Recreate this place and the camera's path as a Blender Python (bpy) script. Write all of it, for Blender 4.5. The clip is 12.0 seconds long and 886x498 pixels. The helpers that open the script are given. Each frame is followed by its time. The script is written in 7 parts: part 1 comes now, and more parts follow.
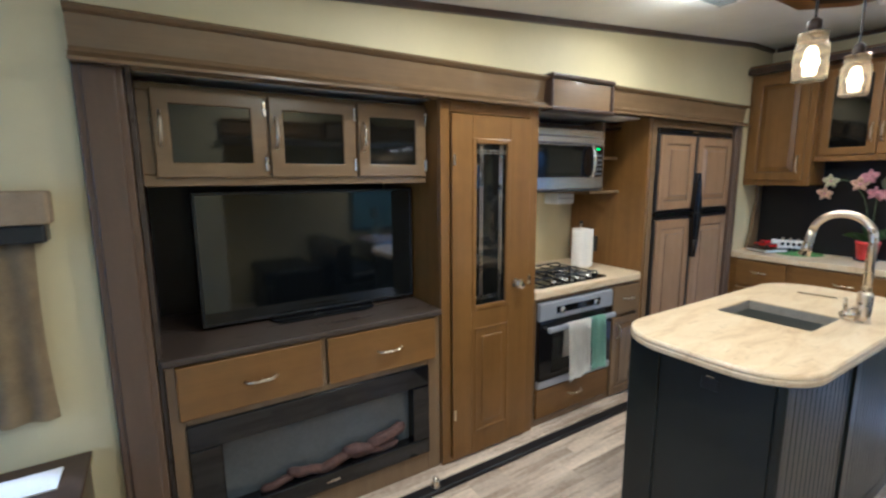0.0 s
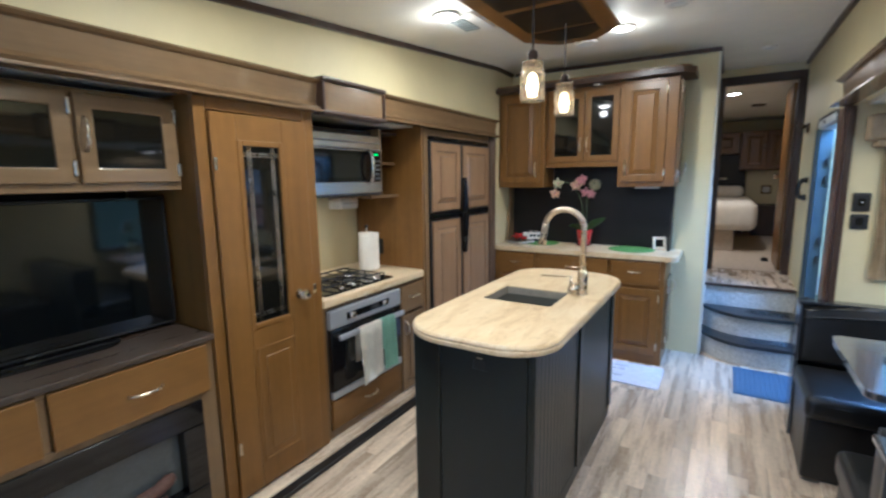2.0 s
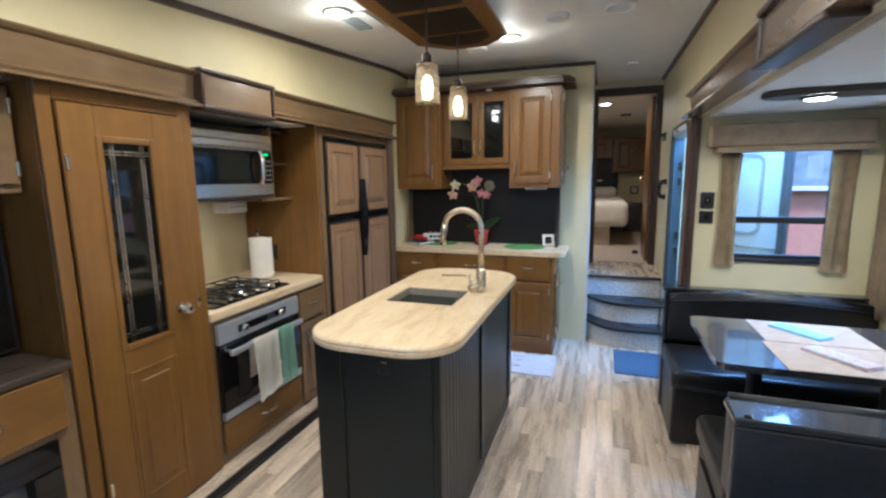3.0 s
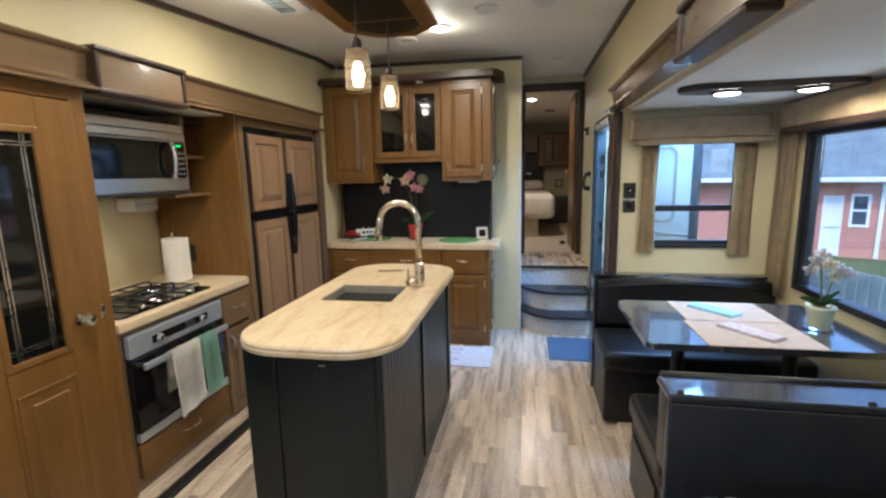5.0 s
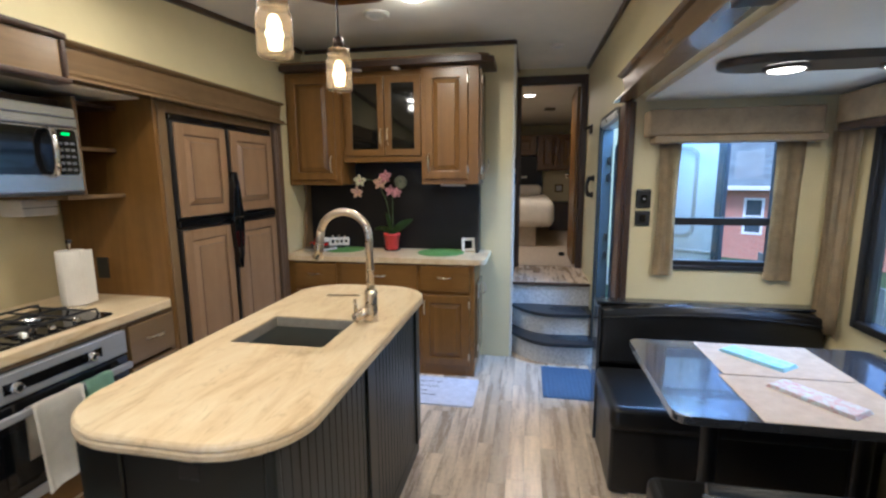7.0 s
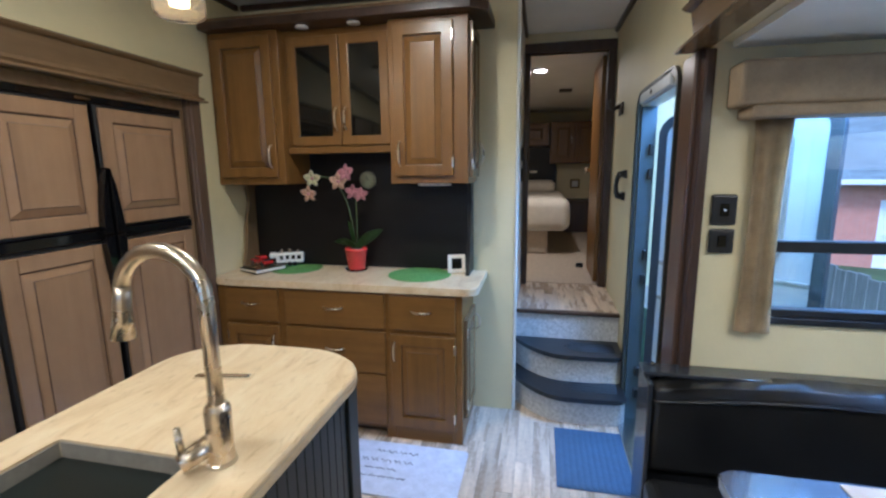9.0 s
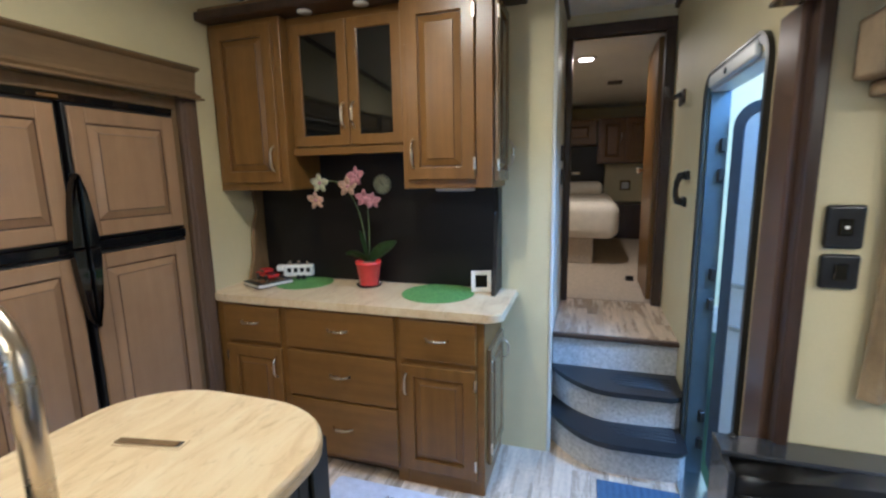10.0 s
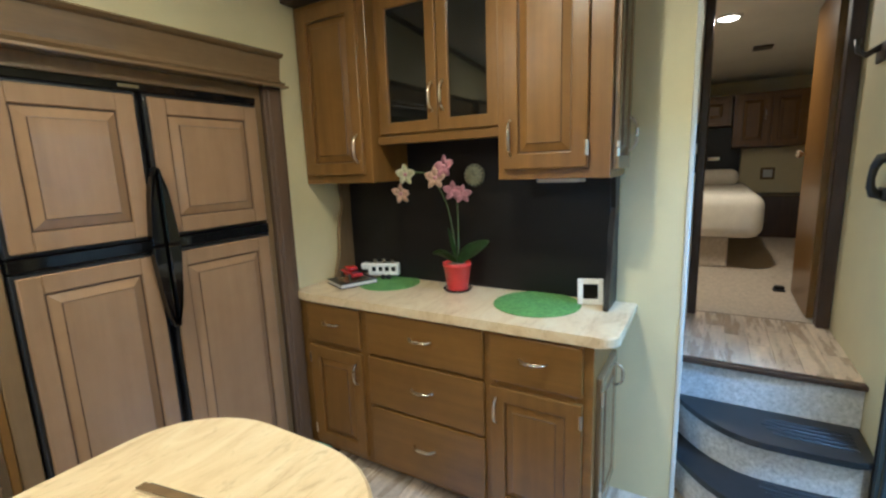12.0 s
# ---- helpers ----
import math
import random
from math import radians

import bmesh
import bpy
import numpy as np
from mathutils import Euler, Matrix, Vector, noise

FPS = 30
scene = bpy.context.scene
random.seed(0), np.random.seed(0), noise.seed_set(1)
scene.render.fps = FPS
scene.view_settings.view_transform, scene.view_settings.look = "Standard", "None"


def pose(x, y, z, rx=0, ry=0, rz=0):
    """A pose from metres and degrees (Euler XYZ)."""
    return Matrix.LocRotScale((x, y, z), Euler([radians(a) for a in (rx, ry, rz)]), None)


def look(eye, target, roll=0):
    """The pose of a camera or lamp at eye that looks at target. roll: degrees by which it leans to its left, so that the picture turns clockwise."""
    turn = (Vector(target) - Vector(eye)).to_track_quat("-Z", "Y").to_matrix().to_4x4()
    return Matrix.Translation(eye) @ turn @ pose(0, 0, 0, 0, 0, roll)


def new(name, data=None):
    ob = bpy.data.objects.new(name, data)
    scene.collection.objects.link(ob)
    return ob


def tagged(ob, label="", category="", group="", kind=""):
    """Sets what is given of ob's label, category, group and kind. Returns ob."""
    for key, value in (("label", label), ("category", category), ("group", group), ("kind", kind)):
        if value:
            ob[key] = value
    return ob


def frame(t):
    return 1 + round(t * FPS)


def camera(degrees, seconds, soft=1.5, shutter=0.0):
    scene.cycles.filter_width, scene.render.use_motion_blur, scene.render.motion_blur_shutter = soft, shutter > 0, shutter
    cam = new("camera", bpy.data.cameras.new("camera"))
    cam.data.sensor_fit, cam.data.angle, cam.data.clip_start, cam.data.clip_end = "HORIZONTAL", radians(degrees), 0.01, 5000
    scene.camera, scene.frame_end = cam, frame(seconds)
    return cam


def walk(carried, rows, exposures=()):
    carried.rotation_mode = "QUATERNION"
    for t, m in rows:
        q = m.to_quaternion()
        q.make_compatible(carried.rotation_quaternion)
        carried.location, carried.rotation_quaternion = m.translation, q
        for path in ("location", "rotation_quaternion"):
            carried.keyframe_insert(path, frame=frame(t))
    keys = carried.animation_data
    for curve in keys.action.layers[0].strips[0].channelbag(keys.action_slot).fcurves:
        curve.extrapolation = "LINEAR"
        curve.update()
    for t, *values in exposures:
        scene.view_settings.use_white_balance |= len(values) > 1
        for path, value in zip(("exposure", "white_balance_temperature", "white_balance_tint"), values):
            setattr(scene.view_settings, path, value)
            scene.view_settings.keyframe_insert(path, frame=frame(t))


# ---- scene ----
cam = camera(88.9, 12.0, soft=2.4, shutter=0.4)
EXPOSURE = 0.24
PATH = [
    (0, (0.266, -0.15, 1.524), (1.322, 1.519, 1.206), -0.4),
    (0.5, (0.277, -0.139, 1.522), (1.477, 1.429, 1.207), -0.5),
    (1, (0.313, -0.154, 1.52), (1.672, 1.28, 1.209), -0.7),
    (1.5, (0.328, -0.157, 1.514), (1.852, 1.102, 1.213), -0.8),
    (2, (0.349, -0.171, 1.522), (2.023, 0.881, 1.217), -0.8),
    (2.5, (0.363, -0.174, 1.521), (2.15, 0.67, 1.217), -0.8),
    (3, (0.365, -0.165, 1.52), (2.228, 0.495, 1.217), -0.8),
    (3.5, (0.368, -0.162, 1.515), (2.272, 0.368, 1.213), -0.8),
    (5.5, (0.469, -0.114, 1.499), (2.409, 0.244, 1.17), -1.2),
    (6, (0.629, -0.152, 1.5), (2.57, 0.207, 1.176), -0.9),
    (6.5, (0.808, -0.195, 1.5), (2.749, 0.168, 1.182), -0.6),
    (7, (1.002, -0.178, 1.489), (2.943, 0.192, 1.177), -0.4),
    (7.2, (1.099, -0.155, 1.488), (3.04, 0.213, 1.177), -0.4),
    (9, (1.953, -0.193, 1.506), (3.879, 0.228, 1.165), -0.6),
    (9.5, (2.143, -0.181, 1.509), (4.052, 0.31, 1.168), -0.7),
    (10, (2.346, -0.224, 1.509), (4.221, 0.388, 1.178), -1.1),
    (10.5, (2.499, -0.209, 1.495), (4.331, 0.52, 1.172), -1.1),
    (11, (2.597, -0.182, 1.489), (4.37, 0.678, 1.168), -1.3),
    (11.5, (2.643, -0.145, 1.493), (4.363, 0.806, 1.148), -1.8),
    (12, (2.654, -0.119, 1.498), (4.344, 0.886, 1.142), -2.05),
]
walk(cam, [(t, look(eye, target, roll)) for t, eye, target, roll in PATH], [
    (0, EXPOSURE + 0.19, 4330, 15), (2.5, EXPOSURE + 0.15, 4360, 14), (3.5, EXPOSURE + 0.02, 4650, 16), (5.5, EXPOSURE, 4800, 16),
    (6.2, EXPOSURE - 0.03, 4600, 16), (7, EXPOSURE - 0.1, 4750, 17), (9, EXPOSURE - 0.1, 4460, 16), (10, EXPOSURE - 0.03, 4580, 15),
    (10.8, EXPOSURE + 0.1, 4280, 9), (12, EXPOSURE + 0.2, 4700, 7)])

# ---- world and lights ----
SUN_ELEV, SUN_ROT = radians(50), radians(296)
world = bpy.data.worlds.new("world")
scene.world = world
world.use_nodes = True
wn = world.node_tree
sky = wn.nodes.new("ShaderNodeTexSky")
sky.sky_type, sky.sun_disc, sky.sun_elevation, sky.sun_rotation = "NISHITA", False, SUN_ELEV, SUN_ROT
sky.air_density, sky.dust_density = 1.0, 1.0
back = wn.nodes["Background"]
back.inputs["Strength"].default_value = 0.30
wn.links.new(sky.outputs[0], back.inputs["Color"])
sun = new("sun", bpy.data.lights.new("sun", "SUN"))
sun.data.energy, sun.data.angle, sun.data.color = 2.4, radians(14), (1.0, 0.96, 0.9)
sun.matrix_world = look((0, 0, 30), (-6 * math.sin(SUN_ROT), -6 * math.cos(SUN_ROT), 30 - 6 * math.tan(SUN_ELEV)))

XB_WINDOW = -2.34
WARM = (1.0, 0.80, 0.47)


def disc_lamp(x, y, z, watts, size=0.1, color=WARM, spread=170):
    lamp = new("lamp", bpy.data.lights.new("lamp", "AREA"))
    lamp.data.shape, lamp.data.size, lamp.data.energy, lamp.data.color = "DISK", size, watts, color
    lamp.data.spread = radians(spread)
    lamp.location = (x, y, z)
    return lamp


def pane_lamp(eye, target, w, h, watts, color=(0.44, 0.70, 1.0)):
    lamp = new("daylight", bpy.data.lights.new("daylight", "AREA"))
    lamp.data.shape, lamp.data.size, lamp.data.size_y, lamp.data.energy, lamp.data.color = "RECTANGLE", w, h, watts, color
    lamp.matrix_world = look(eye, target)
    return lamp


def zc(x, y):
    """Height of the sloping ceiling."""
    xl = min(max(x, -0.6), 4.3)
    left = 2.165 + 0.084 * xl
    right = 2.41 + 0.02 * min(max(x, -0.6), 5.7)
    k = (y + 0.71) / 2.41
    return right + (left - right) * min(max(k, 0), 1)


# the last two are added out of view, to brighten the television wall
CEIL_LAMPS = [(2.56, 1.18), (3.58, 0.47), (1.45, 0.95), (1.15, -0.2)]
for lx, ly in CEIL_LAMPS:
    disc_lamp(lx, ly, zc(lx, ly) - 0.03, 15 if lx > 3 else 7.5 if lx > 2 else 13 if lx > 1.2 else 14)
    # the domed lens also throws light sideways, over the ceiling and walls
    dome = new("dome_light", bpy.data.lights.new("dome_light", "POINT"))
    dome.data.energy, dome.data.color, dome.data.shadow_soft_size = 2.6 if lx > 1.2 else 4, WARM, 0.035
    dome.location = (lx, ly, zc(lx, ly) - 0.11)
for ly in (-1.02, -1.37):
    disc_lamp(2.79, ly, 1.828, 5)
disc_lamp(6.4, -0.155, 2.385, 12, color=(1.0, 0.74, 0.44))
disc_lamp(2.38, 2.02, 1.421, 0.8, 0.14)      # hood light under the microwave
JARS = [(2.365, 0.608), (2.925, 0.638)]
for jx, jy in JARS:
    bulb = new("bulb_light", bpy.data.lights.new("bulb_light", "POINT"))
    bulb.data.energy, bulb.data.color, bulb.data.shadow_soft_size = 7, (1.0, 0.68, 0.34), 0.03
    bulb.location = (jx, jy, 1.93)
# skylight that falls in at the openings, mostly from above their heads
pane_lamp((3.98, -1.25, 2.35), (2.9, -1.1, 0.7), 0.7, 0.5, 24, (0.40, 0.67, 1.0))
pane_lamp((2.85, -2.15, 2.25), (2.75, -1.0, 0.6), 1.0, 0.6, 22, (0.40, 0.67, 1.0))
pane_lamp((2.85, -2.10, 0.35), (2.75, -1.0, 1.85), 0.8, 0.4, 5, (0.86, 0.96, 0.84))     # light thrown up from the lawn
pane_lamp((4.20, -1.35, 2.15), (4.25, -0.2, 0.0), 0.7, 0.6, 60)
pane_lamp((-0.75, 1.80, 1.1), (-0.75, -5, 0.8), 1.0, 0.55, 10)
# cool fill through an unseen rear window that is added for it
pane_lamp((XB_WINDOW, 0.45, 1.3), (5, 0.45, 1.0), 1.5, 0.75, 5)

# ---- materials ----


def mat(name, base, rough=0.5, metal=0.0, vary=0.15, scale=(8, 8, 8), bump=0.0, fine=60, spec=0.5, tint=None, rvar=0.1, coat=0.0, per_object=0.0):
    """A surface with a broad and a fine variation of colour, gloss and relief."""
    m = bpy.data.materials.new(name)
    m.use_nodes = True
    nt = m.node_tree
    N, L = nt.nodes, nt.links
    b = N["Principled BSDF"]
    b.inputs["Metallic"].default_value = metal
    b.inputs["Specular IOR Level"].default_value = spec
    b.inputs["Coat Weight"].default_value = coat
    tc = N.new("ShaderNodeTexCoord")
    mp = N.new("ShaderNodeMapping")
    mp.inputs["Scale"].default_value = scale
    if per_object:
        place, sh = N.new("ShaderNodeObjectInfo"), N.new("ShaderNodeVectorMath")
        sh.operation = "MULTIPLY_ADD"
        sh.inputs[1].default_value = (37, 23, 11)
        L.new(place.outputs["Random"], sh.inputs[0])
        L.new(tc.outputs["Object"], sh.inputs[2])
        L.new(sh.outputs[0], mp.inputs["Vector"])
    else:
        L.new(tc.outputs["Object"], mp.inputs["Vector"])
    n1 = N.new("ShaderNodeTexNoise")
    n1.inputs["Scale"].default_value, n1.inputs["Detail"].default_value, n1.inputs["Roughness"].default_value = 1.0, 5, 0.65
    L.new(mp.outputs[0], n1.inputs["Vector"])
    n2 = N.new("ShaderNodeTexNoise")
    n2.inputs["Scale"].default_value, n2.inputs["Detail"].default_value = fine, 3
    L.new(tc.outputs["Object"], n2.inputs["Vector"])
    add = N.new("ShaderNodeMath")
    add.operation = "MULTIPLY_ADD"
    add.inputs[1].default_value = 0.3
    L.new(n2.outputs["Fac"], add.inputs[0])
    L.new(n1.outputs["Fac"], add.inputs[2])
    ramp = N.new("ShaderNodeValToRGB")
    dark = tint or tuple(c * (1 - 2.2 * vary) for c in base)
    e = ramp.color_ramp.elements
    e[0].position, e[0].color = 0.38, (*[max(c, 0.001) for c in dark], 1)
    e[1].position, e[1].color = 0.88, (*[min(c * (1 + vary), 1) for c in base], 1)
    L.new(add.outputs[0], ramp.inputs["Fac"])
    col = ramp.outputs["Color"]
    if per_object:
        oi = N.new("ShaderNodeObjectInfo")
        hs = N.new("ShaderNodeHueSaturation")
        mr = N.new("ShaderNodeMapRange")
        mr.inputs["To Min"].default_value, mr.inputs["To Max"].default_value = 1 - per_object, 1 + per_object
        L.new(oi.outputs["Random"], mr.inputs["Value"])
        L.new(mr.outputs[0], hs.inputs["Value"])
        L.new(col, hs.inputs["Color"])
        col = hs.outputs["Color"]
    L.new(col, b.inputs["Base Color"])
    rr = N.new("ShaderNodeMapRange")
    rr.inputs["To Min"].default_value, rr.inputs["To Max"].default_value = max(rough - rvar, 0.02), min(rough + rvar, 1)
    L.new(n1.outputs["Fac"], rr.inputs["Value"])
    L.new(rr.outputs[0], b.inputs["Roughness"])
    if bump:
        bp = N.new("ShaderNodeBump")
        bp.inputs["Strength"].default_value, bp.inputs["Distance"].default_value = bump, 0.004
        L.new(add.outputs[0], bp.inputs["Height"])
        L.new(bp.outputs[0], b.inputs["Normal"])
    return m


def glow(name, color, strength):
    m = bpy.data.materials.new(name)
    m.use_nodes = True
    b = m.node_tree.nodes["Principled BSDF"]
    b.inputs["Base Color"].default_value = (*color, 1)
    b.inputs["Emission Color"].default_value = (*color, 1)
    b.inputs["Emission Strength"].default_value = strength
    return m


def glass(name, color=(1, 1, 1), rough=0.0, ior=1.45):
    m = bpy.data.materials.new(name)
    m.use_nodes = True
    b = m.node_tree.nodes["Principled BSDF"]
    b.inputs["Base Color"].default_value = (*color, 1)
    b.inputs["Transmission Weight"].default_value = 1
    b.inputs["Roughness"].default_value, b.inputs["IOR"].default_value = rough, ior
    return m


WOOD = mat("brown_maple_upright", (0.184, 0.091, 0.019), 0.30, vary=0.13, spec=0.42, scale=(14, 20, 1.1), bump=0.008, fine=18, rvar=0.02)
WOODH = mat("brown_maple_level", (0.184, 0.091, 0.019), 0.30, vary=0.13, spec=0.42, scale=(1.1, 14, 14), bump=0.008, fine=18, rvar=0.02)
WOODY = mat("brown_maple_cross", (0.184, 0.091, 0.019), 0.30, vary=0.13, spec=0.42, scale=(14, 1.1, 20), bump=0.008, fine=18, rvar=0.02)
TAUPE = mat("grey_brown_stain", (0.185, 0.119, 0.056), 0.26, vary=0.11, scale=(14, 20, 1.1), bump=0.008, fine=18, rvar=0.02, coat=0.25)
FRIDGEWOOD = mat("taupe_panel_stain", (0.30, 0.185, 0.098), 0.25, vary=0.08, scale=(10, 10, 0.8), bump=0.0, fine=14, rvar=0.01, coat=0.25)
TAUPEH = mat("grey_brown_stain_level", (0.185, 0.119, 0.056), 0.26, vary=0.11, scale=(1.1, 14, 14), bump=0.008, fine=18, rvar=0.02, coat=0.25)
# brown trim, darkened in its colour for the shade on the left upright
DARKTRIM = mat("shade_darkened_brown_trim", (0.115, 0.072, 0.043), 0.3, vary=0.12, scale=(14, 14, 1.2), rvar=0.03)
BROWNTRIM = mat("brown_trim_stain", (0.10, 0.056, 0.034), 0.3, vary=0.15, scale=(16, 16, 1.0), rvar=0.03)
DIAL = mat("olive_dial", (0.34, 0.35, 0.21), 0.4, vary=0.15, scale=(30, 30, 30))
DARKTAUPE = mat("dark_ledge_stain", (0.060, 0.044, 0.033), 0.3, vary=0.15, scale=(2, 20, 20))
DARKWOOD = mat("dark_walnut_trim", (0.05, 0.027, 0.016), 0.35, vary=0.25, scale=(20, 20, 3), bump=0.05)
ESPRESSO = mat("espresso_back_panel", (0.009, 0.0075, 0.0065), 0.38, vary=0.12, scale=(3, 3, 12), spec=0.3)
WALL = mat("cream_wall_vinyl", (0.64, 0.555, 0.315), 0.55, vary=0.05, scale=(2, 2, 2), bump=0.05, fine=220)
WALLG = mat("pale_grey_wall_vinyl", (0.62, 0.61, 0.55), 0.5, vary=0.05, scale=(2, 2, 2), bump=0.05, fine=220)
CEIL = mat("white_ceiling_vinyl", (0.80, 0.77, 0.69), 0.55, vary=0.04, scale=(3, 3, 3), bump=0.05, fine=180)


def marbled(name):
    """Cream laminate with drifting tan clouds and thin darker veins."""
    m = mat(name, (0.70, 0.595, 0.43), 0.31, vary=0.06, fine=18, rvar=0.015)
    N, L = m.node_tree.nodes, m.node_tree.links
    b = N["Principled BSDF"]
    tc, mp = N.new("ShaderNodeTexCoord"), N.new("ShaderNodeMapping")
    mp.inputs["Rotation"].default_value = (0, 0, radians(24))
    mp.inputs["Scale"].default_value = (2.4, 7.5, 6)
    L.new(tc.outputs["Object"], mp.inputs["Vector"])
    cloud, vein = N.new("ShaderNodeTexNoise"), N.new("ShaderNodeTexNoise")
    for node, sc, dt, ds in ((cloud, 1.5, 6, 1.2), (vein, 3.1, 8, 2.2)):
        node.inputs["Scale"].default_value, node.inputs["Detail"].default_value = sc, dt
        node.inputs["Distortion"].default_value, node.inputs["Roughness"].default_value = ds, 0.62
        L.new(mp.outputs[0], node.inputs["Vector"])
    r1, r2 = N.new("ShaderNodeValToRGB"), N.new("ShaderNodeValToRGB")
    e = r1.color_ramp.elements
    e[0].position, e[0].color = 0.30, (0.53, 0.38, 0.205, 1)
    e[1].position, e[1].color = 0.72, (0.72, 0.605, 0.405, 1)
    k = r1.color_ramp.elements.new(0.49)
    k.color = (0.655, 0.51, 0.305, 1)
    e = r2.color_ramp.elements
    e[0].position, e[0].color = 0.30, (0.62, 0.55, 0.46, 1)
    e[1].position, e[1].color = 0.45, (1, 1, 1, 1)
    L.new(cloud.outputs["Fac"], r1.inputs["Fac"])
    L.new(vein.outputs["Fac"], r2.inputs["Fac"])
    mx = N.new("ShaderNodeMix")
    mx.data_type, mx.blend_type = "RGBA", "MULTIPLY"
    mx.inputs["Factor"].default_value = 0.6
    L.new(r1.outputs["Color"], mx.inputs["A"])
    L.new(r2.outputs["Color"], mx.inputs["B"])
    L.new(mx.outputs["Result"], b.inputs["Base Color"])
    return m


COUNTER = marbled("marbled_cream_laminate")
CHARCOAL = mat("charcoal_paint", (0.009, 0.013, 0.012), 0.33, vary=0.12, scale=(4, 4, 1.5), spec=0.4)
BLACKPL = mat("black_plastic", (0.012, 0.012, 0.013), 0.35, vary=0.2)
KEYGREY = mat("grey_keypad_print", (0.10, 0.10, 0.10), 0.4, vary=0.1)
BLACKGL = mat("black_gloss", (0.006, 0.006, 0.007), 0.06, vary=0.1, rvar=0.02)
SCREEN = mat("black_screen", (0.003, 0.004, 0.005), 0.06, vary=0.1, rvar=0.02, spec=0.8)
LEATHER = mat("black_leatherette", (0.010, 0.0095, 0.009), 0.36, spec=0.42, vary=0.25, scale=(5, 5, 5), bump=0.18, fine=160)
STEEL = mat("brushed_steel", (0.70, 0.70, 0.69), 0.24, 1.0, vary=0.03, scale=(2, 50, 50), rvar=0.03)
# the oven's steel again, its pale blue base standing in for reflected daylight
OVENSTEEL = mat("steel_with_painted_sheen", (0.46, 0.48, 0.52), 0.33, 0.5, vary=0.03, scale=(2, 50, 50), rvar=0.03)
NICKEL = mat("satin_nickel", (0.69, 0.60, 0.46), 0.28, 1.0, vary=0.06)
CHROME = mat("bright_nickel", (0.8, 0.79, 0.77), 0.1, 1.0, vary=0.04, rvar=0.03)
IRON = mat("cast_iron", (0.014, 0.014, 0.014), 0.5, vary=0.2, bump=0.2)
ALU = mat("white_aluminium", (0.62, 0.64, 0.64), 0.35, vary=0.06)
TABLETOP = mat("dark_table_laminate", (0.040, 0.042, 0.050), 0.20, vary=0.15, scale=(3, 20, 3), rvar=0.04, spec=1.0, coat=1.0)
CLOTH = mat("taupe_curtain_weave", (0.42, 0.31, 0.165), 0.85, vary=0.15, scale=(12, 12, 12), bump=0.3, fine=300)
VALANCE = mat("brown_padded_fabric", (0.32, 0.235, 0.135), 0.8, vary=0.15, scale=(12, 12, 12), bump=0.3, fine=300)
LINEN = mat("beige_linen", (0.40, 0.315, 0.235), 0.9, vary=0.1, scale=(20, 20, 20), bump=0.35, fine=320)
TOWELW = mat("white_terry_towel", (0.78, 0.74, 0.66), 0.95, vary=0.08, bump=0.5, fine=260)
TOWELG = mat("green_terry_towel", (0.30, 0.50, 0.38), 0.95, vary=0.1, bump=0.5, fine=260)
PAPER = mat("white_paper", (0.72, 0.67, 0.58), 0.85, vary=0.05, bump=0.2, fine=120)
CARPET = mat("speckled_grey_carpet", (0.56, 0.55, 0.54), 0.95, vary=0.22, scale=(60, 60, 60), bump=0.6, fine=160)
BEIGECARPET = mat("beige_carpet", (0.52, 0.44, 0.34), 0.95, vary=0.15, scale=(40, 40, 40), bump=0.6, fine=200)
RUBBER = mat("dark_rubber_tread", (0.020, 0.021, 0.024), 0.33, vary=0.2, scale=(8, 8, 8), bump=0.05)
BLUEMAT = mat("blue_ribbed_mat", (0.070, 0.115, 0.195), 0.85, vary=0.08, scale=(30, 30, 30), bump=0.4)
WHITEMAT = mat("off_white_mat", (0.62, 0.63, 0.72), 0.9, vary=0.1, scale=(20, 20, 20), bump=0.4)
INK = mat("dark_print", (0.10, 0.10, 0.13), 0.8, vary=0.1)
PLANK = mat("weathered_oak_plank", (0.64, 0.53, 0.40), 0.28, vary=0.2, scale=(1.6, 13, 5), tint=(0.25, 0.18, 0.125), bump=0.03, fine=40, per_object=0.22)
SUBFLOOR = mat("joint_shadow", (0.10, 0.08, 0.06), 0.7)
RED = mat("red_ceramic", (0.60, 0.045, 0.035), 0.3, vary=0.08)
REDTOY = mat("red_enamel", (0.42, 0.02, 0.015), 0.25, vary=0.1)
WHITEC = mat("white_enamel", (0.75, 0.73, 0.68), 0.35, vary=0.05)
PALEGREEN = mat("pale_green_ceramic", (0.55, 0.60, 0.38), 0.35, vary=0.08)
LEAF = mat("orchid_leaf", (0.055, 0.13, 0.03), 0.35, vary=0.25, scale=(14, 14, 14))
STEM = mat("orchid_stem", (0.10, 0.14, 0.05), 0.5, vary=0.2)
PINK = mat("pink_petal", (0.72, 0.34, 0.38), 0.6, vary=0.25, scale=(40, 40, 40))
PEACH = mat("peach_petal", (0.78, 0.52, 0.36), 0.6, vary=0.2, scale=(40, 40, 40))
CREAMP = mat("cream_petal", (0.78, 0.74, 0.48), 0.6, vary=0.15, scale=(40, 40, 40))
WHITEP = mat("white_petal", (0.64, 0.62, 0.58), 0.6, vary=0.15, scale=(40, 40, 40))
GREENMAT = mat("woven_green_placemat", (0.13, 0.29, 0.07), 0.8, vary=0.2, scale=(60, 60, 60), bump=0.5)
SPINDLE = mat("moss_bark", (0.16, 0.11, 0.06), 0.9, vary=0.3, scale=(50, 50, 50), bump=0.5)
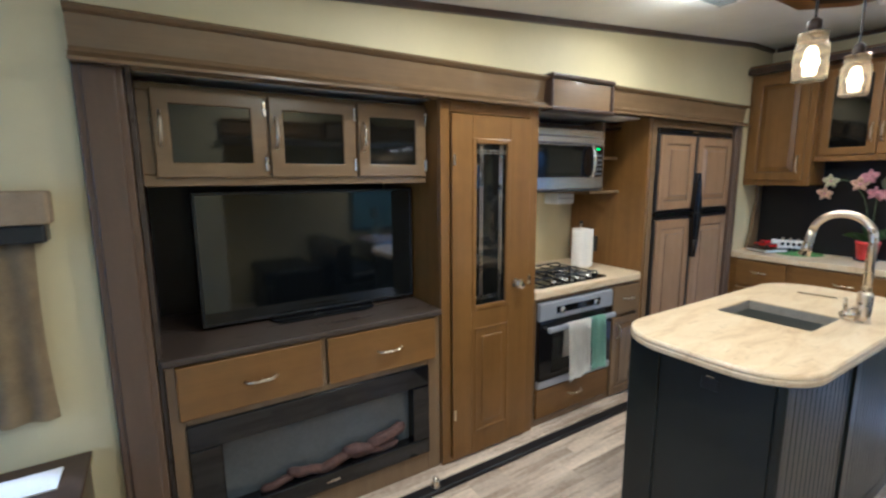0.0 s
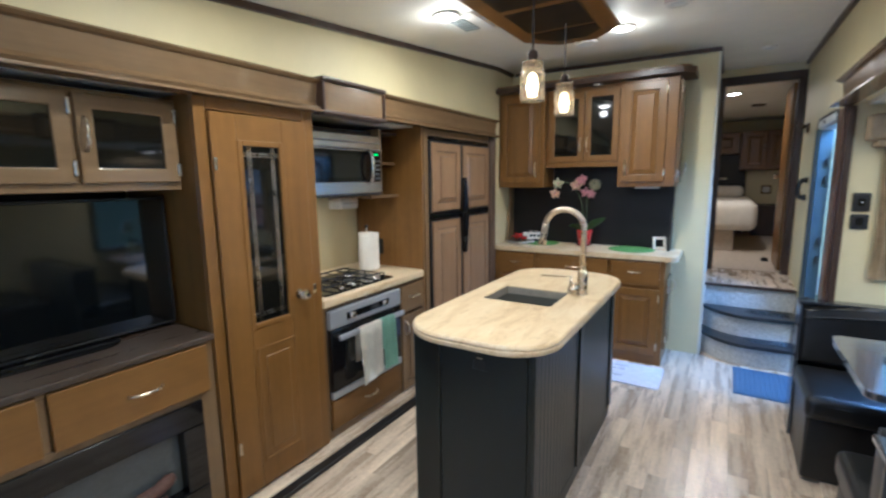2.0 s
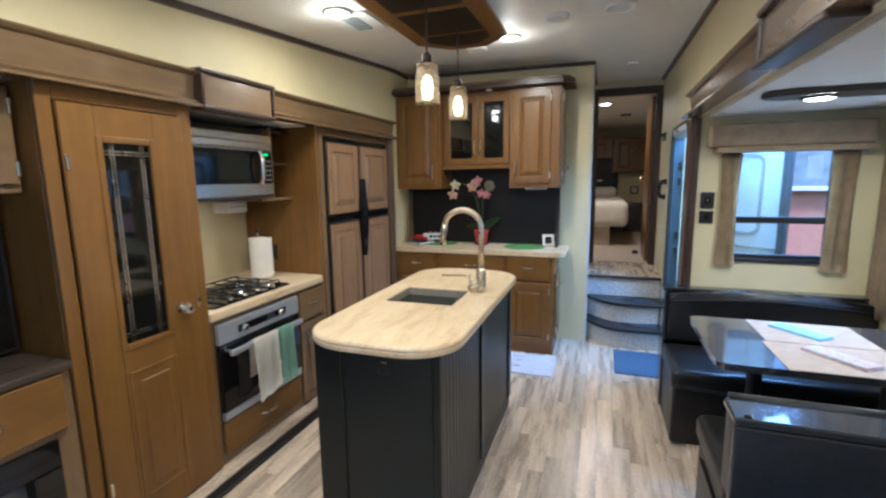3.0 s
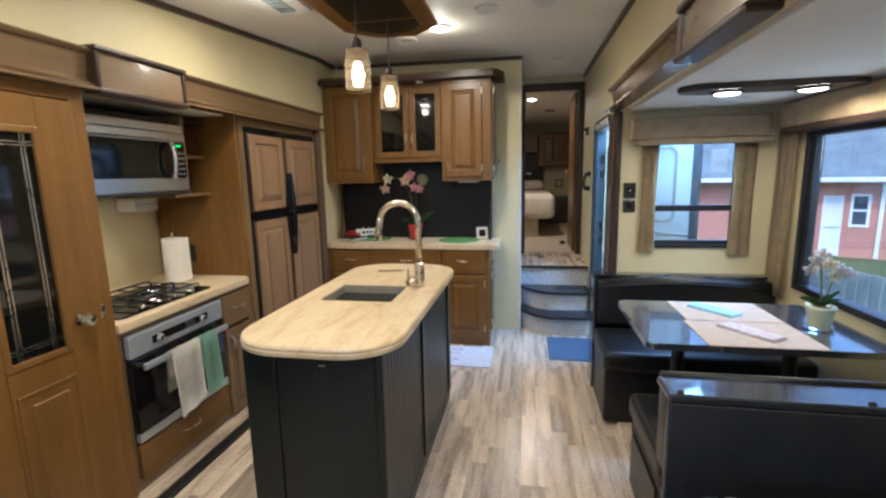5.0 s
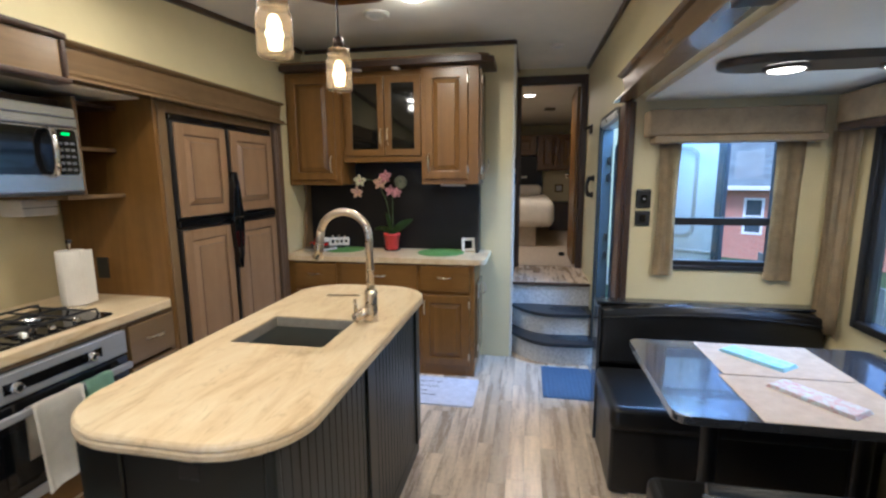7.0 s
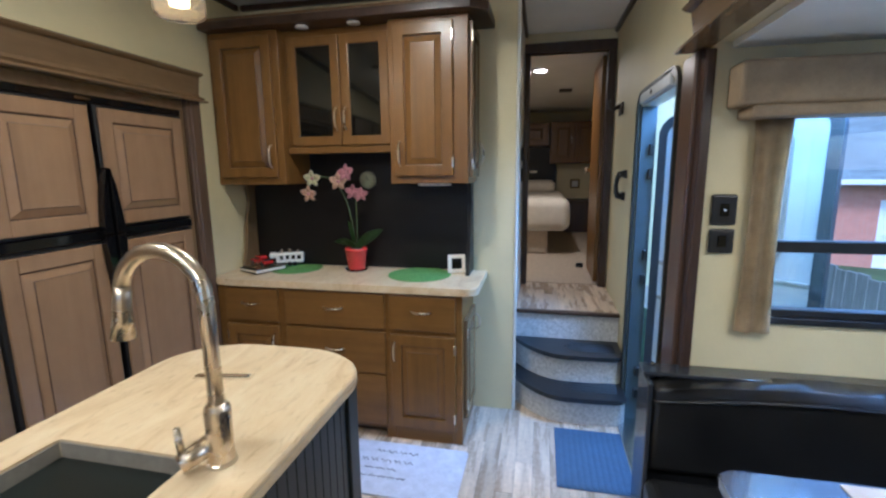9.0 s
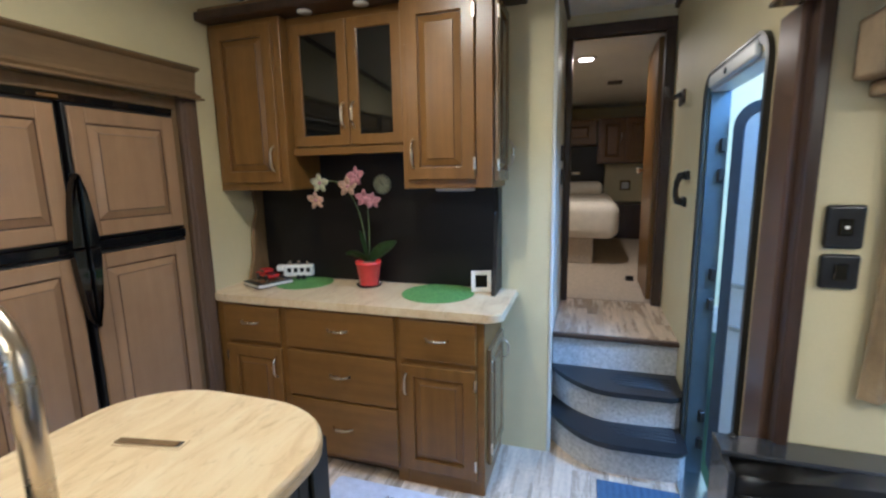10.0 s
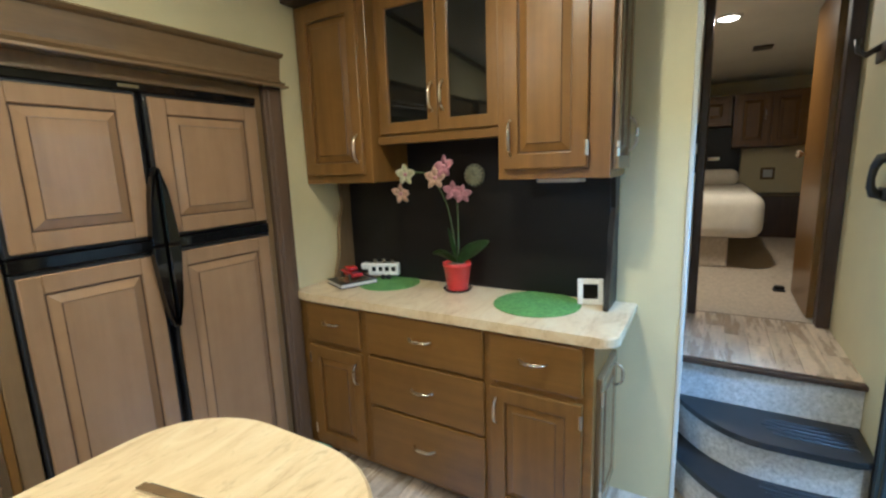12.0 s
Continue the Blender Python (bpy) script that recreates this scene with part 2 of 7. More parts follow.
BEDDING = mat("ivory_bedding", (0.72, 0.66, 0.55), 0.9, vary=0.06, bump=0.2, fine=80)
ROOF = mat("grey_shingles", (0.20, 0.24, 0.24), 0.9, vary=0.2, scale=(1.5, 1.5, 6), bump=0.3)
WHITEPAINT = mat("white_house_paint", (0.78, 0.78, 0.76), 0.5, vary=0.05)
FENCE = mat("weathered_grey_fence", (0.24, 0.27, 0.27), 0.8, vary=0.2, scale=(20, 20, 2), bump=0.2)
GRASS = mat("lawn", (0.07, 0.11, 0.035), 0.95, vary=0.3, scale=(0.7, 0.7, 0.7), bump=0.5, fine=30)
DOORPANEL = mat("pale_door_panel", (0.36, 0.43, 0.50), 0.4, vary=0.05)
JAMBBLUE = mat("blue_grey_metal_jamb", (0.048, 0.068, 0.085), 0.35, vary=0.12)
DOORRIM = mat("dark_door_seal", (0.030, 0.045, 0.065), 0.45, vary=0.15)
GLASS = glass("clear_glass")
JARGLASS = glass("jar_glass", (1.0, 0.92, 0.76), 0.10, 1.12)
JARGLASS.node_tree.nodes["Principled BSDF"].inputs["Transmission Weight"].default_value = 0.93
GLAZE = mat("dark_glaze_in_grooves", (0.085, 0.042, 0.016), 0.45, vary=0.2, scale=(20, 20, 20))
DARKGLASS = mat("smoked_glass", (0.006, 0.006, 0.005), 0.05, vary=0.1, rvar=0.02, spec=0.6)
LEDGLOW = glow("warm_led", (1.0, 0.80, 0.52), 16)
BULBGLOW = glow("bulb_filament", (1.0, 0.80, 0.46), 5)
GREENLED = glow("green_digits", (0.05, 0.9, 0.1), 0.6)
EMBER = mat("pink_ember_log", (0.10, 0.05, 0.038), 0.8, vary=0.3, scale=(14, 14, 14), bump=0.5)
FROST = mat("frosted_fire_glass", (0.085, 0.095, 0.10), 0.20, vary=0.15, scale=(2, 2, 2))

# ---- building helpers ----
ORIGIN = {}
I4 = Matrix.Identity(4)
FX = pose(0, 0, 0, 0, 0, -90)      # a front that faces -x: local x runs to -y, local y to +x


def thing(name, loc, label, category, group="", kind=""):
    ob = new(name)
    ob.empty_display_size = 0.05
    ob.location = loc
    ORIGIN[ob] = Vector(loc)
    return tagged(ob, label, category, group, kind)


def link(name, bm, material, smooth=False):
    me = bpy.data.meshes.new(name)
    bmesh.ops.recalc_face_normals(bm, faces=bm.faces)
    bm.to_mesh(me)
    bm.free()
    for m in (material if isinstance(material, (list, tuple)) else [material]):
        me.materials.append(m)
    if smooth:
        me.shade_smooth()
    return me


def part(name, bm, material, parent, label="", smooth=False):
    o = ORIGIN[parent]
    bmesh.ops.translate(bm, verts=bm.verts, vec=-o)
    ob = new(name, link(name, bm, material, smooth))
    ob.parent = parent
    ORIGIN[ob] = o
    return tagged(ob, label)


def solo(name, bm, material, label, category="", group="", kind="", smooth=False, base=None):
    o = Vector(base) if base else Vector((0, 0, 0))
    bmesh.ops.translate(bm, verts=bm.verts, vec=-o)
    ob = new(name, link(name, bm, material, smooth))
    ob.location = o
    ORIGIN[ob] = o
    return tagged(ob, label, category, group, kind)


def bx(x0, x1, y0, y1, z0, z1, bev=0.003, seg=1, bm=None, M=None):
    bm2 = bmesh.new()
    bmesh.ops.create_cube(bm2, size=1)
    bmesh.ops.transform(bm2, verts=bm2.verts, matrix=Matrix.Translation(((x0 + x1) / 2, (y0 + y1) / 2, (z0 + z1) / 2)) @ Matrix.Diagonal((abs(x1 - x0), abs(y1 - y0), abs(z1 - z0), 1)))
    if bev:
        b = min(bev, abs(x1 - x0) * 0.45, abs(y1 - y0) * 0.45, abs(z1 - z0) * 0.45)
        bmesh.ops.bevel(bm2, geom=bm2.edges[:], offset=b, segments=seg, affect="EDGES", profile=0.5)
    if M is not None:
        bm2.transform(M)
    return merge(bm, bm2)


def merge(bm, other):
    if bm is None:
        return other
    me = bpy.data.meshes.new("tmp")
    other.to_mesh(me)
    bm.from_mesh(me)
    bpy.data.meshes.remove(me)
    other.free()
    return bm


def tube(points, r, seg=10, bm=None, radii=None, cap=True):
    b = bmesh.new()
    pts = [Vector(p) for p in points]
    rings = []
    side = None
    for i, p in enumerate(pts):
        d = (pts[min(i + 1, len(pts) - 1)] - pts[max(i - 1, 0)]).normalized()
        if side is None:
            side = d.orthogonal().normalized()
        side = (side - d * side.dot(d)).normalized()
        up = d.cross(side)
        rr = radii[i] if radii else r
        rings.append([b.verts.new(p + rr * (math.cos(2 * math.pi * k / seg) * side + math.sin(2 * math.pi * k / seg) * up)) for k in range(seg)])
    for a, c in zip(rings, rings[1:]):
        for k in range(seg):
            b.faces.new((a[k], a[(k + 1) % seg], c[(k + 1) % seg], c[k]))
    if cap:
        b.faces.new(rings[0][::-1])
        b.faces.new(rings[-1])
    return merge(bm, b)


def lathe(profile, centre, seg=24, bm=None, M=None, cap=True):
    """A turned shape from (radius, height) pairs about an upright axis."""
    b = bmesh.new()
    rings = []
    for r, z in profile:
        rings.append([b.verts.new((max(r, 1e-4) * math.cos(2 * math.pi * k / seg), max(r, 1e-4) * math.sin(2 * math.pi * k / seg), z)) for k in range(seg)])
    for a, c in zip(rings, rings[1:]):
        for k in range(seg):
            b.faces.new((a[k], a[(k + 1) % seg], c[(k + 1) % seg], c[k]))
    if cap:
        b.faces.new(rings[0][::-1])
        b.faces.new(rings[-1])
    if M is not None:
        b.transform(M)
    bmesh.ops.translate(b, verts=b.verts, vec=centre)
    return merge(bm, b)


def prism(outline, z0, z1, bev=0.0, seg=2, bm=None, M=None):
    """An outline in x and y, drawn up from z0 to z1."""
    b = bmesh.new()
    lo = [b.verts.new((x, y, z0)) for x, y in outline]
    hi = [b.verts.new((x, y, z1)) for x, y in outline]
    n = len(outline)
    b.faces.new(lo[::-1])
    b.faces.new(hi)
    for k in range(n):
        b.faces.new((lo[k], lo[(k + 1) % n], hi[(k + 1) % n], hi[k]))
    if bev:
        rim = [e for e in b.edges if abs(e.verts[0].co.z - e.verts[1].co.z) < 1e-6]
        bmesh.ops.bevel(b, geom=rim, offset=bev, segments=seg, affect="EDGES", profile=0.5)
    if M is not None:
        b.transform(M)
    return merge(bm, b)


def round_rect(x0, x1, y0, y1, r, n=6):
    out = []
    for cx, cy, a0 in ((x1 - r, y1 - r, 0), (x0 + r, y1 - r, 90), (x0 + r, y0 + r, 180), (x1 - r, y0 + r, 270)):
        for k in range(n + 1):
            a = radians(a0 + 90 * k / n)
            out.append((cx + r * math.cos(a), cy + r * math.sin(a)))
    return out


def sheet_wall(name, axis, at, thick, a0, a1, z0, z1, holes, material, label):
    """A wall across `axis` with through openings (a0, a1, z0, z1)."""
    As = sorted({a0, a1, *[h[0] for h in holes], *[h[1] for h in holes]})
    Zs = sorted({z0, z1, *[h[2] for h in holes], *[h[3] for h in holes]})
    bm = None
    for p, q in zip(As, As[1:]):
        run = None
        for u, v in zip(Zs, Zs[1:]):
            open_here = any(h[0] <= (p + q) / 2 <= h[1] and h[2] <= (u + v) / 2 <= h[3] for h in holes)
            if open_here:
                if run:
                    bm = bx(p, q, at, at + thick, *run, bev=0, bm=bm) if axis == "y" else bx(at, at + thick, p, q, *run, bev=0, bm=bm)
                run = None
            else:
                run = [run[0], v] if run else [u, v]
        if run:
            bm = bx(p, q, at, at + thick, *run, bev=0, bm=bm) if axis == "y" else bx(at, at + thick, p, q, *run, bev=0, bm=bm)
    return solo(name, bm, material, label, "wall", kind="structure")


def pull(parent, x, z, y, length, upright, M=I4, out=0.028):
    """A slim arched cabinet pull in front of the face y, in local axes."""
    h = length / 2
    pts = []
    for k in range(11):
        s = -1 + 2 * k / 10
        d = out * (1 - s ** 4) + 0.001
        pts.append((x, y - d, z + h * s) if upright else (x + h * s, y - d, z))
    rad = [0.0065 - 0.002 * abs(-1 + 2 * k / 10) for k in range(11)]
    bm = tube(pts, 0.006, 8, radii=rad)
    bm.transform(M)
    return part("handle", bm, NICKEL, parent, "satin nickel arched pull", True)


def hinge(parent, x, z, y, M=I4):
    bm = bx(x - 0.006, x + 0.006, y - 0.012, y, z - 0.028, z + 0.028, 0.003)
    bm.transform(M)
    return part("hinge", bm, NICKEL, parent, "small nickel hinge")


def raised_field(x0, x1, z0, z1, base, face, slope):
    """A fielded panel that faces -y: wide sloping margins, then a small step, where the glaze settles, up to the field."""
    bm = bmesh.new()
    lips = [(0, base + 0.002), (0, base), (slope, face + 0.0045), (slope + 0.0025, face)]
    V = [[bm.verts.new((p, y, q)) for p, q in ((x0 + g, z0 + g), (x1 - g, z0 + g), (x1 - g, z1 - g), (x0 + g, z1 - g))] for g, y in lips]
    for n, (a, b) in enumerate(zip(V, V[1:])):
        for k in range(4):
            bm.faces.new((a[k], a[(k + 1) % 4], b[(k + 1) % 4], b[k])).material_index = 1 if n == 2 else 0
    bm.faces.new(V[-1])
    bm.faces.new(V[0])
    return bm


def panel_door(parent, x0, x1, z0, z1, y, M=I4, wood=WOOD, rail=0.055, name="door", raised=True, flat=False, t=0.02):
    """A cabinet front at local plane y, facing -y: rails, stiles, a bead and a raised field."""
    bm = bmesh.new()
    if flat:
        bx(x0, x1, y - t, y, z0, z1, 0.005, 2, bm)
    else:
        corners = [((x0, z0), (x1, z0), (x1, z1), (x0, z1)), ((x0 + rail, z0 + rail), (x1 - rail, z0 + rail), (x1 - rail, z1 - rail), (x0 + rail, z1 - rail))]
        V = [[bm.verts.new((p, yy, q)) for p, q in corners[c]] for c, yy in ((0, y - t), (1, y - t), (1, y), (0, y))]
        for a in range(4):
            for k in range(4):
                bm.faces.new((V[a][k], V[a][(k + 1) % 4], V[(a + 1) % 4][(k + 1) % 4], V[(a + 1) % 4][k]))
        bmesh.ops.bevel(bm, geom=[e for e in bm.edges if len({v.co.y for v in e.verts}) == 1 and abs(e.verts[0].co.y - (y - t)) < 1e-6 and (e.verts[0].co.x == e.verts[1].co.x or e.verts[0].co.z == e.verts[1].co.z)], offset=0.005, segments=2, affect="EDGES", profile=0.5)
    bm.transform(M)
    d = part(name, bm, wood, parent)
    if raised and not flat:
        g = bx(x0 + rail - 0.002, x1 - rail + 0.002, y - 0.007, y - 0.001, z0 + rail - 0.002, z1 - rail + 0.002, 0)
        g.transform(M)
        part("groove", g, GLAZE, d, "dark glazed groove")
        g = raised_field(x0 + rail + 0.005, x1 - rail - 0.005, z0 + rail + 0.005, z1 - rail - 0.005, y - 0.008, y - t - 0.001, min(0.028, 0.18 * (x1 - x0 - 2 * rail)))
        g.transform(M)
        part("raised_field", g, [wood, GLAZE], d)
    return d


def glass_door(parent, x0, x1, z0, z1, y, M=I4, rail=0.05, wood=WOOD, t=0.02):
    d = panel_door(parent, x0, x1, z0, z1, y, M, wood, rail, raised=False)
    bm = bx(x0 + rail - 0.003, x1 - rail + 0.003, y - 0.009, y - 0.004, z0 + rail - 0.003, z1 - rail + 0.003, 0)
    bm.transform(M)
    part("pane", bm, DARKGLASS, d, "smoked glass pane")
    return d

# ---- large structure ----
YL, YR, XH = 1.70, -0.71, 4.65          # left wall, right wall, hutch wall
XB = -2.3                               # rear wall behind the walker
floor = solo("floor", bx(XB, XH + 0.3, YR - 0.05, 1.60, -0.06, -0.004, 0), SUBFLOOR, "grey-beige weathered oak plank vinyl floor", "floor", kind="structure")
slide_floor = solo("floor_slide", bx(0.07, 4.2, 1.595, 2.40, -0.03, 0.026, 0.004), PLANK, "oak plank floor of the kitchen slide-out", "floor", kind="structure")
solo("trim_floor_seal", bx(0.07, 4.2, 1.535, 1.594, 0.0, 0.022, 0.006), BLACKPL, "black rubber seal strip along the slide-out floor", "trim", kind="structure")
solo("floor_dinette", bx(0.75, 3.72, -1.70, -0.66, -0.03, 0.022, 0.004), PLANK, "oak plank floor of the dinette slide-out", "floor", kind="structure")
sheet_wall("wall_left", "y", YL, 0.06, XB, XH, 0, 2.75, [(0.08, 4.18, 0, 1.90), (-1.35, -0.22, 0.80, 1.40)], WALL, "cream vinyl wall above the kitchen slide-out")
sheet_wall("wall_right", "y", YR - 0.06, 0.06, XB, 5.72, -0.06, 2.75, [(0.80, 3.66, -0.06, 1.90), (3.95, 4.68, -0.06, 1.86)], WALL, "cream vinyl wall with the entry doorway")
sheet_wall("wall_hutch", "x", XH, 0.06, -0.04, YL + 0.06, 0, 2.75, [], WALL, "pale wall behind the hutch")
solo("wall_hall", bx(XH + 0.06, 5.72, -0.04, 0.02, 0, 2.75, 0), WALLG, "pale wall beside the steps", "wall", kind="structure")
sheet_wall("wall_rear", "x", XB - 0.06, 0.06, YR, YL, 0, 2.75, [(-0.3, 1.2, 0.9, 1.65)], WALL, "plain cream rear wall")
sheet_wall("wall_slide_back", "y", 2.34, 0.05, 0.05, 4.22, 0, 1.95, [], WALL, "cream back wall of the kitchen slide-out")
for nm, xx in (("wall_slide_rear", 0.02), ("wall_slide_front", 4.20)):
    solo(nm, bx(xx, xx + 0.045, 1.761, 2.34, 0, 1.95, 0), WALL, "cream end wall of the kitchen slide-out", "wall", kind="structure")
solo("ceiling_slide", bx(0.05, 4.22, 1.761, 2.39, 1.890, 1.95, 0), CEIL, "white slide-out ceiling", "ceiling", kind="structure")
# dinette slide-out
sheet_wall("wall_dinette_end", "x", 3.63, 0.05, -1.66, YR - 0.001, 0.0, 1.93, [(-1.45, -0.915, 0.985, 1.70)], WALL, "cream end wall of the dinette with a window")
sheet_wall("wall_dinette_side", "y", -1.71, 0.05, 0.75, 3.68, 0.0, 1.93, [(2.42, 3.32, 0.80, 1.70)], WALL, "cream long wall of the dinette with a wide window")
solo("wall_dinette_rear", bx(0.75, 0.80, -1.66, YR - 0.061, 0, 1.93, 0), WALL, "plain cream end wall of the dinette", "wall", kind="structure")
solo("ceiling_dinette", bx(0.75, 3.68, -1.71, YR - 0.061, 1.88, 1.93, 0), CEIL, "white dinette slide-out ceiling", "ceiling", kind="structure")


def sloped_ceiling():
    bm = bmesh.new()
    xs = [XB - 0.06, -0.6, 0, 1, 2, 3, 4.3, XH + 0.06, 5.0, 5.74]
    ys = [YR - 0.06, YR, -0.1, 0.5, 1.1, YL, YL + 0.06]
    low = [[bm.verts.new((x, y, zc(x, y))) for y in ys] for x in xs]
    top = [[bm.verts.new((x, y, zc(x, y) + 0.06)) for y in ys] for x in xs]
    for g in (low, top):
        for i in range(len(xs) - 1):
            for j in range(len(ys) - 1):
                bm.faces.new((g[i][j], g[i + 1][j], g[i + 1][j + 1], g[i][j + 1]))
    for i in range(len(xs) - 1):
        for j in (0, -1):
            bm.faces.new((low[i][j], low[i + 1][j], top[i + 1][j], top[i][j]))
    for j in range(len(ys) - 1):
        for i in (0, -1):
            bm.faces.new((low[i][j], low[i][j + 1], top[i][j + 1], top[i][j]))
    return bm


solo("ceiling", sloped_ceiling(), CEIL, "white sloping vinyl ceiling", "ceiling", kind="structure", smooth=False)


def bar_path(points, w, h):
    """A square batten that follows points; its section is w across and h high."""
    bm = bmesh.new()
    pts = [Vector(p) for p in points]
    rings = []
    for i, p in enumerate(pts):
        d = pts[min(i + 1, len(pts) - 1)] - pts[max(i - 1, 0)]
        s = Vector((d.y, -d.x, 0)).normalized() * w / 2
        rings.append([bm.verts.new(p + a * s + Vector((0, 0, b))) for a, b in ((-1, -h), (1, -h), (1, 0), (-1, 0))])
    for a, c in zip(rings, rings[1:]):
        for k in range(4):
            bm.faces.new((a[k], a[(k + 1) % 4], c[(k + 1) % 4], c[k]))
    bm.faces.new(rings[0])
    bm.faces.new(rings[-1])
    return bm


solo("trim_ceiling_left", bar_path([(x, YL - 0.012, zc(x, YL) + 0.004) for x in (XB, -0.6, 0, 1, 2, 3, 4.3, 4.63)], 0.022, 0.034), DARKWOOD, "dark brown ceiling trim", "trim", kind="structure")
solo("trim_ceiling_right", bar_path([(x, YR + 0.012, zc(x, YR) + 0.004) for x in (XB, -0.6, 1, 3, 5.0, 5.66)], 0.022, 0.034), DARKWOOD, "dark brown ceiling trim", "trim", kind="structure")
solo("trim_ceiling_front", bar_path([(XH - 0.012, y, zc(XH, y) + 0.004) for y in (1.66, 1.1, 0.5, -0.052)], 0.022, 0.034), DARKWOOD, "dark brown ceiling trim", "trim", kind="structure")
solo("trim_wall_corner", bx(XH - 0.004, XH + 0.02, -0.06, -0.041, 0.0, 2.48, 0.004), WALLG, "pale corner moulding at the wall's end", "trim", kind="structure")
solo("trim_hall_ceiling", bar_path([(x, -0.052, zc(x, -0.05) + 0.004) for x in (XH + 0.0, 5.1, 5.66)], 0.022, 0.034), DARKWOOD, "dark brown ceiling trim", "trim", kind="structure")

# hall, landing and bedroom beyond
BZ = 0.575
landing = solo("floor_landing", bx(4.978, 5.72, YR, -0.04, 0.3, BZ - 0.004, 0), SUBFLOOR, "oak plank landing floor", "floor", kind="structure")
solo("trim_landing_edge", bx(4.925, 4.965, YR + 0.001, -0.041, BZ - 0.018, BZ + 0.006, 0.006, 2), DARKWOOD, "dark landing nosing", "trim", kind="structure")
solo("floor_bedroom", bx(5.72, 9.6, -1.75, 1.70, 0.4, BZ + 0.006, 0), BEIGECARPET, "beige bedroom carpet", "floor", kind="structure")
sheet_wall("wall_bedroom_door", "x", 5.68, 0.05, -0.709, -0.041, BZ, 2.62, [(-0.665, -0.085, BZ, 2.375)], WALL, "cream partition round the bedroom doorway")
sheet_wall("wall_bedroom_side", "x", 5.74, 0.05, -1.75, -0.771, 0.4, 2.6, [], WALL, "cream bedroom partition")
sheet_wall("wall_bedroom_side_left", "x", 5.74, 0.05, 0.021, 1.70, 0.4, 2.6, [], WALL, "cream bedroom partition")
sheet_wall("wall_bedroom_right", "y", -1.80, 0.05, 5.74, 9.6, 0.4, 2.6, [], WALL, "cream bedroom wall")
sheet_wall("wall_bedroom_left", "y", 1.70, 0.05, 5.79, 9.6, 0.4, 2.6, [], WALL, "cream bedroom wall")
sheet_wall("wall_bedroom_front", "x", 9.6, 0.05, -1.80, 1.75, 0.4, 2.6, [], WALL, "cream bedroom end wall")
solo("ceiling_bedroom", bx(5.73, 9.65, -1.80, 1.75, 2.41, 2.46, 0), CEIL, "pale bedroom ceiling", "ceiling", kind="structure")


def doorway():
    t = thing("door_bedroom_frame", (5.68, -0.37, BZ), "dark walnut casing round the bedroom doorway", "door frame", kind="structure")
    part("jamb", bx(5.655, 5.735, -0.085, -0.041, BZ, 2.375, 0.005), DARKWOOD, t)
    part("jamb", bx(5.655, 5.735, -0.709, -0.650, BZ, 2.375, 0.005), DARKWOOD, t)
    part("head", bx(5.655, 5.735, -0.709, -0.041, 2.375, 2.45, 0.005), DARKWOOD, t)
    d = thing("bedroom_door", (5.75, -0.63, BZ), "open brown wooden bedroom door with a nickel knob", "door")
    leaf = bx(5.76, 6.36, -0.655, -0.622, BZ + 0.02, 2.36, 0.004)
    part("leaf", leaf, WOOD, d)
    part("knob", lathe([(0.008, 0), (0.008, 0.02), (0.024, 0.03), (0.026, 0.045), (0.012, 0.056)], (6.28, -0.622, 1.50), 16, M=pose(0, 0, 0, -90, 0, 0)), NICKEL, d, "nickel knob", True)


doorway()


# ---- steps ----
def bowed(xs, bulge, y0=YR + 0.004, y1=-0.046, n=22, back=4.97):
    """A tread's outline: it swings forward from the inner wall and then runs almost straight to the door side."""
    pts = [(back, y0), (back, y1)]
    for k in range(n + 1):
        q = k / n
        f = 1 - max(0, 1 - q / 0.5) ** 2.1 - 0.06 * max(0, (q - 0.5) / 0.5) ** 2 - 0.12 * max(0, (q - 0.93) / 0.07) ** 2
        pts.append((xs - bulge * f, y1 + (y0 - y1) * q))
    return pts[::-1]


def steps():
    t = thing("entry_steps", (4.8, -0.38, 0), "bow-fronted carpeted steps with dark rubber treads", "steps")
    part("riser", prism(bowed(4.80, 0.245), 0.0, 0.165), CARPET, t, "speckled grey carpet riser")
    tr = part("tread", prism(bowed(4.76, 0.26), 0.165, 0.192, 0.008, 2), RUBBER, t)
    part("riser", prism(bowed(4.95, 0.235), 0.193, 0.355), CARPET, t, "speckled grey carpet riser")
    tr2 = part("tread", prism(bowed(4.92, 0.25), 0.355, 0.382, 0.008, 2), RUBBER, t)
    part("riser", bx(4.955, 4.975, YR + 0.004, -0.046, 0.383, BZ - 0.02, 0), CARPET, t, "speckled grey carpet riser")
    for zz, xs, p in ((0.193, 4.60, tr), (0.383, 4.76, tr2)):
        for k in range(5):
            part("rib", bx(xs + 0.03 * k, xs + 0.03 * k + 0.012, -0.665, -0.36 - 0.02 * abs(k - 2), zz - 0.003, zz + 0.004, 0.002), RUBBER, p)


steps()


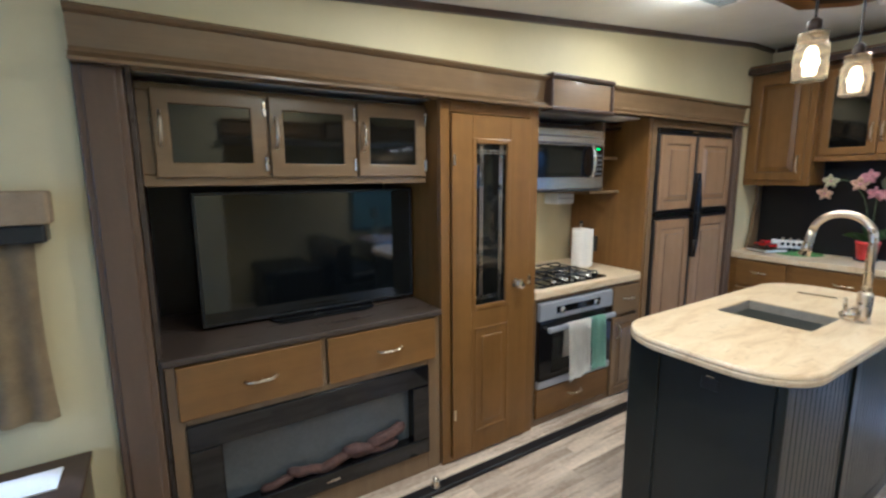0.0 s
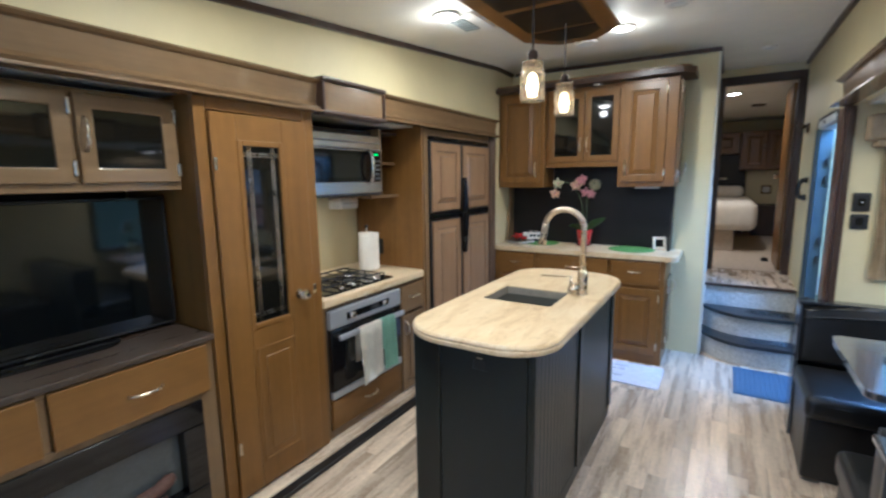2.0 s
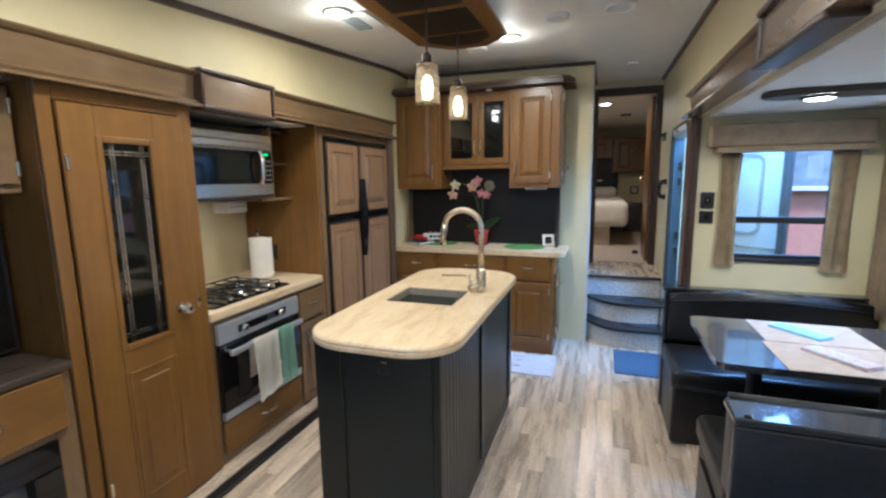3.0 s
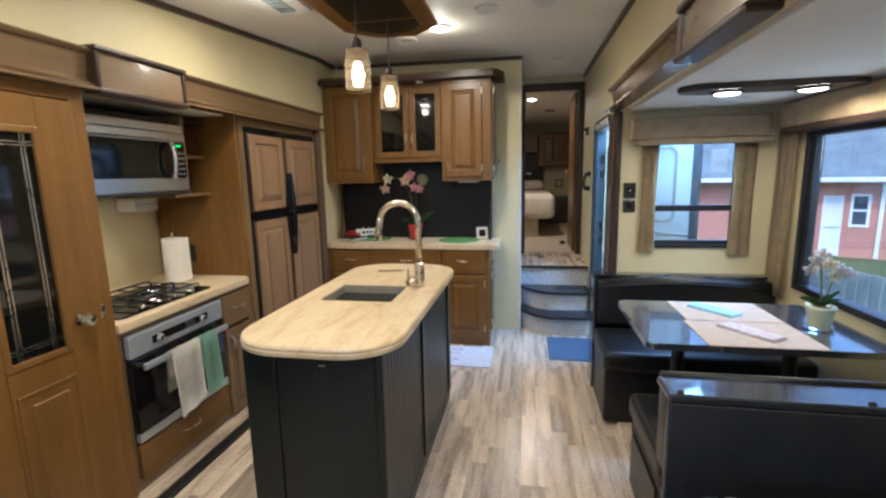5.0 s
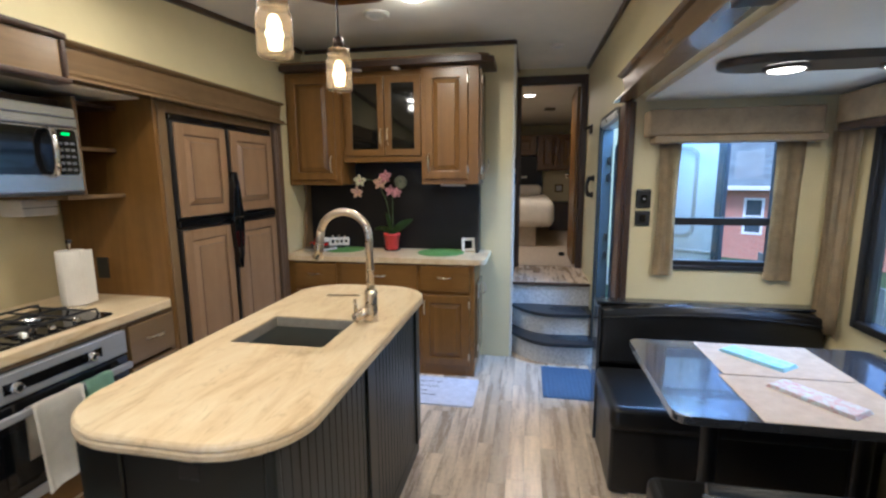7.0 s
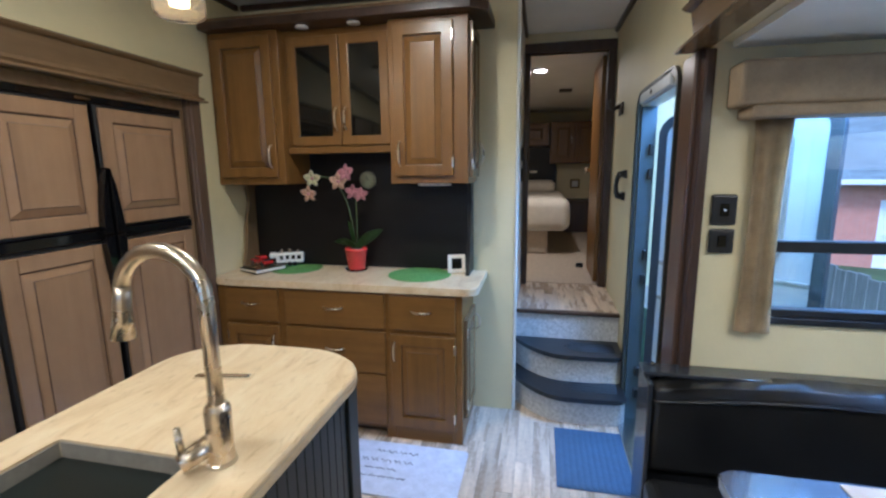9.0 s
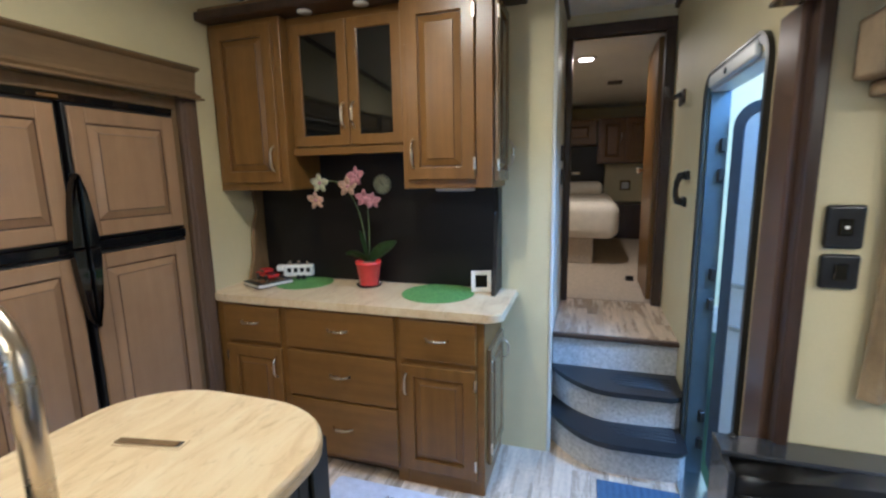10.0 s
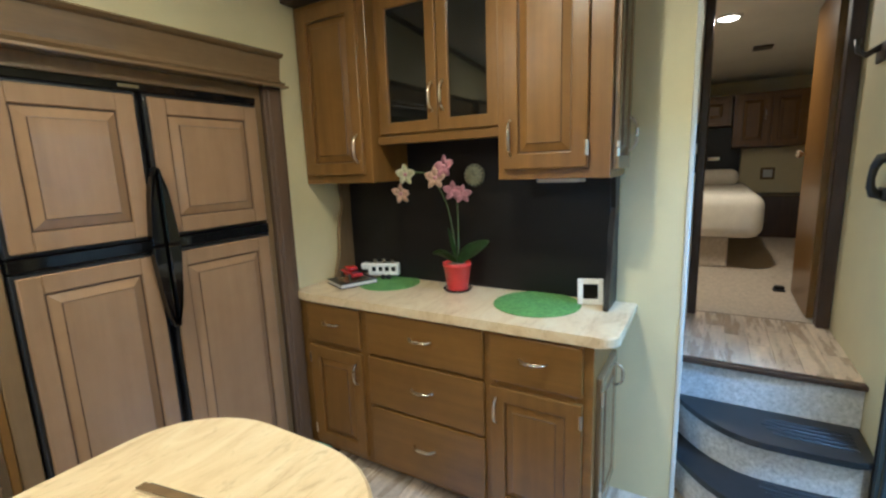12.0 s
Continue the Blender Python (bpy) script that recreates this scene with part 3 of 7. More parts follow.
# ---- kitchen slide-out: fascia and trims ----
def fascia_run(parent, x0, x1, y, z0, z1, M=I4):
    prof = [(0, 0), (0, 1), (-0.30, 1), (-0.36, 0.94), (-0.30, 0.88), (-0.22, 0.85), (-0.16, 0.30), (-0.22, 0.20), (-0.34, 0.16), (-0.30, 0.09), (-0.42, 0.06), (-0.42, 0)]
    bm = bmesh.new()
    A = [bm.verts.new((x0, y + 0.048 + 0.22 * p, z0 + (z1 - z0) * q)) for p, q in prof]
    B = [bm.verts.new((x1, y + 0.048 + 0.22 * p, z0 + (z1 - z0) * q)) for p, q in prof]
    n = len(prof)
    for k in range(n):
        bm.faces.new((A[k], A[(k + 1) % n], B[(k + 1) % n], B[k]))
    bm.faces.new(A)
    bm.faces.new(B)
    bm.transform(M)
    return part("moulding", bm, TAUPEH, parent)


fas = thing("slide_fascia", (2.1, 1.65, 1.87), "brown stained moulded fascia over the kitchen slide-out", "fascia", kind="structure")
fascia_run(fas, 0.085, 2.07, 1.655, 1.872, 2.04)
fascia_run(fas, 2.55, 4.205, 1.655, 1.885, 2.045)
blk = part("cover_block", bx(2.07, 2.55, 1.625, 1.69, 1.872, 2.048, 0.008, 2), TAUPEH, fas, "raised cover block with dark edges")
for zz in (1.862, 2.030):
    part("rim", bx(2.055, 2.565, 1.604, 1.69, zz, zz + 0.024, 0.009, 3), DARKWOOD, blk, "dark edge")
for xx in (2.06, 2.545):
    part("rim", bx(xx - 0.003, xx + 0.018, 1.612, 1.69, 1.8861, 2.0299, 0.007, 2), DARKWOOD, blk, "dark edge")


def upright_trim(parent, x0, x1, y, z1):
    bm = bx(x0, x1, y, y + 0.06, 0.024, z1, 0.006, 2)
    bx(x0 + 0.02, x1 - 0.02, y - 0.008, y + 0.01, 0.026, z1 - 0.002, 0.006, 2, bm)
    return part("upright", bm, DARKTRIM, parent, "darker brown upright")


upright_trim(fas, 0.085, 0.215, 1.66, 1.872)
upright_trim(fas, 4.10, 4.20, 1.66, 1.885)


# ---- entertainment cabinet ----
def entertainment():
    Y = 1.69
    t = thing("entertainment_cabinet", (0.8, Y, 0.026), "brown wooden wall unit with glass-fronted lockers and drawers", "cabinet")
    part("side_panel", bx(0.217, 0.235, Y + 0.02, 2.33, 0.027, 1.90, 0.002), DARKTAUPE, t)
    part("back_panel", bx(0.236, 1.405, 2.31, 2.338, 0.85, 1.52, 0), ESPRESSO, t, "dark back panel")
    YK = 1.80
    part("locker_body", bx(0.236, 1.405, YK + 0.022, 2.30, 1.505, 1.858, 0.003), TAUPE, t)
    fr = bmesh.new()
    bx(0.236, 1.405, YK, YK + 0.02, 1.493, 1.536, 0.003, 1, fr)
    bx(0.236, 1.405, YK, YK + 0.02, 1.832, 1.860, 0.003, 1, fr)
    for a, b in ((0.236, 0.30), (0.650, 0.69), (1.02, 1.07), (1.375, 1.405)):
        bx(a, b, YK, YK + 0.02, 1.5361, 1.8319, 0.003, 1, fr)
    part("face_frame", fr, TAUPEH, t)
    for a, b in ((0.279, 0.662), (0.675, 1.036), (1.050, 1.394)):
        d = glass_door(t, a, b, 1.525, 1.843, YK, rail=0.055, wood=TAUPEH)
        pull(d, a + 0.024, 1.70, YK - 0.02, 0.12, True)
        for zz in (1.578, 1.790):
            hinge(d, b - 0.004, zz, YK - 0.018)
    part("shelf_top", bx(0.225, 1.408, Y - 0.025, 2.31, 0.852, 0.878, 0.006, 2), DARKTAUPE, t, "dark grey-brown ledge under the television")
    fb = bmesh.new()
    bx(0.236, 0.29, Y, Y + 0.02, 0.027, 0.851, 0.002, 1, fb)
    bx(1.335, 1.405, Y, Y + 0.02, 0.027, 0.851, 0.002, 1, fb)
    bx(0.29, 1.335, Y, Y + 0.02, 0.60, 0.635, 0.002, 1, fb)
    bx(0.29, 1.335, Y, Y + 0.02, 0.027, 0.135, 0.002, 1, fb)
    bx(0.29, 1.335, Y, Y + 0.02, 0.825, 0.851, 0.002, 1, fb)
    bx(0.805, 0.83, Y, Y + 0.02, 0.6351, 0.8249, 0.002, 1, fb)
    part("base_frame", fb, TAUPE, t)
    part("base_body", bx(0.236, 1.405, Y + 0.10, 2.30, 0.027, 0.851, 0), DARKWOOD, t)
    for a, b in ((0.268, 0.805), (0.832, 1.372)):
        d = panel_door(t, a, b, 0.632, 0.842, Y, wood=WOODH, flat=True, name="drawer_front")
        pull(d, (a + b) / 2 + 0.02, 0.735, Y - 0.02, 0.125, False)
    f = thing("electric_fireplace", (0.81, Y, 0.13), "black framed electric fireplace with frosted glass and pink logs", "fireplace")
    fr = bmesh.new()
    bx(0.285, 1.335, Y - 0.014, Y + 0.06, 0.500, 0.604, 0.004, 1, fr)
    bx(0.285, 1.335, Y - 0.014, Y + 0.06, 0.135, 0.215, 0.004, 1, fr)
    bx(0.285, 0.40, Y - 0.014, Y + 0.06, 0.2151, 0.4999, 0.004, 1, fr)
    bx(1.245, 1.335, Y - 0.014, Y + 0.06, 0.2151, 0.4999, 0.004, 1, fr)
    part("frame", fr, BLACKGL, f)
    part("screen", bx(0.40, 1.245, Y + 0.045, Y + 0.05, 0.215, 0.50, 0), FROST, f, "grey frosted screen")
    part("badge", bx(0.80, 0.86, Y - 0.017, Y - 0.013, 0.170, 0.178, 0), NICKEL, f, "small silver badge")
    for x, z, ln, a, r in ((0.60, 0.232, 0.07, 10, 0.018), (0.72, 0.245, 0.08, -12, 0.022), (0.86, 0.242, 0.09, 16, 0.024), (0.98, 0.262, 0.09, -8, 0.027), (1.11, 0.282, 0.10, 14, 0.029), (1.05, 0.235, 0.12, -4, 0.02)):
        c, s = math.cos(radians(a)), math.sin(radians(a))
        pts = [(x + ln * c * q, Y + 0.026 - 0.006 * (1 - q * q), z + ln * s * q + 0.004 * math.sin(5 * q + x * 9)) for q in (-1, -0.8, -0.3, 0.3, 0.8, 1)]
        part("log", tube(pts, r, 9, radii=[r * 0.5, r * 0.95, r, r * 0.9, r * 0.95, r * 0.55]), EMBER, f, "pinkish ceramic log", True)
    tv = thing("television", (0.9, 1.95, 0.878), "large black flat-screen television on a stand", "television")
    part("screen", bx(0.40, 1.385, 1.945, 1.952, 0.905, 1.452, 0), SCREEN, tv)
    bz = bmesh.new()
    bx(0.388, 1.397, 1.9445, 1.985, 0.893, 0.905, 0.002, 1, bz)
    bx(0.388, 1.397, 1.9445, 1.985, 1.452, 1.464, 0.002, 1, bz)
    bx(0.388, 0.400, 1.9445, 1.985, 0.905, 1.452, 0.002, 1, bz)
    bx(1.385, 1.397, 1.9445, 1.985, 0.905, 1.452, 0.002, 1, bz)
    part("bezel", bz, BLACKPL, tv)
    part("housing", bx(0.42, 1.365, 1.953, 2.01, 0.91, 1.445, 0.015, 2), BLACKPL, tv)
    part("foot", prism(round_rect(0.66, 1.16, 1.86, 2.04, 0.08), 0.879, 0.888, 0.003), BLACKGL, tv)
    part("neck", bx(0.85, 0.95, 1.965, 1.995, 0.887, 0.93, 0.005), BLACKPL, tv)
    part("badge", bx(0.855, 0.905, 1.9425, 1.9445, 0.8955, 0.9025, 0), CHROME, tv, "small silver badge")


entertainment()


# ---- pantry ----
def pantry():
    Y = 1.675
    t = thing("pantry_cabinet", (1.72, Y, 0.026), "tall brown pantry with a leaded glass door and crystal knob", "pantry")
    part("body", bx(1.41, 2.035, Y + 0.022, 2.30, 0.027, 1.885, 0.003), WOOD, t)
    fr = bmesh.new()
    bx(1.41, 1.462, Y, Y + 0.021, 0.027, 1.885, 0.003, 1, fr)
    bx(1.968, 2.035, Y, Y + 0.021, 0.027, 1.885, 0.003, 1, fr)
    bx(1.462, 1.968, Y, Y + 0.021, 1.822, 1.885, 0.003, 1, fr)
    bx(1.462, 1.968, Y, Y + 0.021, 0.027, 0.060, 0.003, 1, fr)
    part("face_frame", fr, WOOD, t)
    y0, y1 = Y - 0.018, Y - 0.001
    d = bmesh.new()
    gx0, gx1, gz0, gz1 = 1.605, 1.800, 0.865, 1.680
    bx(1.465, gx0 - 0.02, y0, y1, 0.05, 1.815, 0.003, 1, d)
    bx(gx1 + 0.02, 1.965, y0, y1, 0.05, 1.815, 0.003, 1, d)
    bx(gx0 - 0.02, gx1 + 0.02, y0, y1, gz1 + 0.02, 1.815, 0.0, 1, d)
    bx(gx0 - 0.02, gx1 + 0.02, y0, y1, 0.05, gz0 - 0.02, 0.0, 1, d)
    dd = part("door", d, WOOD, t)
    rim = bmesh.new()
    for a, b, c, e in ((gx0 - 0.024, gx0, gz0 - 0.024, gz1 + 0.024), (gx1, gx1 + 0.024, gz0 - 0.024, gz1 + 0.024), (gx0, gx1, gz0 - 0.024, gz0), (gx0, gx1, gz1, gz1 + 0.024)):
        bx(a, b, y0 - 0.006, y1, c, e, 0.004, 2, rim)
    part("glazing_bead", rim, WOOD, dd)
    part("pane", bx(gx0 - 0.002, gx1 + 0.002, y0 + 0.007, y0 + 0.011, gz0 - 0.002, gz1 + 0.002, 0), DARKGLASS, dd, "dark glass pane")
    for xx in (gx0 + 0.03, gx0 + 0.042, gx1 - 0.042, gx1 - 0.030):
        part("lead_came", bx(xx - 0.0025, xx + 0.0025, y0 + 0.003, y0 + 0.007, gz0, gz1, 0), NICKEL, dd, "silver lead strip")
    for zz in (gz0 + 0.032, gz0 + 0.044, gz1 - 0.044, gz1 - 0.032):
        part("lead_came", bx(gx0, gx1, y0 + 0.003, y0 + 0.007, zz - 0.0025, zz + 0.0025, 0), NICKEL, dd, "silver lead strip")
    lo = bmesh.new()
    px0, px1, pz0, pz1 = 1.600, 1.825, 0.165, 0.745
    for a, b, c, e in ((px0, px0 + 0.014, pz0, pz1), (px1 - 0.014, px1, pz0, pz1), (px0 + 0.014, px1 - 0.014, pz0, pz0 + 0.014), (px0 + 0.014, px1 - 0.014, pz1 - 0.014, pz1)):
        bx(a, b, y0 - 0.005, y0 + 0.003, c, e, 0.004, 2, lo)
    bx(px0 + 0.045, px1 - 0.045, y0 - 0.006, y0 + 0.003, pz0 + 0.05, pz1 - 0.05, 0.005, 1, lo)
    part("raised_panel", lo, WOOD, dd)
    kn = lathe([(0.024, 0), (0.024, 0.004), (0.009, 0.008), (0.009, 0.03), (0.026, 0.036), (0.031, 0.048), (0.024, 0.062), (0.010, 0.068)], (1.865, y0, 0.955), 8, M=pose(0, 0, 0, 90, 0, 0))
    part("knob", kn, CHROME, dd, "faceted crystal-like chrome knob")
    part("latch_plate", bx(1.96, 1.978, y0 - 0.004, y0 + 0.002, 0.93, 0.985, 0.002), NICKEL, dd, "nickel latch plate")
    for zz in (0.3, 1.6):
        hinge(dd, 1.474, zz, y0 + 0.001)
    ds = thing("door_stop", (1.30, 1.56, 0.022), "small nickel door stop on the floor seal", "door stop")
    part("base", lathe([(0.022, 0), (0.022, 0.012), (0.014, 0.03), (0.018, 0.045), (0.006, 0.052)], (1.30, 1.565, 0.022), 14), NICKEL, ds, smooth=True)


pantry()


# ---- cooking corner ----
def cooking():
    Y = 1.69
    b = thing("stove_base_cabinet", (2.52, Y, 0.026), "brown base cabinet holding the oven, with drawers", "cabinet")
    part("body", bx(2.04, 3.035, Y + 0.30, 2.30, 0.027, 0.822, 0), WOOD, b)
    fr = bmesh.new()
    bx(2.04, 2.068, Y, Y + 0.02, 0.027, 0.822, 0.002, 1, fr)
    bx(2.715, 2.752, Y, Y + 0.02, 0.027, 0.822, 0.002, 1, fr)
    bx(3.0, 3.035, Y, Y + 0.02, 0.027, 0.822, 0.002, 1, fr)
    bx(2.068, 2.715, Y, Y + 0.02, 0.80, 0.822, 0.002, 1, fr)
    bx(2.068, 2.715, Y, Y + 0.02, 0.027, 0.085, 0.002, 1, fr)
    bx(2.752, 3.0, Y, Y + 0.02, 0.80, 0.822, 0.002, 1, fr)
    bx(2.752, 3.0, Y, Y + 0.02, 0.027, 0.04, 0.002, 1, fr)
    part("face_frame", fr, TAUPE, b)
    part("panel", bx(3.015, 3.035, Y + 0.021, 2.30, 0.027, 0.822, 0), TAUPE, b)
    d = panel_door(b, 2.066, 2.708, 0.082, 0.262, Y, wood=WOODH, flat=True, name="drawer_front")
    pull(d, 2.39, 0.185, Y - 0.02, 0.12, False)
    d = panel_door(b, 2.740, 3.012, 0.610, 0.800, Y, wood=TAUPEH, flat=True, name="drawer_front")
    pull(d, 2.88, 0.715, Y - 0.02, 0.10, False)
    d = panel_door(b, 2.740, 3.012, 0.045, 0.590, Y, wood=TAUPE, rail=0.05)
    pull(d, 2.775, 0.50, Y - 0.02, 0.10, True)
    out = [(2.037, 2.335), (2.037, 1.665), (3.0, 1.665), (3.045, 1.71), (3.045, 2.335)]
    solo("stove_worktop", prism(out, 0.824, 0.868, 0.006, 2), COUNTER, "marbled cream laminate worktop round the hob", "worktop", base=(2.5, 2.0, 0.824))
    o = thing("oven", (2.39, Y, 0.27), "stainless and black glass built-in oven", "oven")
    part("cavity", bx(2.075, 2.705, Y + 0.0, Y + 0.29, 0.27, 0.795, 0.003), BLACKPL, o)
    cp = part("control_panel", bx(2.070, 2.712, Y - 0.03, Y - 0.001, 0.690, 0.797, 0.005, 2), OVENSTEEL, o, "brushed steel control panel")
    part("display", bx(2.20, 2.585, Y - 0.033, Y - 0.029, 0.722, 0.763, 0), BLACKGL, cp, "black glass control strip")
    for xx in (2.235, 2.53):
        part("knob", lathe([(0.021, 0), (0.021, 0.012), (0.017, 0.028), (0.013, 0.03)], (xx, Y - 0.033, 0.742), 18, M=pose(0, 0, 0, 90, 0, 0)), CHROME, cp, "steel control knob", True)
    dr = part("door", bx(2.070, 2.712, Y - 0.028, Y - 0.001, 0.318, 0.685, 0.005, 2), BLACKGL, o, "black glass oven door")
    part("bottom_rail", bx(2.070, 2.712, Y - 0.028, Y - 0.001, 0.272, 0.316, 0.004, 2), OVENSTEEL, o, "brushed steel rail")
    part("window", bx(2.17, 2.61, Y - 0.0305, Y - 0.027, 0.37, 0.58, 0), SCREEN, dr, "dark oven window")
    hd = bx(2.10, 2.69, Y - 0.078, Y - 0.058, 0.628, 0.660, 0.007, 2)
    part("handle", hd, OVENSTEEL, dr, "flat steel bar handle")
    for xx in (2.13, 2.66):
        part("handle_post", bx(xx - 0.012, xx + 0.012, Y - 0.06, Y - 0.026, 0.634, 0.654, 0.003), STEEL, dr)
    # towels over the bar
    rng = random.Random(3)
    for nm, x0, x1, zb, m, lab in (("dish_towel", 2.235, 2.445, 0.320, TOWELW, "white terry towel hanging over the oven handle"), ("dish_towel", 2.452, 2.565, 0.325, TOWELG, "pale green terry towel hanging over the oven handle")):
        bm = bmesh.new()
        nx = 14
        prof = [(-0.052, 0.45), (-0.053, 0.55), (-0.053, 0.66), (-0.068, 0.668), (-0.084, 0.662), (-0.086, 0.60), (-0.088, 0.50), (-0.090, 0.42), (-0.092, zb)]
        ph = rng.random() * 6
        grid = []
        for i in range(nx + 1):
            u = i / nx
            row = []
            for j, (yy, zz) in enumerate(prof):
                k = j / (len(prof) - 1)
                row.append(bm.verts.new((x0 + (x1 - x0) * u + 0.012 * k * math.sin(ph + 4 * u), Y + yy - 0.007 * k * (1 + math.sin(ph + 11 * u)), zz - (0.012 * math.sin(3 * u + ph) if j == len(prof) - 1 else 0))))
            grid.append(row)
        for i in range(nx):
            for j in range(len(prof) - 1):
                bm.faces.new((grid[i][j], grid[i + 1][j], grid[i + 1][j + 1], grid[i][j + 1]))
        bmesh.ops.solidify(bm, geom=bm.faces[:], thickness=0.004)
        solo(nm, bm, m, lab, "towel", smooth=True, base=((x0 + x1) / 2, Y - 0.07, zb))
    # hob
    h = thing("gas_hob", (2.41, 1.92, 0.868), "black gas hob with cast iron grates", "hob")
    part("plate", prism(round_rect(2.10, 2.72, 1.715, 2.14, 0.02), 0.868, 0.876, 0.003), BLACKGL, h)
    for cx, cy in ((2.26, 1.99), (2.56, 1.99), (2.41, 1.84)):
        bn = part("burner", lathe([(0.05, 0), (0.05, 0.008), (0.035, 0.010), (0.035, 0.013), (0.028, 0.015)], (cx, cy, 0.876), 18), STEEL, h, "round burner", True)
        part("burner_cap", lathe([(0.033, 0), (0.033, 0.006), (0.025, 0.009)], (cx, cy, 0.8912), 18), IRON, bn, "black burner cap", True)
    for gx0, gx1 in ((2.115, 2.405), (2.415, 2.705)):
        g = bmesh.new()
        for yy in (1.79, 1.96, 2.12):
            tube([(gx0, yy, 0.876), (gx0 + 0.01, yy, 0.898), (gx0 + 0.05, yy, 0.902), (gx1 - 0.05, yy, 0.902), (gx1 - 0.01, yy, 0.898), (gx1, yy, 0.876)], 0.0055, 6, g)
        for xx in (gx0 + 0.05, (gx0 + gx1) / 2, gx1 - 0.05):
            tube([(xx, 1.78, 0.902), (xx, 2.13, 0.902)], 0.0050, 6, g)
        part("grate", g, IRON, h, "cast iron grate")
    for k in range(4):
        part("knob", lathe([(0.016, 0), (0.016, 0.012), (0.012, 0.022)], (2.25 + 0.105 * k, 1.745, 0.876), 14), CHROME, h, "small steel knob", True)
    # microwave
    m = thing("microwave", (2.39, 1.80, 1.42), "stainless over-range microwave with black glass door", "microwave")
    part("case", bx(2.045, 2.725, 1.822, 2.30, 1.425, 1.80, 0.004), BLACKPL, m)
    part("top_grille", bx(2.045, 2.725, 1.800, 1.821, 1.758, 1.80, 0.004, 2), STEEL, m, "brushed steel vent strip")
    part("upper_strip", bx(2.045, 2.725, 1.792, 1.821, 1.716, 1.756, 0.006, 2), STEEL, m, "brushed steel top strip")
    part("slot", bx(2.05, 2.72, 1.803, 1.812, 1.7555, 1.7585, 0), BLACKPL, m, "dark vent slot")
    dr = part("door", bx(2.045, 2.725, 1.793, 1.821, 1.440, 1.714, 0.006, 2), STEEL, m, "steel front round the door glass")
    glassy = prism(round_rect(2.060, 2.602, 1.512, 1.704, 0.018), 0, 0.006, 0.002, 1, M=Matrix(((1, 0, 0, 0), (0, 0, -1, 1.794), (0, 1, 0, 0), (0, 0, 0, 1))))
    part("glass_panel", glassy, BLACKGL, dr, "black glass door panel")
    glassy = prism(round_rect(2.105, 2.520, 1.540, 1.680, 0.03), 0, 0.0025, 0, 1, M=Matrix(((1, 0, 0, 0), (0, 0, -1, 1.7878), (0, 1, 0, 0), (0, 0, 0, 1))))
    part("window", glassy, SCREEN, dr, "dark rounded window")
    part("handle", tube([(2.588, 1.792, 1.508), (2.578, 1.756, 1.520), (2.573, 1.742, 1.560), (2.572, 1.738, 1.605), (2.573, 1.742, 1.650), (2.578, 1.756, 1.690), (2.588, 1.792, 1.702)], 0.013, 12), CHROME, dr, "curved steel handle", True)
    part("bottom_strip", bx(2.045, 2.725, 1.800, 1.821, 1.425, 1.438, 0.004, 2), BLACKPL, m, "black underside lip")
    part("hood_light", bx(2.30, 2.46, 1.97, 2.07, 1.4225, 1.4248, 0), LEDGLOW, m, "lit hood lamp lens")
    kp = part("keypad", prism(round_rect(2.612, 2.706, 1.512, 1.704, 0.014), 0, 0.006, 0.002, 1, M=Matrix(((1, 0, 0, 0), (0, 0, -1, 1.794), (0, 1, 0, 0), (0, 0, 0, 1)))), BLACKGL, m, "black keypad")
    part("clock", bx(2.642, 2.676, 1.7862, 1.7878, 1.680, 1.691, 0), GREENLED, kp, "green clock digits")
    for r in range(5):
        for c in range(3):
            part("key", bx(2.624 + 0.026 * c, 2.642 + 0.026 * c, 1.7862, 1.7878, 1.528 + 0.028 * r, 1.540 + 0.028 * r, 0), KEYGREY, kp, "grey key")
    c = thing("microwave_housing", (2.5, 1.85, 1.80), "dark wooden cabinet over the microwave", "cabinet")
    part("box", bx(2.04, 2.726, 1.880, 2.30, 1.803, 1.840, 0.003), DARKWOOD, c)
    part("side_post", bx(2.728, 2.748, 1.812, 2.30, 1.420, 1.860, 0.002), TAUPE, c, "grey-brown post beside the microwave")
    part("top_shelf", bx(2.749, 3.034, 1.90, 2.30, 1.836, 1.856, 0.003), DARKWOOD, c)
    part("side_shelf", bx(2.749, 3.034, 1.925, 2.30, 1.628, 1.650, 0.003), TAUPE, c)
    part("side_shelf", bx(2.728, 3.034, 1.900, 2.30, 1.398, 1.419, 0.003), TAUPE, c)
    part("shelf_back", bx(2.749, 3.034, 2.285, 2.30, 1.420, 1.835, 0), DARKWOOD, c)
    p = thing("paper_towel_roll", (2.80, 2.02, 0.868), "white paper towel roll on an upright holder", "paper towel")
    part("base", lathe([(0.065, 0), (0.065, 0.008), (0.05, 0.013)], (2.80, 2.02, 0.868), 24), NICKEL, p, "steel base", True)
    part("roll", lathe([(0.02, 0), (0.058, 0.001), (0.060, 0.01), (0.060, 0.26), (0.058, 0.269), (0.02, 0.27)], (2.80, 2.02, 0.882), 28), PAPER, p, smooth=False)
    part("loose_sheet", prism([(2.742, 2.00), (2.80, 1.9575), (2.862, 1.9600), (2.862, 1.9615), (2.80, 1.9595), (2.743, 2.002)], 0.884, 1.151), PAPER, p, "sheet hanging loose off the roll")
    part("post", tube([(2.80, 2.02, 0.88), (2.80, 2.02, 1.185)], 0.006, 8), NICKEL, p)
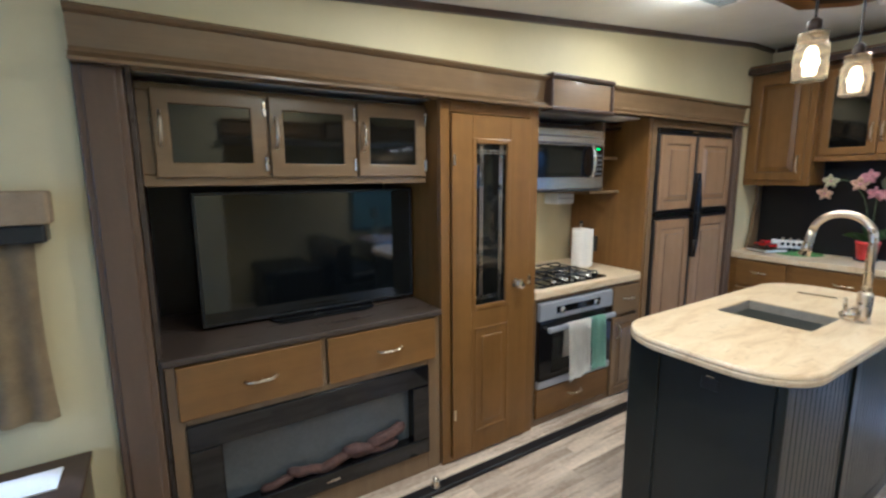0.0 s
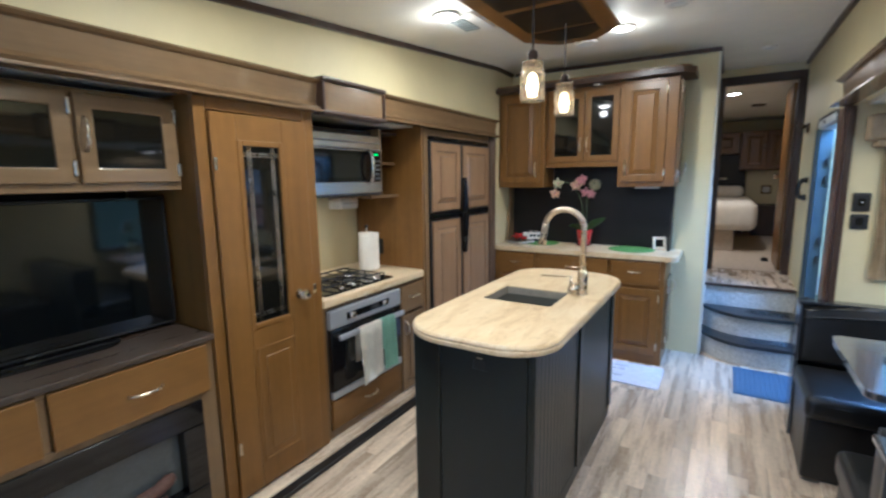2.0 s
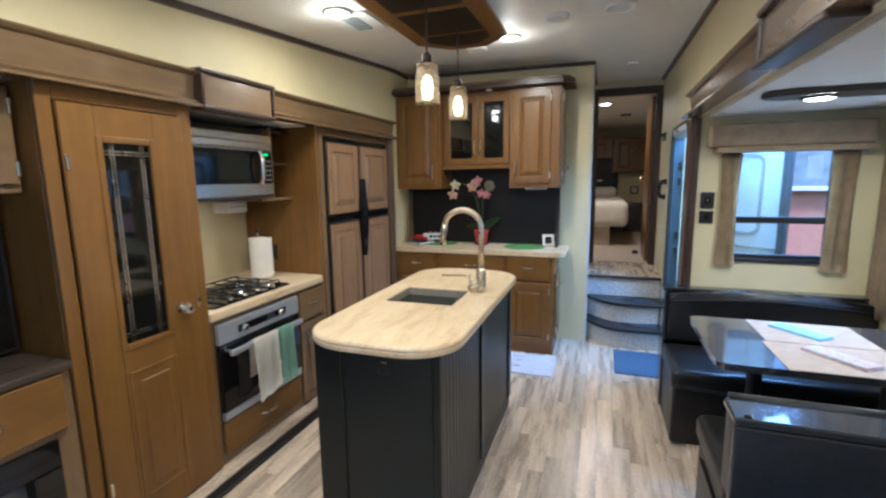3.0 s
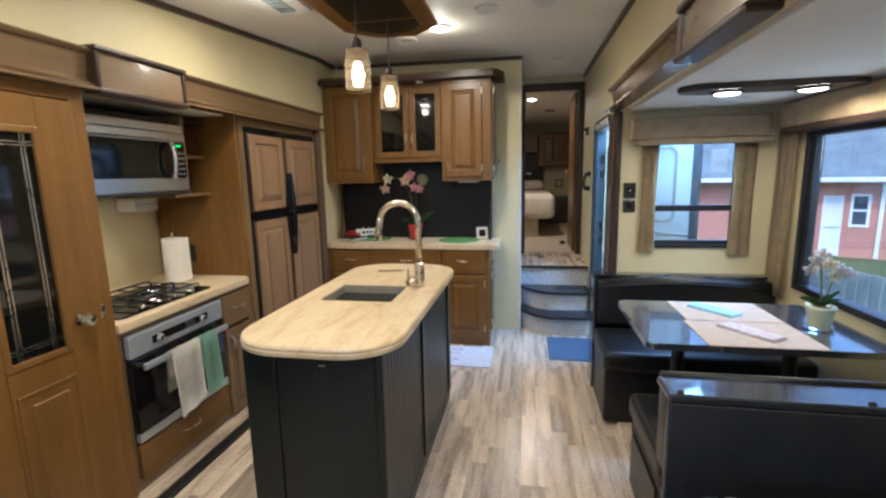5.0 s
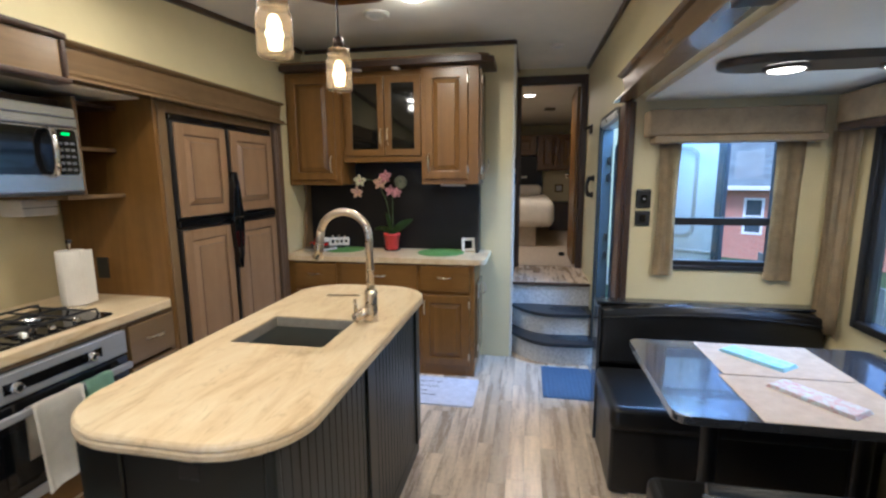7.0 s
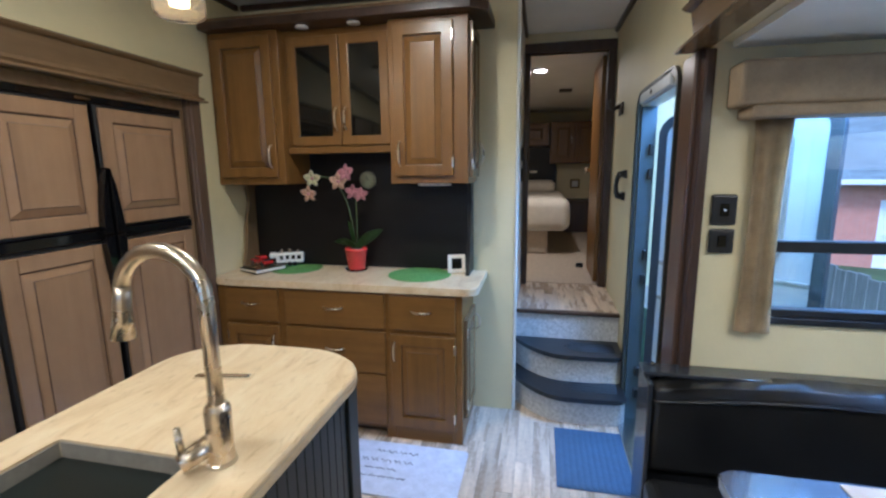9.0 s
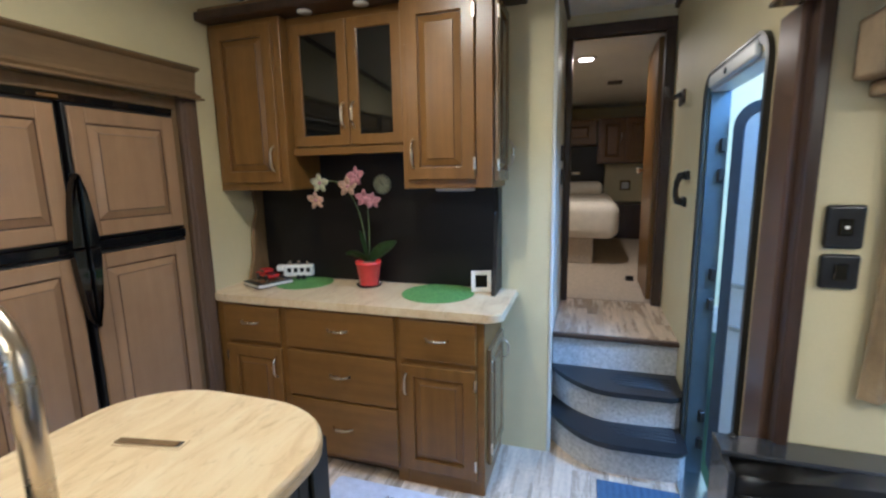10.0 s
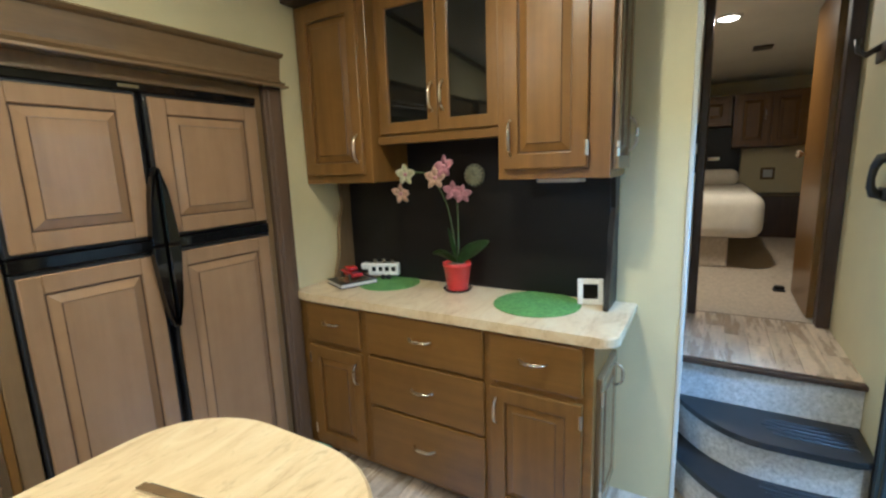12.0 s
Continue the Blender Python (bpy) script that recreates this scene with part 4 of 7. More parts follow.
    part("finial", lathe([(0.004, 0), (0.013, 0.006), (0.013, 0.018), (0.004, 0.024)], (2.80, 2.02, 1.183), 12), BLACKPL, p, "dark finial", True)
    u = thing("under_cabinet_unit", (2.86, 2.25, 1.30), "small white under-shelf unit on the wall", "wall unit")
    part("box", bx(2.75, 2.92, 2.20, 2.339, 1.315, 1.395, 0.006, 2), WHITEC, u)
    part("seam", bx(2.752, 2.918, 2.1975, 2.2005, 1.355, 1.358, 0), BLACKPL, u)
    s = thing("wall_outlet", (3.03, 2.1, 1.02), "dark brown outlet on the cabinet side", "outlet")
    part("plate", bx(3.027, 3.0345, 2.06, 2.13, 0.96, 1.075, 0.002), BLACKPL, s)


cooking()


# ---- refrigerator ----
def fridge():
    Y = 1.69
    t = thing("refrigerator_enclosure", (3.6, Y, 0.026), "brown wooden enclosure round the refrigerator", "cabinet")
    part("side_panel", bx(3.036, 3.06, Y + 0.0, 2.33, 0.027, 1.90, 0.003), WOOD, t)
    fr = bmesh.new()
    bx(3.061, 3.115, Y - 0.006, Y + 0.02, 0.027, 1.885, 0.004, 2, fr)
    bx(3.115, 4.098, Y - 0.006, Y + 0.02, 1.835, 1.885, 0.004, 2, fr)
    bx(4.062, 4.098, Y - 0.006, Y + 0.02, 0.027, 1.8349, 0.004, 2, fr)
    bx(3.115, 4.062, Y - 0.006, Y + 0.02, 0.027, 0.09, 0.004, 2, fr)
    part("face_frame", fr, TAUPE, t)
    f = thing("refrigerator", (3.58, Y, 0.09), "four-door refrigerator with taupe wood panel inserts", "refrigerator")
    part("body", bx(3.118, 4.058, Y + 0.012, 2.28, 0.092, 1.832, 0), BLACKPL, f)
    part("top_strip", bx(3.118, 4.058, Y - 0.02, Y + 0.011, 1.802, 1.832, 0.003), BLACKGL, f, "black top strip")
    part("badge", bx(3.50, 3.57, Y - 0.024, Y - 0.019, 1.812, 1.823, 0), CHROME, f, "small silver badge")
    XM = 3.565
    for a, b in ((3.122, XM - 0.012), (XM + 0.012, 4.056)):
        for lo, hi in ((0.10, 1.222), (1.272, 1.80)):
            d = part("door", bx(a, b, Y - 0.02, Y + 0.010, lo, hi, 0.003), BLACKPL, f)
            r = 0.060
            x0, x1, z0, z1 = a + 0.012, b - 0.012, lo + 0.012, hi - 0.012
            for p0, p1 in ((x0, x0 + r), (x1 - r, x1)):
                part("stile", bx(p0, p1, Y - 0.034, Y - 0.019, z0, z1, 0.003), FRIDGEWOOD, d, "taupe stained upright")
            for p0, p1 in ((z0, z0 + r), (z1 - r, z1)):
                part("rail", bx(x0 + r, x1 - r, Y - 0.034, Y - 0.019, p0, p1, 0.003), FRIDGEWOOD, d, "taupe stained rail")
            part("groove", bx(x0 + r - 0.002, x1 - r + 0.002, Y - 0.025, Y - 0.0205, z0 + r - 0.002, z1 - r + 0.002, 0), GLAZE, d, "dark glazed groove")
            part("raised_field", raised_field(x0 + r + 0.006, x1 - r - 0.006, z0 + r + 0.006, z1 - r - 0.006, Y - 0.0255, Y - 0.043, 0.030), [FRIDGEWOOD, GLAZE], d, "taupe raised wood panel")
    part("cross_bar", bx(3.120, 4.058, Y - 0.026, Y + 0.0, 1.226, 1.268, 0.004), BLACKGL, f, "black band between the doors")
    for sgn in (-1, 1):
        for z0, z1, up in ((1.250, 1.535, 1), (0.925, 1.246, -1)):
            out = [(sgn * 0.004, z0), (sgn * 0.004, z1)]
            for k in range(9):
                s = k / 8
                e = s if up > 0 else 1 - s
                out.append((sgn * (0.006 + 0.046 * (e ** 0.55 if e < 0.55 else 0.72 + 0.28 * (e - 0.55) / 0.45)), z1 + (z0 - z1) * (s if up > 0 else s)))
            bm = prism([(XM + x, z) for x, z in out], 0, 0.034, 0.007, 2, M=Matrix(((1, 0, 0, 0), (0, 0, -1, Y - 0.036), (0, 1, 0, 0), (0, 0, 0, 1))))
            part("handle", bm, BLACKGL, f, "black lens-shaped handle")


fridge()


# ---- hutch ----
def hutch():
    # local x runs to -y, local y to +x: a front at world x = X faces -x
    def front(y0, y1):
        return -y1, -y0
    X = 4.21
    t = thing("hutch_base_cabinet", (4.42, 0.95, 0), "brown hutch base with three drawer stacks and doors", "cabinet")
    part("body", bx(4.235, 4.645, 0.205, 1.695, 0.10, 0.862, 0.002), WOOD, t)
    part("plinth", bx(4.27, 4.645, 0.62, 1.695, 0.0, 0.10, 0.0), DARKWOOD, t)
    part("side_foot", bx(4.235, 4.645, 0.205, 0.62, 0.0, 0.10, 0.0), WOOD, t)
    fr = bmesh.new()
    for a, b in ((0.200, 0.262), (0.580, 0.640), (1.215, 1.285), (1.600, 1.695)):
        bx(-b, -a, X, X + 0.024, 0.0 if a < 0.6 else 0.055, 0.862, 0.003, 1, fr)
    for z0, z1, a, b in ((0.845, 0.862, 0.262, 1.6), (0.055, 0.10, 0.64, 1.6), (0.0, 0.10, 0.262, 0.58), (0.625, 0.66, 0.262, 0.58), (0.63, 0.655, 0.64, 1.215), (0.375, 0.40, 0.64, 1.215), (0.625, 0.66, 1.285, 1.6)):
        bx(-b, -a, X + 0.001, X + 0.023, z0, z1, 0.002, 1, fr)
    fr.transform(FX)
    part("face_frame", fr, WOODY, t)
    for a, b, z0, z1 in ((0.235, 0.600, 0.655, 0.848), (1.272, 1.615, 0.655, 0.848)):
        x0, x1 = front(a, b)
        d = panel_door(t, x0, x1, z0, z1, X, FX, WOODY, flat=True, name="drawer_front")
        pull(d, (x0 + x1) / 2, (z0 + z1) / 2 + 0.012, X - 0.02, 0.11, False, FX)
    for z0, z1 in ((0.650, 0.850), (0.392, 0.635), (0.085, 0.380)):
        x0, x1 = front(0.628, 1.228)
        d = panel_door(t, x0, x1, z0, z1, X, FX, WOODY, flat=True, name="drawer_front")
        pull(d, (x0 + x1) / 2 + 0.0, (z0 + z1) / 2 + 0.012, X - 0.02, 0.11, False, FX)
    for a, b, hs in ((0.235, 0.600, 1), (1.272, 1.615, -1)):
        x0, x1 = front(a, b)
        d = panel_door(t, x0, x1, 0.085 if hs > 0 else 0.09, 0.628, X, FX, WOOD, rail=0.062)
        pull(d, x0 + 0.028 if hs > 0 else x1 - 0.028, 0.53, X - 0.02, 0.11, True, FX)
        for zz in (0.16, 0.56):
            hinge(d, (x1 - 0.004) if hs > 0 else (x0 + 0.004), zz, X - 0.012, FX)
    d = panel_door(t, 4.285, 4.60, 0.12, 0.70, 0.204, I4, TAUPE, rail=0.05)
    pull(d, 4.575, 0.60, 0.184, 0.10, True)
    for zz in (0.2, 0.62):
        hinge(d, 4.292, zz, 0.19)
    out = [(4.648, 1.698), (4.205, 1.698), (4.190, 1.68), (4.180, 1.60)]
    for k in range(7):
        a = radians(180 + 90 * k / 6)
        out.append((4.24 + 0.06 * math.cos(a), 0.18 + 0.06 * math.sin(a)))
    out += [(4.648, 0.12)]
    solo("hutch_worktop", prism(out, 0.863, 0.903, 0.007, 3), COUNTER, "marbled cream laminate worktop on the hutch", "worktop", base=(4.42, 0.9, 0.863))
    solo("hutch_splashback", bx(4.636, 4.649, 0.205, 1.69, 0.904, 1.70, 0), ESPRESSO, "dark espresso splashback panel above the worktop", "splashback", base=(4.64, 0.95, 0.904))
    # scalloped side boards
    for nm, yy in (("scalloped_bracket", 1.665), ("scalloped_bracket", 0.205)):
        prof = [(4.635, 0.904), (4.475, 0.904)]
        for k in range(13):
            s = k / 12
            prof.append((4.475 + 0.02 * math.sin(s * 2 * math.pi) + 0.10 * (3 * s * s - 2 * s ** 3) * 1.0, 0.915 + 0.40 * s))
        prof += [(4.55, 1.438), (4.635, 1.438)]
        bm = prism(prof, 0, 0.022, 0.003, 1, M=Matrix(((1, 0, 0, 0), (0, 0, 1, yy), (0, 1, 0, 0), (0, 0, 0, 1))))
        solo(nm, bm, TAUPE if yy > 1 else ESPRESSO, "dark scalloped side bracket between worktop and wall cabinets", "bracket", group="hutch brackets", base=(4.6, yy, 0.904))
    # wall cabinets
    XU = 4.35
    for y0, y1, z0, z1, nm, hs in ((0.190, 0.618, 1.440, 2.285, "wall_cabinet", 1), (1.256, 1.696, 1.437, 2.285, "wall_cabinet", -1)):
        c = thing(nm, (4.5, (y0 + y1) / 2, z0), "brown raised-panel wall cabinet over the hutch worktop", "wall cabinet", group="hutch wall cabinets")
        part("body", bx(XU, 4.648, y0, y1, z0, z1, 0.003), WOOD, c)
        x0, x1 = front(y0 + (0.078 if hs > 0 else 0.04), y1 - 0.03)
        d = panel_door(c, x0, x1, z0 + 0.04, z1 - 0.03, XU, FX, WOOD, rail=0.06)
        pull(d, x0 + 0.03 if hs > 0 else x1 - 0.03, z0 + 0.16, XU - 0.02, 0.13, True, FX)
        if hs > 0:
            for zz in (z0 + 0.11, z1 - 0.10):
                hinge(d, x1 - 0.002, zz, XU - 0.012, FX)
            d2 = panel_door(c, 4.375, 4.635, z0 + 0.03, z1 - 0.03, y0 - 0.001, I4, TAUPE, rail=0.05)
            pull(d2, 4.60, z0 + 0.16, y0 - 0.021, 0.13, True)
            for zz in (z0 + 0.1, z1 - 0.1):
                hinge(d2, 4.38, zz, y0 - 0.012)
    XM = 4.41
    c = thing("glazed_wall_cabinet", (4.5, 0.95, 1.64), "brown wall cabinet with two smoked glass doors", "wall cabinet", group="hutch wall cabinets")
    part("body", bx(XM, 4.648, 0.620, 1.254, 1.645, 2.285, 0.002), WOODY, c)
    part("valance", bx(XM - 0.014, XM + 0.03, 0.620, 1.254, 1.612, 1.648, 0.004, 2), WOODY, c)
    for a, b, hs in ((0.632, 0.912, 1), (0.918, 1.228, -1)):
        x0, x1 = front(a, b)
        d = glass_door(c, x0, x1, 1.655, 2.245, XM, FX, rail=0.052)
        pull(d, x0 + 0.025 if hs > 0 else x1 - 0.025, 1.80, XM - 0.02, 0.12, True, FX)
    # crown
    cr = thing("trim_hutch_crown", (4.45, 0.9, 2.286), "dark stained crown shelf over the hutch with puck lights", "trim", kind="structure")
    out = [(4.648, 1.697), (4.275, 1.697), (4.275, 0.17), (4.33, 0.085), (4.648, 0.085)]
    part("cornice", prism(out, 2.286, 2.330, 0.006, 2), DARKWOOD, cr)
    out = [(4.648, 1.697), (4.30, 1.697), (4.30, 0.19), (4.35, 0.12), (4.648, 0.12)]
    part("frieze", prism(out, 2.330, 2.352, 0.004, 1), TAUPE, cr)
    for yy in (0.80, 1.10):
        part("puck_light", lathe([(0.036, 0), (0.036, 0.006), (0.03, 0.010)], (4.345, yy, 2.276), 18), WHITEC, cr, "round white puck light", True)
    for x0, yy, z in ((4.49, 0.90, 1.645), (4.47, 0.40, 1.440)):
        s = thing("under_cabinet_light", (x0, yy, z - 0.016), "slim white under-cabinet light, switched off", "light")
        part("case", prism(round_rect(x0 - 0.045, x0 + 0.045, yy - 0.09, yy + 0.09, 0.02), z - 0.0165, z - 0.0005, 0.004), WHITEC, s)


hutch()


# ---- orchids ----
def flower(parent, c, face, size, petal, seed):
    rng = random.Random(seed)
    bm = bmesh.new()
    f = Vector(face).normalized()
    u = f.cross(Vector((0, 0, 1))).normalized()
    v = u.cross(f)
    for k in range(5):
        a = radians(90 + 72 * k + rng.uniform(-8, 8))
        d = u * math.cos(a) + v * math.sin(a)
        s = u * -math.sin(a) + v * math.cos(a)
        w = size * (0.40 if k in (1, 4) else 0.30)
        rows = []
        for i in range(5):
            q = i / 4
            wd = w * math.sin(math.pi * (0.12 + 0.80 * q))
            base = Vector(c) + d * size * q + f * (0.25 * size * math.sin(q * 2.2))
            rows.append([bm.verts.new(base + s * wd * e + f * (0.12 * size * (1 - e * e))) for e in (-1, -0.4, 0.4, 1)])
        for r0, r1 in zip(rows, rows[1:]):
            for j in range(3):
                bm.faces.new((r0[j], r0[j + 1], r1[j + 1], r1[j]))
    bmesh.ops.solidify(bm, geom=bm.faces[:], thickness=0.0012)
    fl = part("flower", bm, petal, parent, "five-petalled orchid flower", True)
    part("lip", lathe([(0.001, 0), (size * 0.16, size * 0.1), (size * 0.2, size * 0.22), (size * 0.08, size * 0.36)], Vector(c) - Vector((0, 0, size * 0.18)) + f * size * 0.18, 8), PINK, fl, "darker lip", True)


def leaf(parent, base, d, length, width, droop, seed=0):
    bm = bmesh.new()
    d = Vector(d).normalized()
    s = (Vector((-d.y, d.x, 0)).normalized() * 0.5 + d.cross(Vector((-1, 0, 0))).normalized() * 0.85).normalized()
    rows = []
    n = 9
    for i in range(n + 1):
        q = i / n
        p = Vector(base) + Vector((d.x, d.y, 0)) * length * q + Vector((0, 0, 1)) * (d.z * length * q - droop * length * q * q)
        w = width * math.sin(math.pi * (0.08 + 0.89 * q)) ** 0.8
        rows.append([bm.verts.new(p + s * w * e + Vector((0, 0, 0.25 * w * abs(e)))) for e in (-1, -0.5, 0, 0.5, 1)])
    for a, b in zip(rows, rows[1:]):
        for j in range(4):
            bm.faces.new((a[j], a[j + 1], b[j + 1], b[j]))
    bmesh.ops.solidify(bm, geom=bm.faces[:], thickness=0.003)
    part("leaf", bm, LEAF, parent, smooth=True)


def orchid(x, y, z, pot, potlabel, label, stems=(), leaves=(), rim=0.068, height=0.14):
    t = thing("potted_orchid", (x, y, z), label, "potted plant")
    part("saucer", lathe([(rim * 0.9, 0), (rim * 1.05, 0.012), (rim * 0.95, 0.013), (rim * 0.7, 0.006)], (x, y, z), 24), GLASS, t, "clear saucer", True)
    part("pot", lathe([(rim * 0.72, 0.007), (rim * 0.74, 0.012), (rim * 0.97, height * 0.86), (rim * 1.02, height * 0.87), (rim * 1.02, height), (rim * 0.93, height), (rim * 0.90, height - 0.02), (0.01, height - 0.025)], (x, y, z), 28), pot, t, potlabel, True)
    part("moss", lathe([(rim * 0.9, 0), (rim * 0.7, 0.014), (rim * 0.3, 0.02), (0.002, 0.022)], (x, y, z + height - 0.024), 14), SPINDLE, t, "brown bark mulch", True)
    k = 0
    for pts, flowers in stems:
        P = [Vector((x, y, z + height - 0.015))] + [Vector((x, y, z)) + Vector(p) for p in pts]
        sm = []
        for i in range(len(P) - 1):
            a, b, c, e = P[max(i - 1, 0)], P[i], P[i + 1], P[min(i + 2, len(P) - 1)]
            for j in range(5):
                q = j / 5
                sm.append(0.5 * ((2 * b) + (c - a) * q + (2 * a - 5 * b + 4 * c - e) * q * q + (3 * b - a - 3 * c + e) * q ** 3))
        sm.append(P[-1])
        part("stem", tube(sm, 0.0035, 7), STEM, t, smooth=True)
        for off, m, size, face in flowers:
            k += 1
            flower(t, Vector((x, y, z)) + Vector(off), face, size, m, k)
    for d, ln, w, dr in leaves:
        leaf(t, (x, y, z + height - 0.01), d, ln, w, dr)
    return t


orchid(4.53, 0.92, 0.904, RED, "red ceramic pot", "pink and cream orchid in a red ceramic pot on a saucer",
       stems=[([(0.0, 0.02, 0.30), (-0.01, 0.05, 0.44), (-0.02, 0.12, 0.55), (-0.03, 0.20, 0.575), (-0.04, 0.26, 0.55)],
               [((-0.05, 0.24, 0.565), CREAMP, 0.052, (-1, -0.2, 0)), ((-0.06, 0.262, 0.475), PEACH, 0.052, (-1, 0.0, -0.2)), ((-0.05, 0.07, 0.545), PEACH, 0.056, (-1, -0.1, 0.1)), ((-0.05, 0.02, 0.595), PINK, 0.054, (-1, 0.1, 0.2))]),
              ([(0.0, -0.01, 0.20), (0.0, -0.012, 0.34), (-0.02, -0.02, 0.46)],
               [((-0.03, -0.01, 0.485), PINK, 0.050, (-1, -0.2, -0.2)), ((-0.03, -0.055, 0.47), PINK, 0.044, (-1, -0.5, 0))])],
       leaves=[((-0.2, -1, 0.85), 0.25, 0.036, 0.12), ((0.1, 1, 0.7), 0.18, 0.032, 0.35), ((-0.6, 0.5, 0.8), 0.15, 0.030, 0.3), ((0.0, 0.35, 1.6), 0.20, 0.022, 0.1)])


def hutch_things():
    Z = 0.9035
    for cx, cy in ((4.51, 1.32), (4.47, 0.50)):
        t = thing("round_placemat", (cx, cy, Z), "round woven green placemat on the hutch worktop", "placemat", group="hutch placemats")
        rr = 0.185 if cy < 1 else 0.16
        part("disc", lathe([(rr, 0), (rr, 0.003), (rr - 0.004, 0.004), (0.001, 0.004)], (cx, cy, Z), 48), GREENMAT, t)
        for k in range(5):
            r = rr * (k + 1) / 6
            part("coil", lathe([(r, 0.0035), (r + 0.004, 0.0055), (r + 0.008, 0.0035)], (cx, cy, Z), 40), GREENMAT, t)
    b = thing("book", (4.40, 1.50, Z), "closed book with a dark cover and white pages", "book")
    M = Matrix.Translation((4.42, 1.50, Z + 0.005)) @ pose(0, 0, 0, 0, 0, -24)
    part("pages", bx(-0.10, 0.10, -0.088, 0.088, 0.003, 0.019, 0.001, M=M), PAPER, b, "white page block")
    part("cover", bx(-0.104, 0.104, -0.09, 0.092, 0.0, 0.003, 0, M=M, bm=bx(-0.104, 0.104, -0.09, 0.092, 0.019, 0.023, 0.001, M=M)), ESPRESSO, b, "dark printed cover")
    part("picture", bx(-0.07, 0.08, -0.07, 0.06, 0.0231, 0.0236, 0, M=M), TAUPE, b, "brownish cover picture")
    # red toy pickup on the book
    c = thing("toy_pickup", (4.43, 1.51, Z + 0.028), "small red toy pickup truck on the book", "toy truck")
    M = Matrix.Translation((4.44, 1.52, Z + 0.0295)) @ pose(0, 0, 0, 0, 0, 66) @ Matrix.Scale(1.3, 4)
    part("body", bx(-0.062, 0.062, -0.024, 0.024, 0.010, 0.027, 0.005, 2, M=M), REDTOY, c)
    part("cab", bx(-0.020, 0.028, -0.021, 0.021, 0.027, 0.046, 0.007, 2, M=M), REDTOY, c)
    part("window", bx(-0.014, 0.022, -0.0215, 0.0215, 0.031, 0.041, 0.002, 1, M=M), BLACKGL, c, "black window")
    part("bed", bx(-0.058, -0.024, -0.018, 0.018, 0.022, 0.0275, 0.001, M=M), BLACKPL, c, "dark load bed")
    for ex in (-0.038, 0.038):
        for ey in (-0.024, 0.024):
            part("wheel", lathe([(0.0155, -0.005), (0.0155, 0.005)], M @ Vector((ex, ey, 0.0122)), 14, M=pose(0, 0, 0, 0, 0, 66) @ pose(0, 0, 0, 90, 0, 0)), BLACKPL, c, "black wheel")
    # white model caravan
    v = thing("model_trailer", (4.56, 1.42, Z + 0.004), "white metal model travel trailer with dark windows", "ornament")
    M = Matrix.Translation((4.57, 1.40, Z + 0.005)) @ pose(0, 0, 0, 0, 0, -68)
    part("body", bx(-0.085, 0.085, -0.028, 0.028, 0.020, 0.085, 0.008, 2, M=M), WHITEC, v)
    part("nose", bx(-0.125, -0.083, -0.026, 0.026, 0.052, 0.088, 0.010, 2, M=M), WHITEC, v)
    for k in range(4):
        part("window", bx(-0.06 + 0.036 * k, -0.038 + 0.036 * k, -0.0295, -0.0275, 0.045, 0.070, 0, M=M), BLACKGL, v, "dark window")
    for ex in (0.0, 0.03):
        part("wheel", lathe([(0.014, -0.005), (0.014, 0.005)], M @ Vector((ex, -0.024, 0.0145)), 14, M=pose(0, 0, 0, 0, 0, -68) @ pose(0, 0, 0, 90, 0, 0)), BLACKPL, v, "black wheel")
    for ex in (-0.05, 0.0, 0.05):
        part("vent", lathe([(0.006, 0), (0.006, 0.010), (0.010, 0.012), (0.010, 0.018), (0.003, 0.022)], M @ Vector((ex, 0, 0.085)), 10), NICKEL, v, "small roof vent", True)
    # photo frame
    f = thing("photo_frame", (4.54, 0.285, Z), "small white square frame leaning by the bracket", "picture frame")
    M = Matrix.Translation((4.545, 0.290, Z + 0.001)) @ pose(0, 0, 0, 0, 0, -72) @ pose(0, 0, 0, -12, 0, 0)
    fr = bmesh.new()
    for a, b2, z0, z1 in ((-0.052, -0.030, 0, 0.110), (0.030, 0.052, 0, 0.110), (-0.030, 0.030, 0, 0.024), (-0.030, 0.030, 0.086, 0.110)):
        bx(a, b2, -0.008, 0.008, z0, z1, 0.003, 2, fr, M=M)
    part("moulding", fr, WHITEC, f)
    part("picture", bx(-0.030, 0.030, -0.003, 0.002, 0.024, 0.086, 0, M=M), SCREEN, f, "dark picture")
    part("foot", bx(-0.05, 0.05, 0.0, 0.05, 0.0, 0.012, 0.002, M=Matrix.Translation((4.545, 0.290, Z + 0.001)) @ pose(0, 0, 0, 0, 0, -72)), LINEN, f, "pale wooden foot")
    # small round wall clock
    k = thing("round_wall_clock", (4.63, 0.865, 1.455), "small round olive clock with a studded rim", "clock")
    R = pose(0, 0, 0, 0, -90, 0)
    part("face", lathe([(0.052, 0), (0.054, 0.010), (0.044, 0.018), (0.001, 0.020)], (4.6355, 0.865, 1.455), 28, M=R), DIAL, k, "olive dial", True)
    for q in range(16):
        a = 2 * math.pi * q / 16
        part("stud", lathe([(0.004, 0), (0.004, 0.004), (0.001, 0.006)], (4.622, 0.865 + 0.047 * math.cos(a), 1.455 + 0.047 * math.sin(a)), 6, M=R), BLACKPL, k, "dark stud")
    part("hand", bx(4.6135, 4.6150, 0.864, 0.866, 1.455, 1.483, 0), BLACKPL, k)
    part("hand", bx(4.6135, 4.6150, 0.847, 0.865, 1.454, 1.456, 0), BLACKPL, k)


hutch_things()


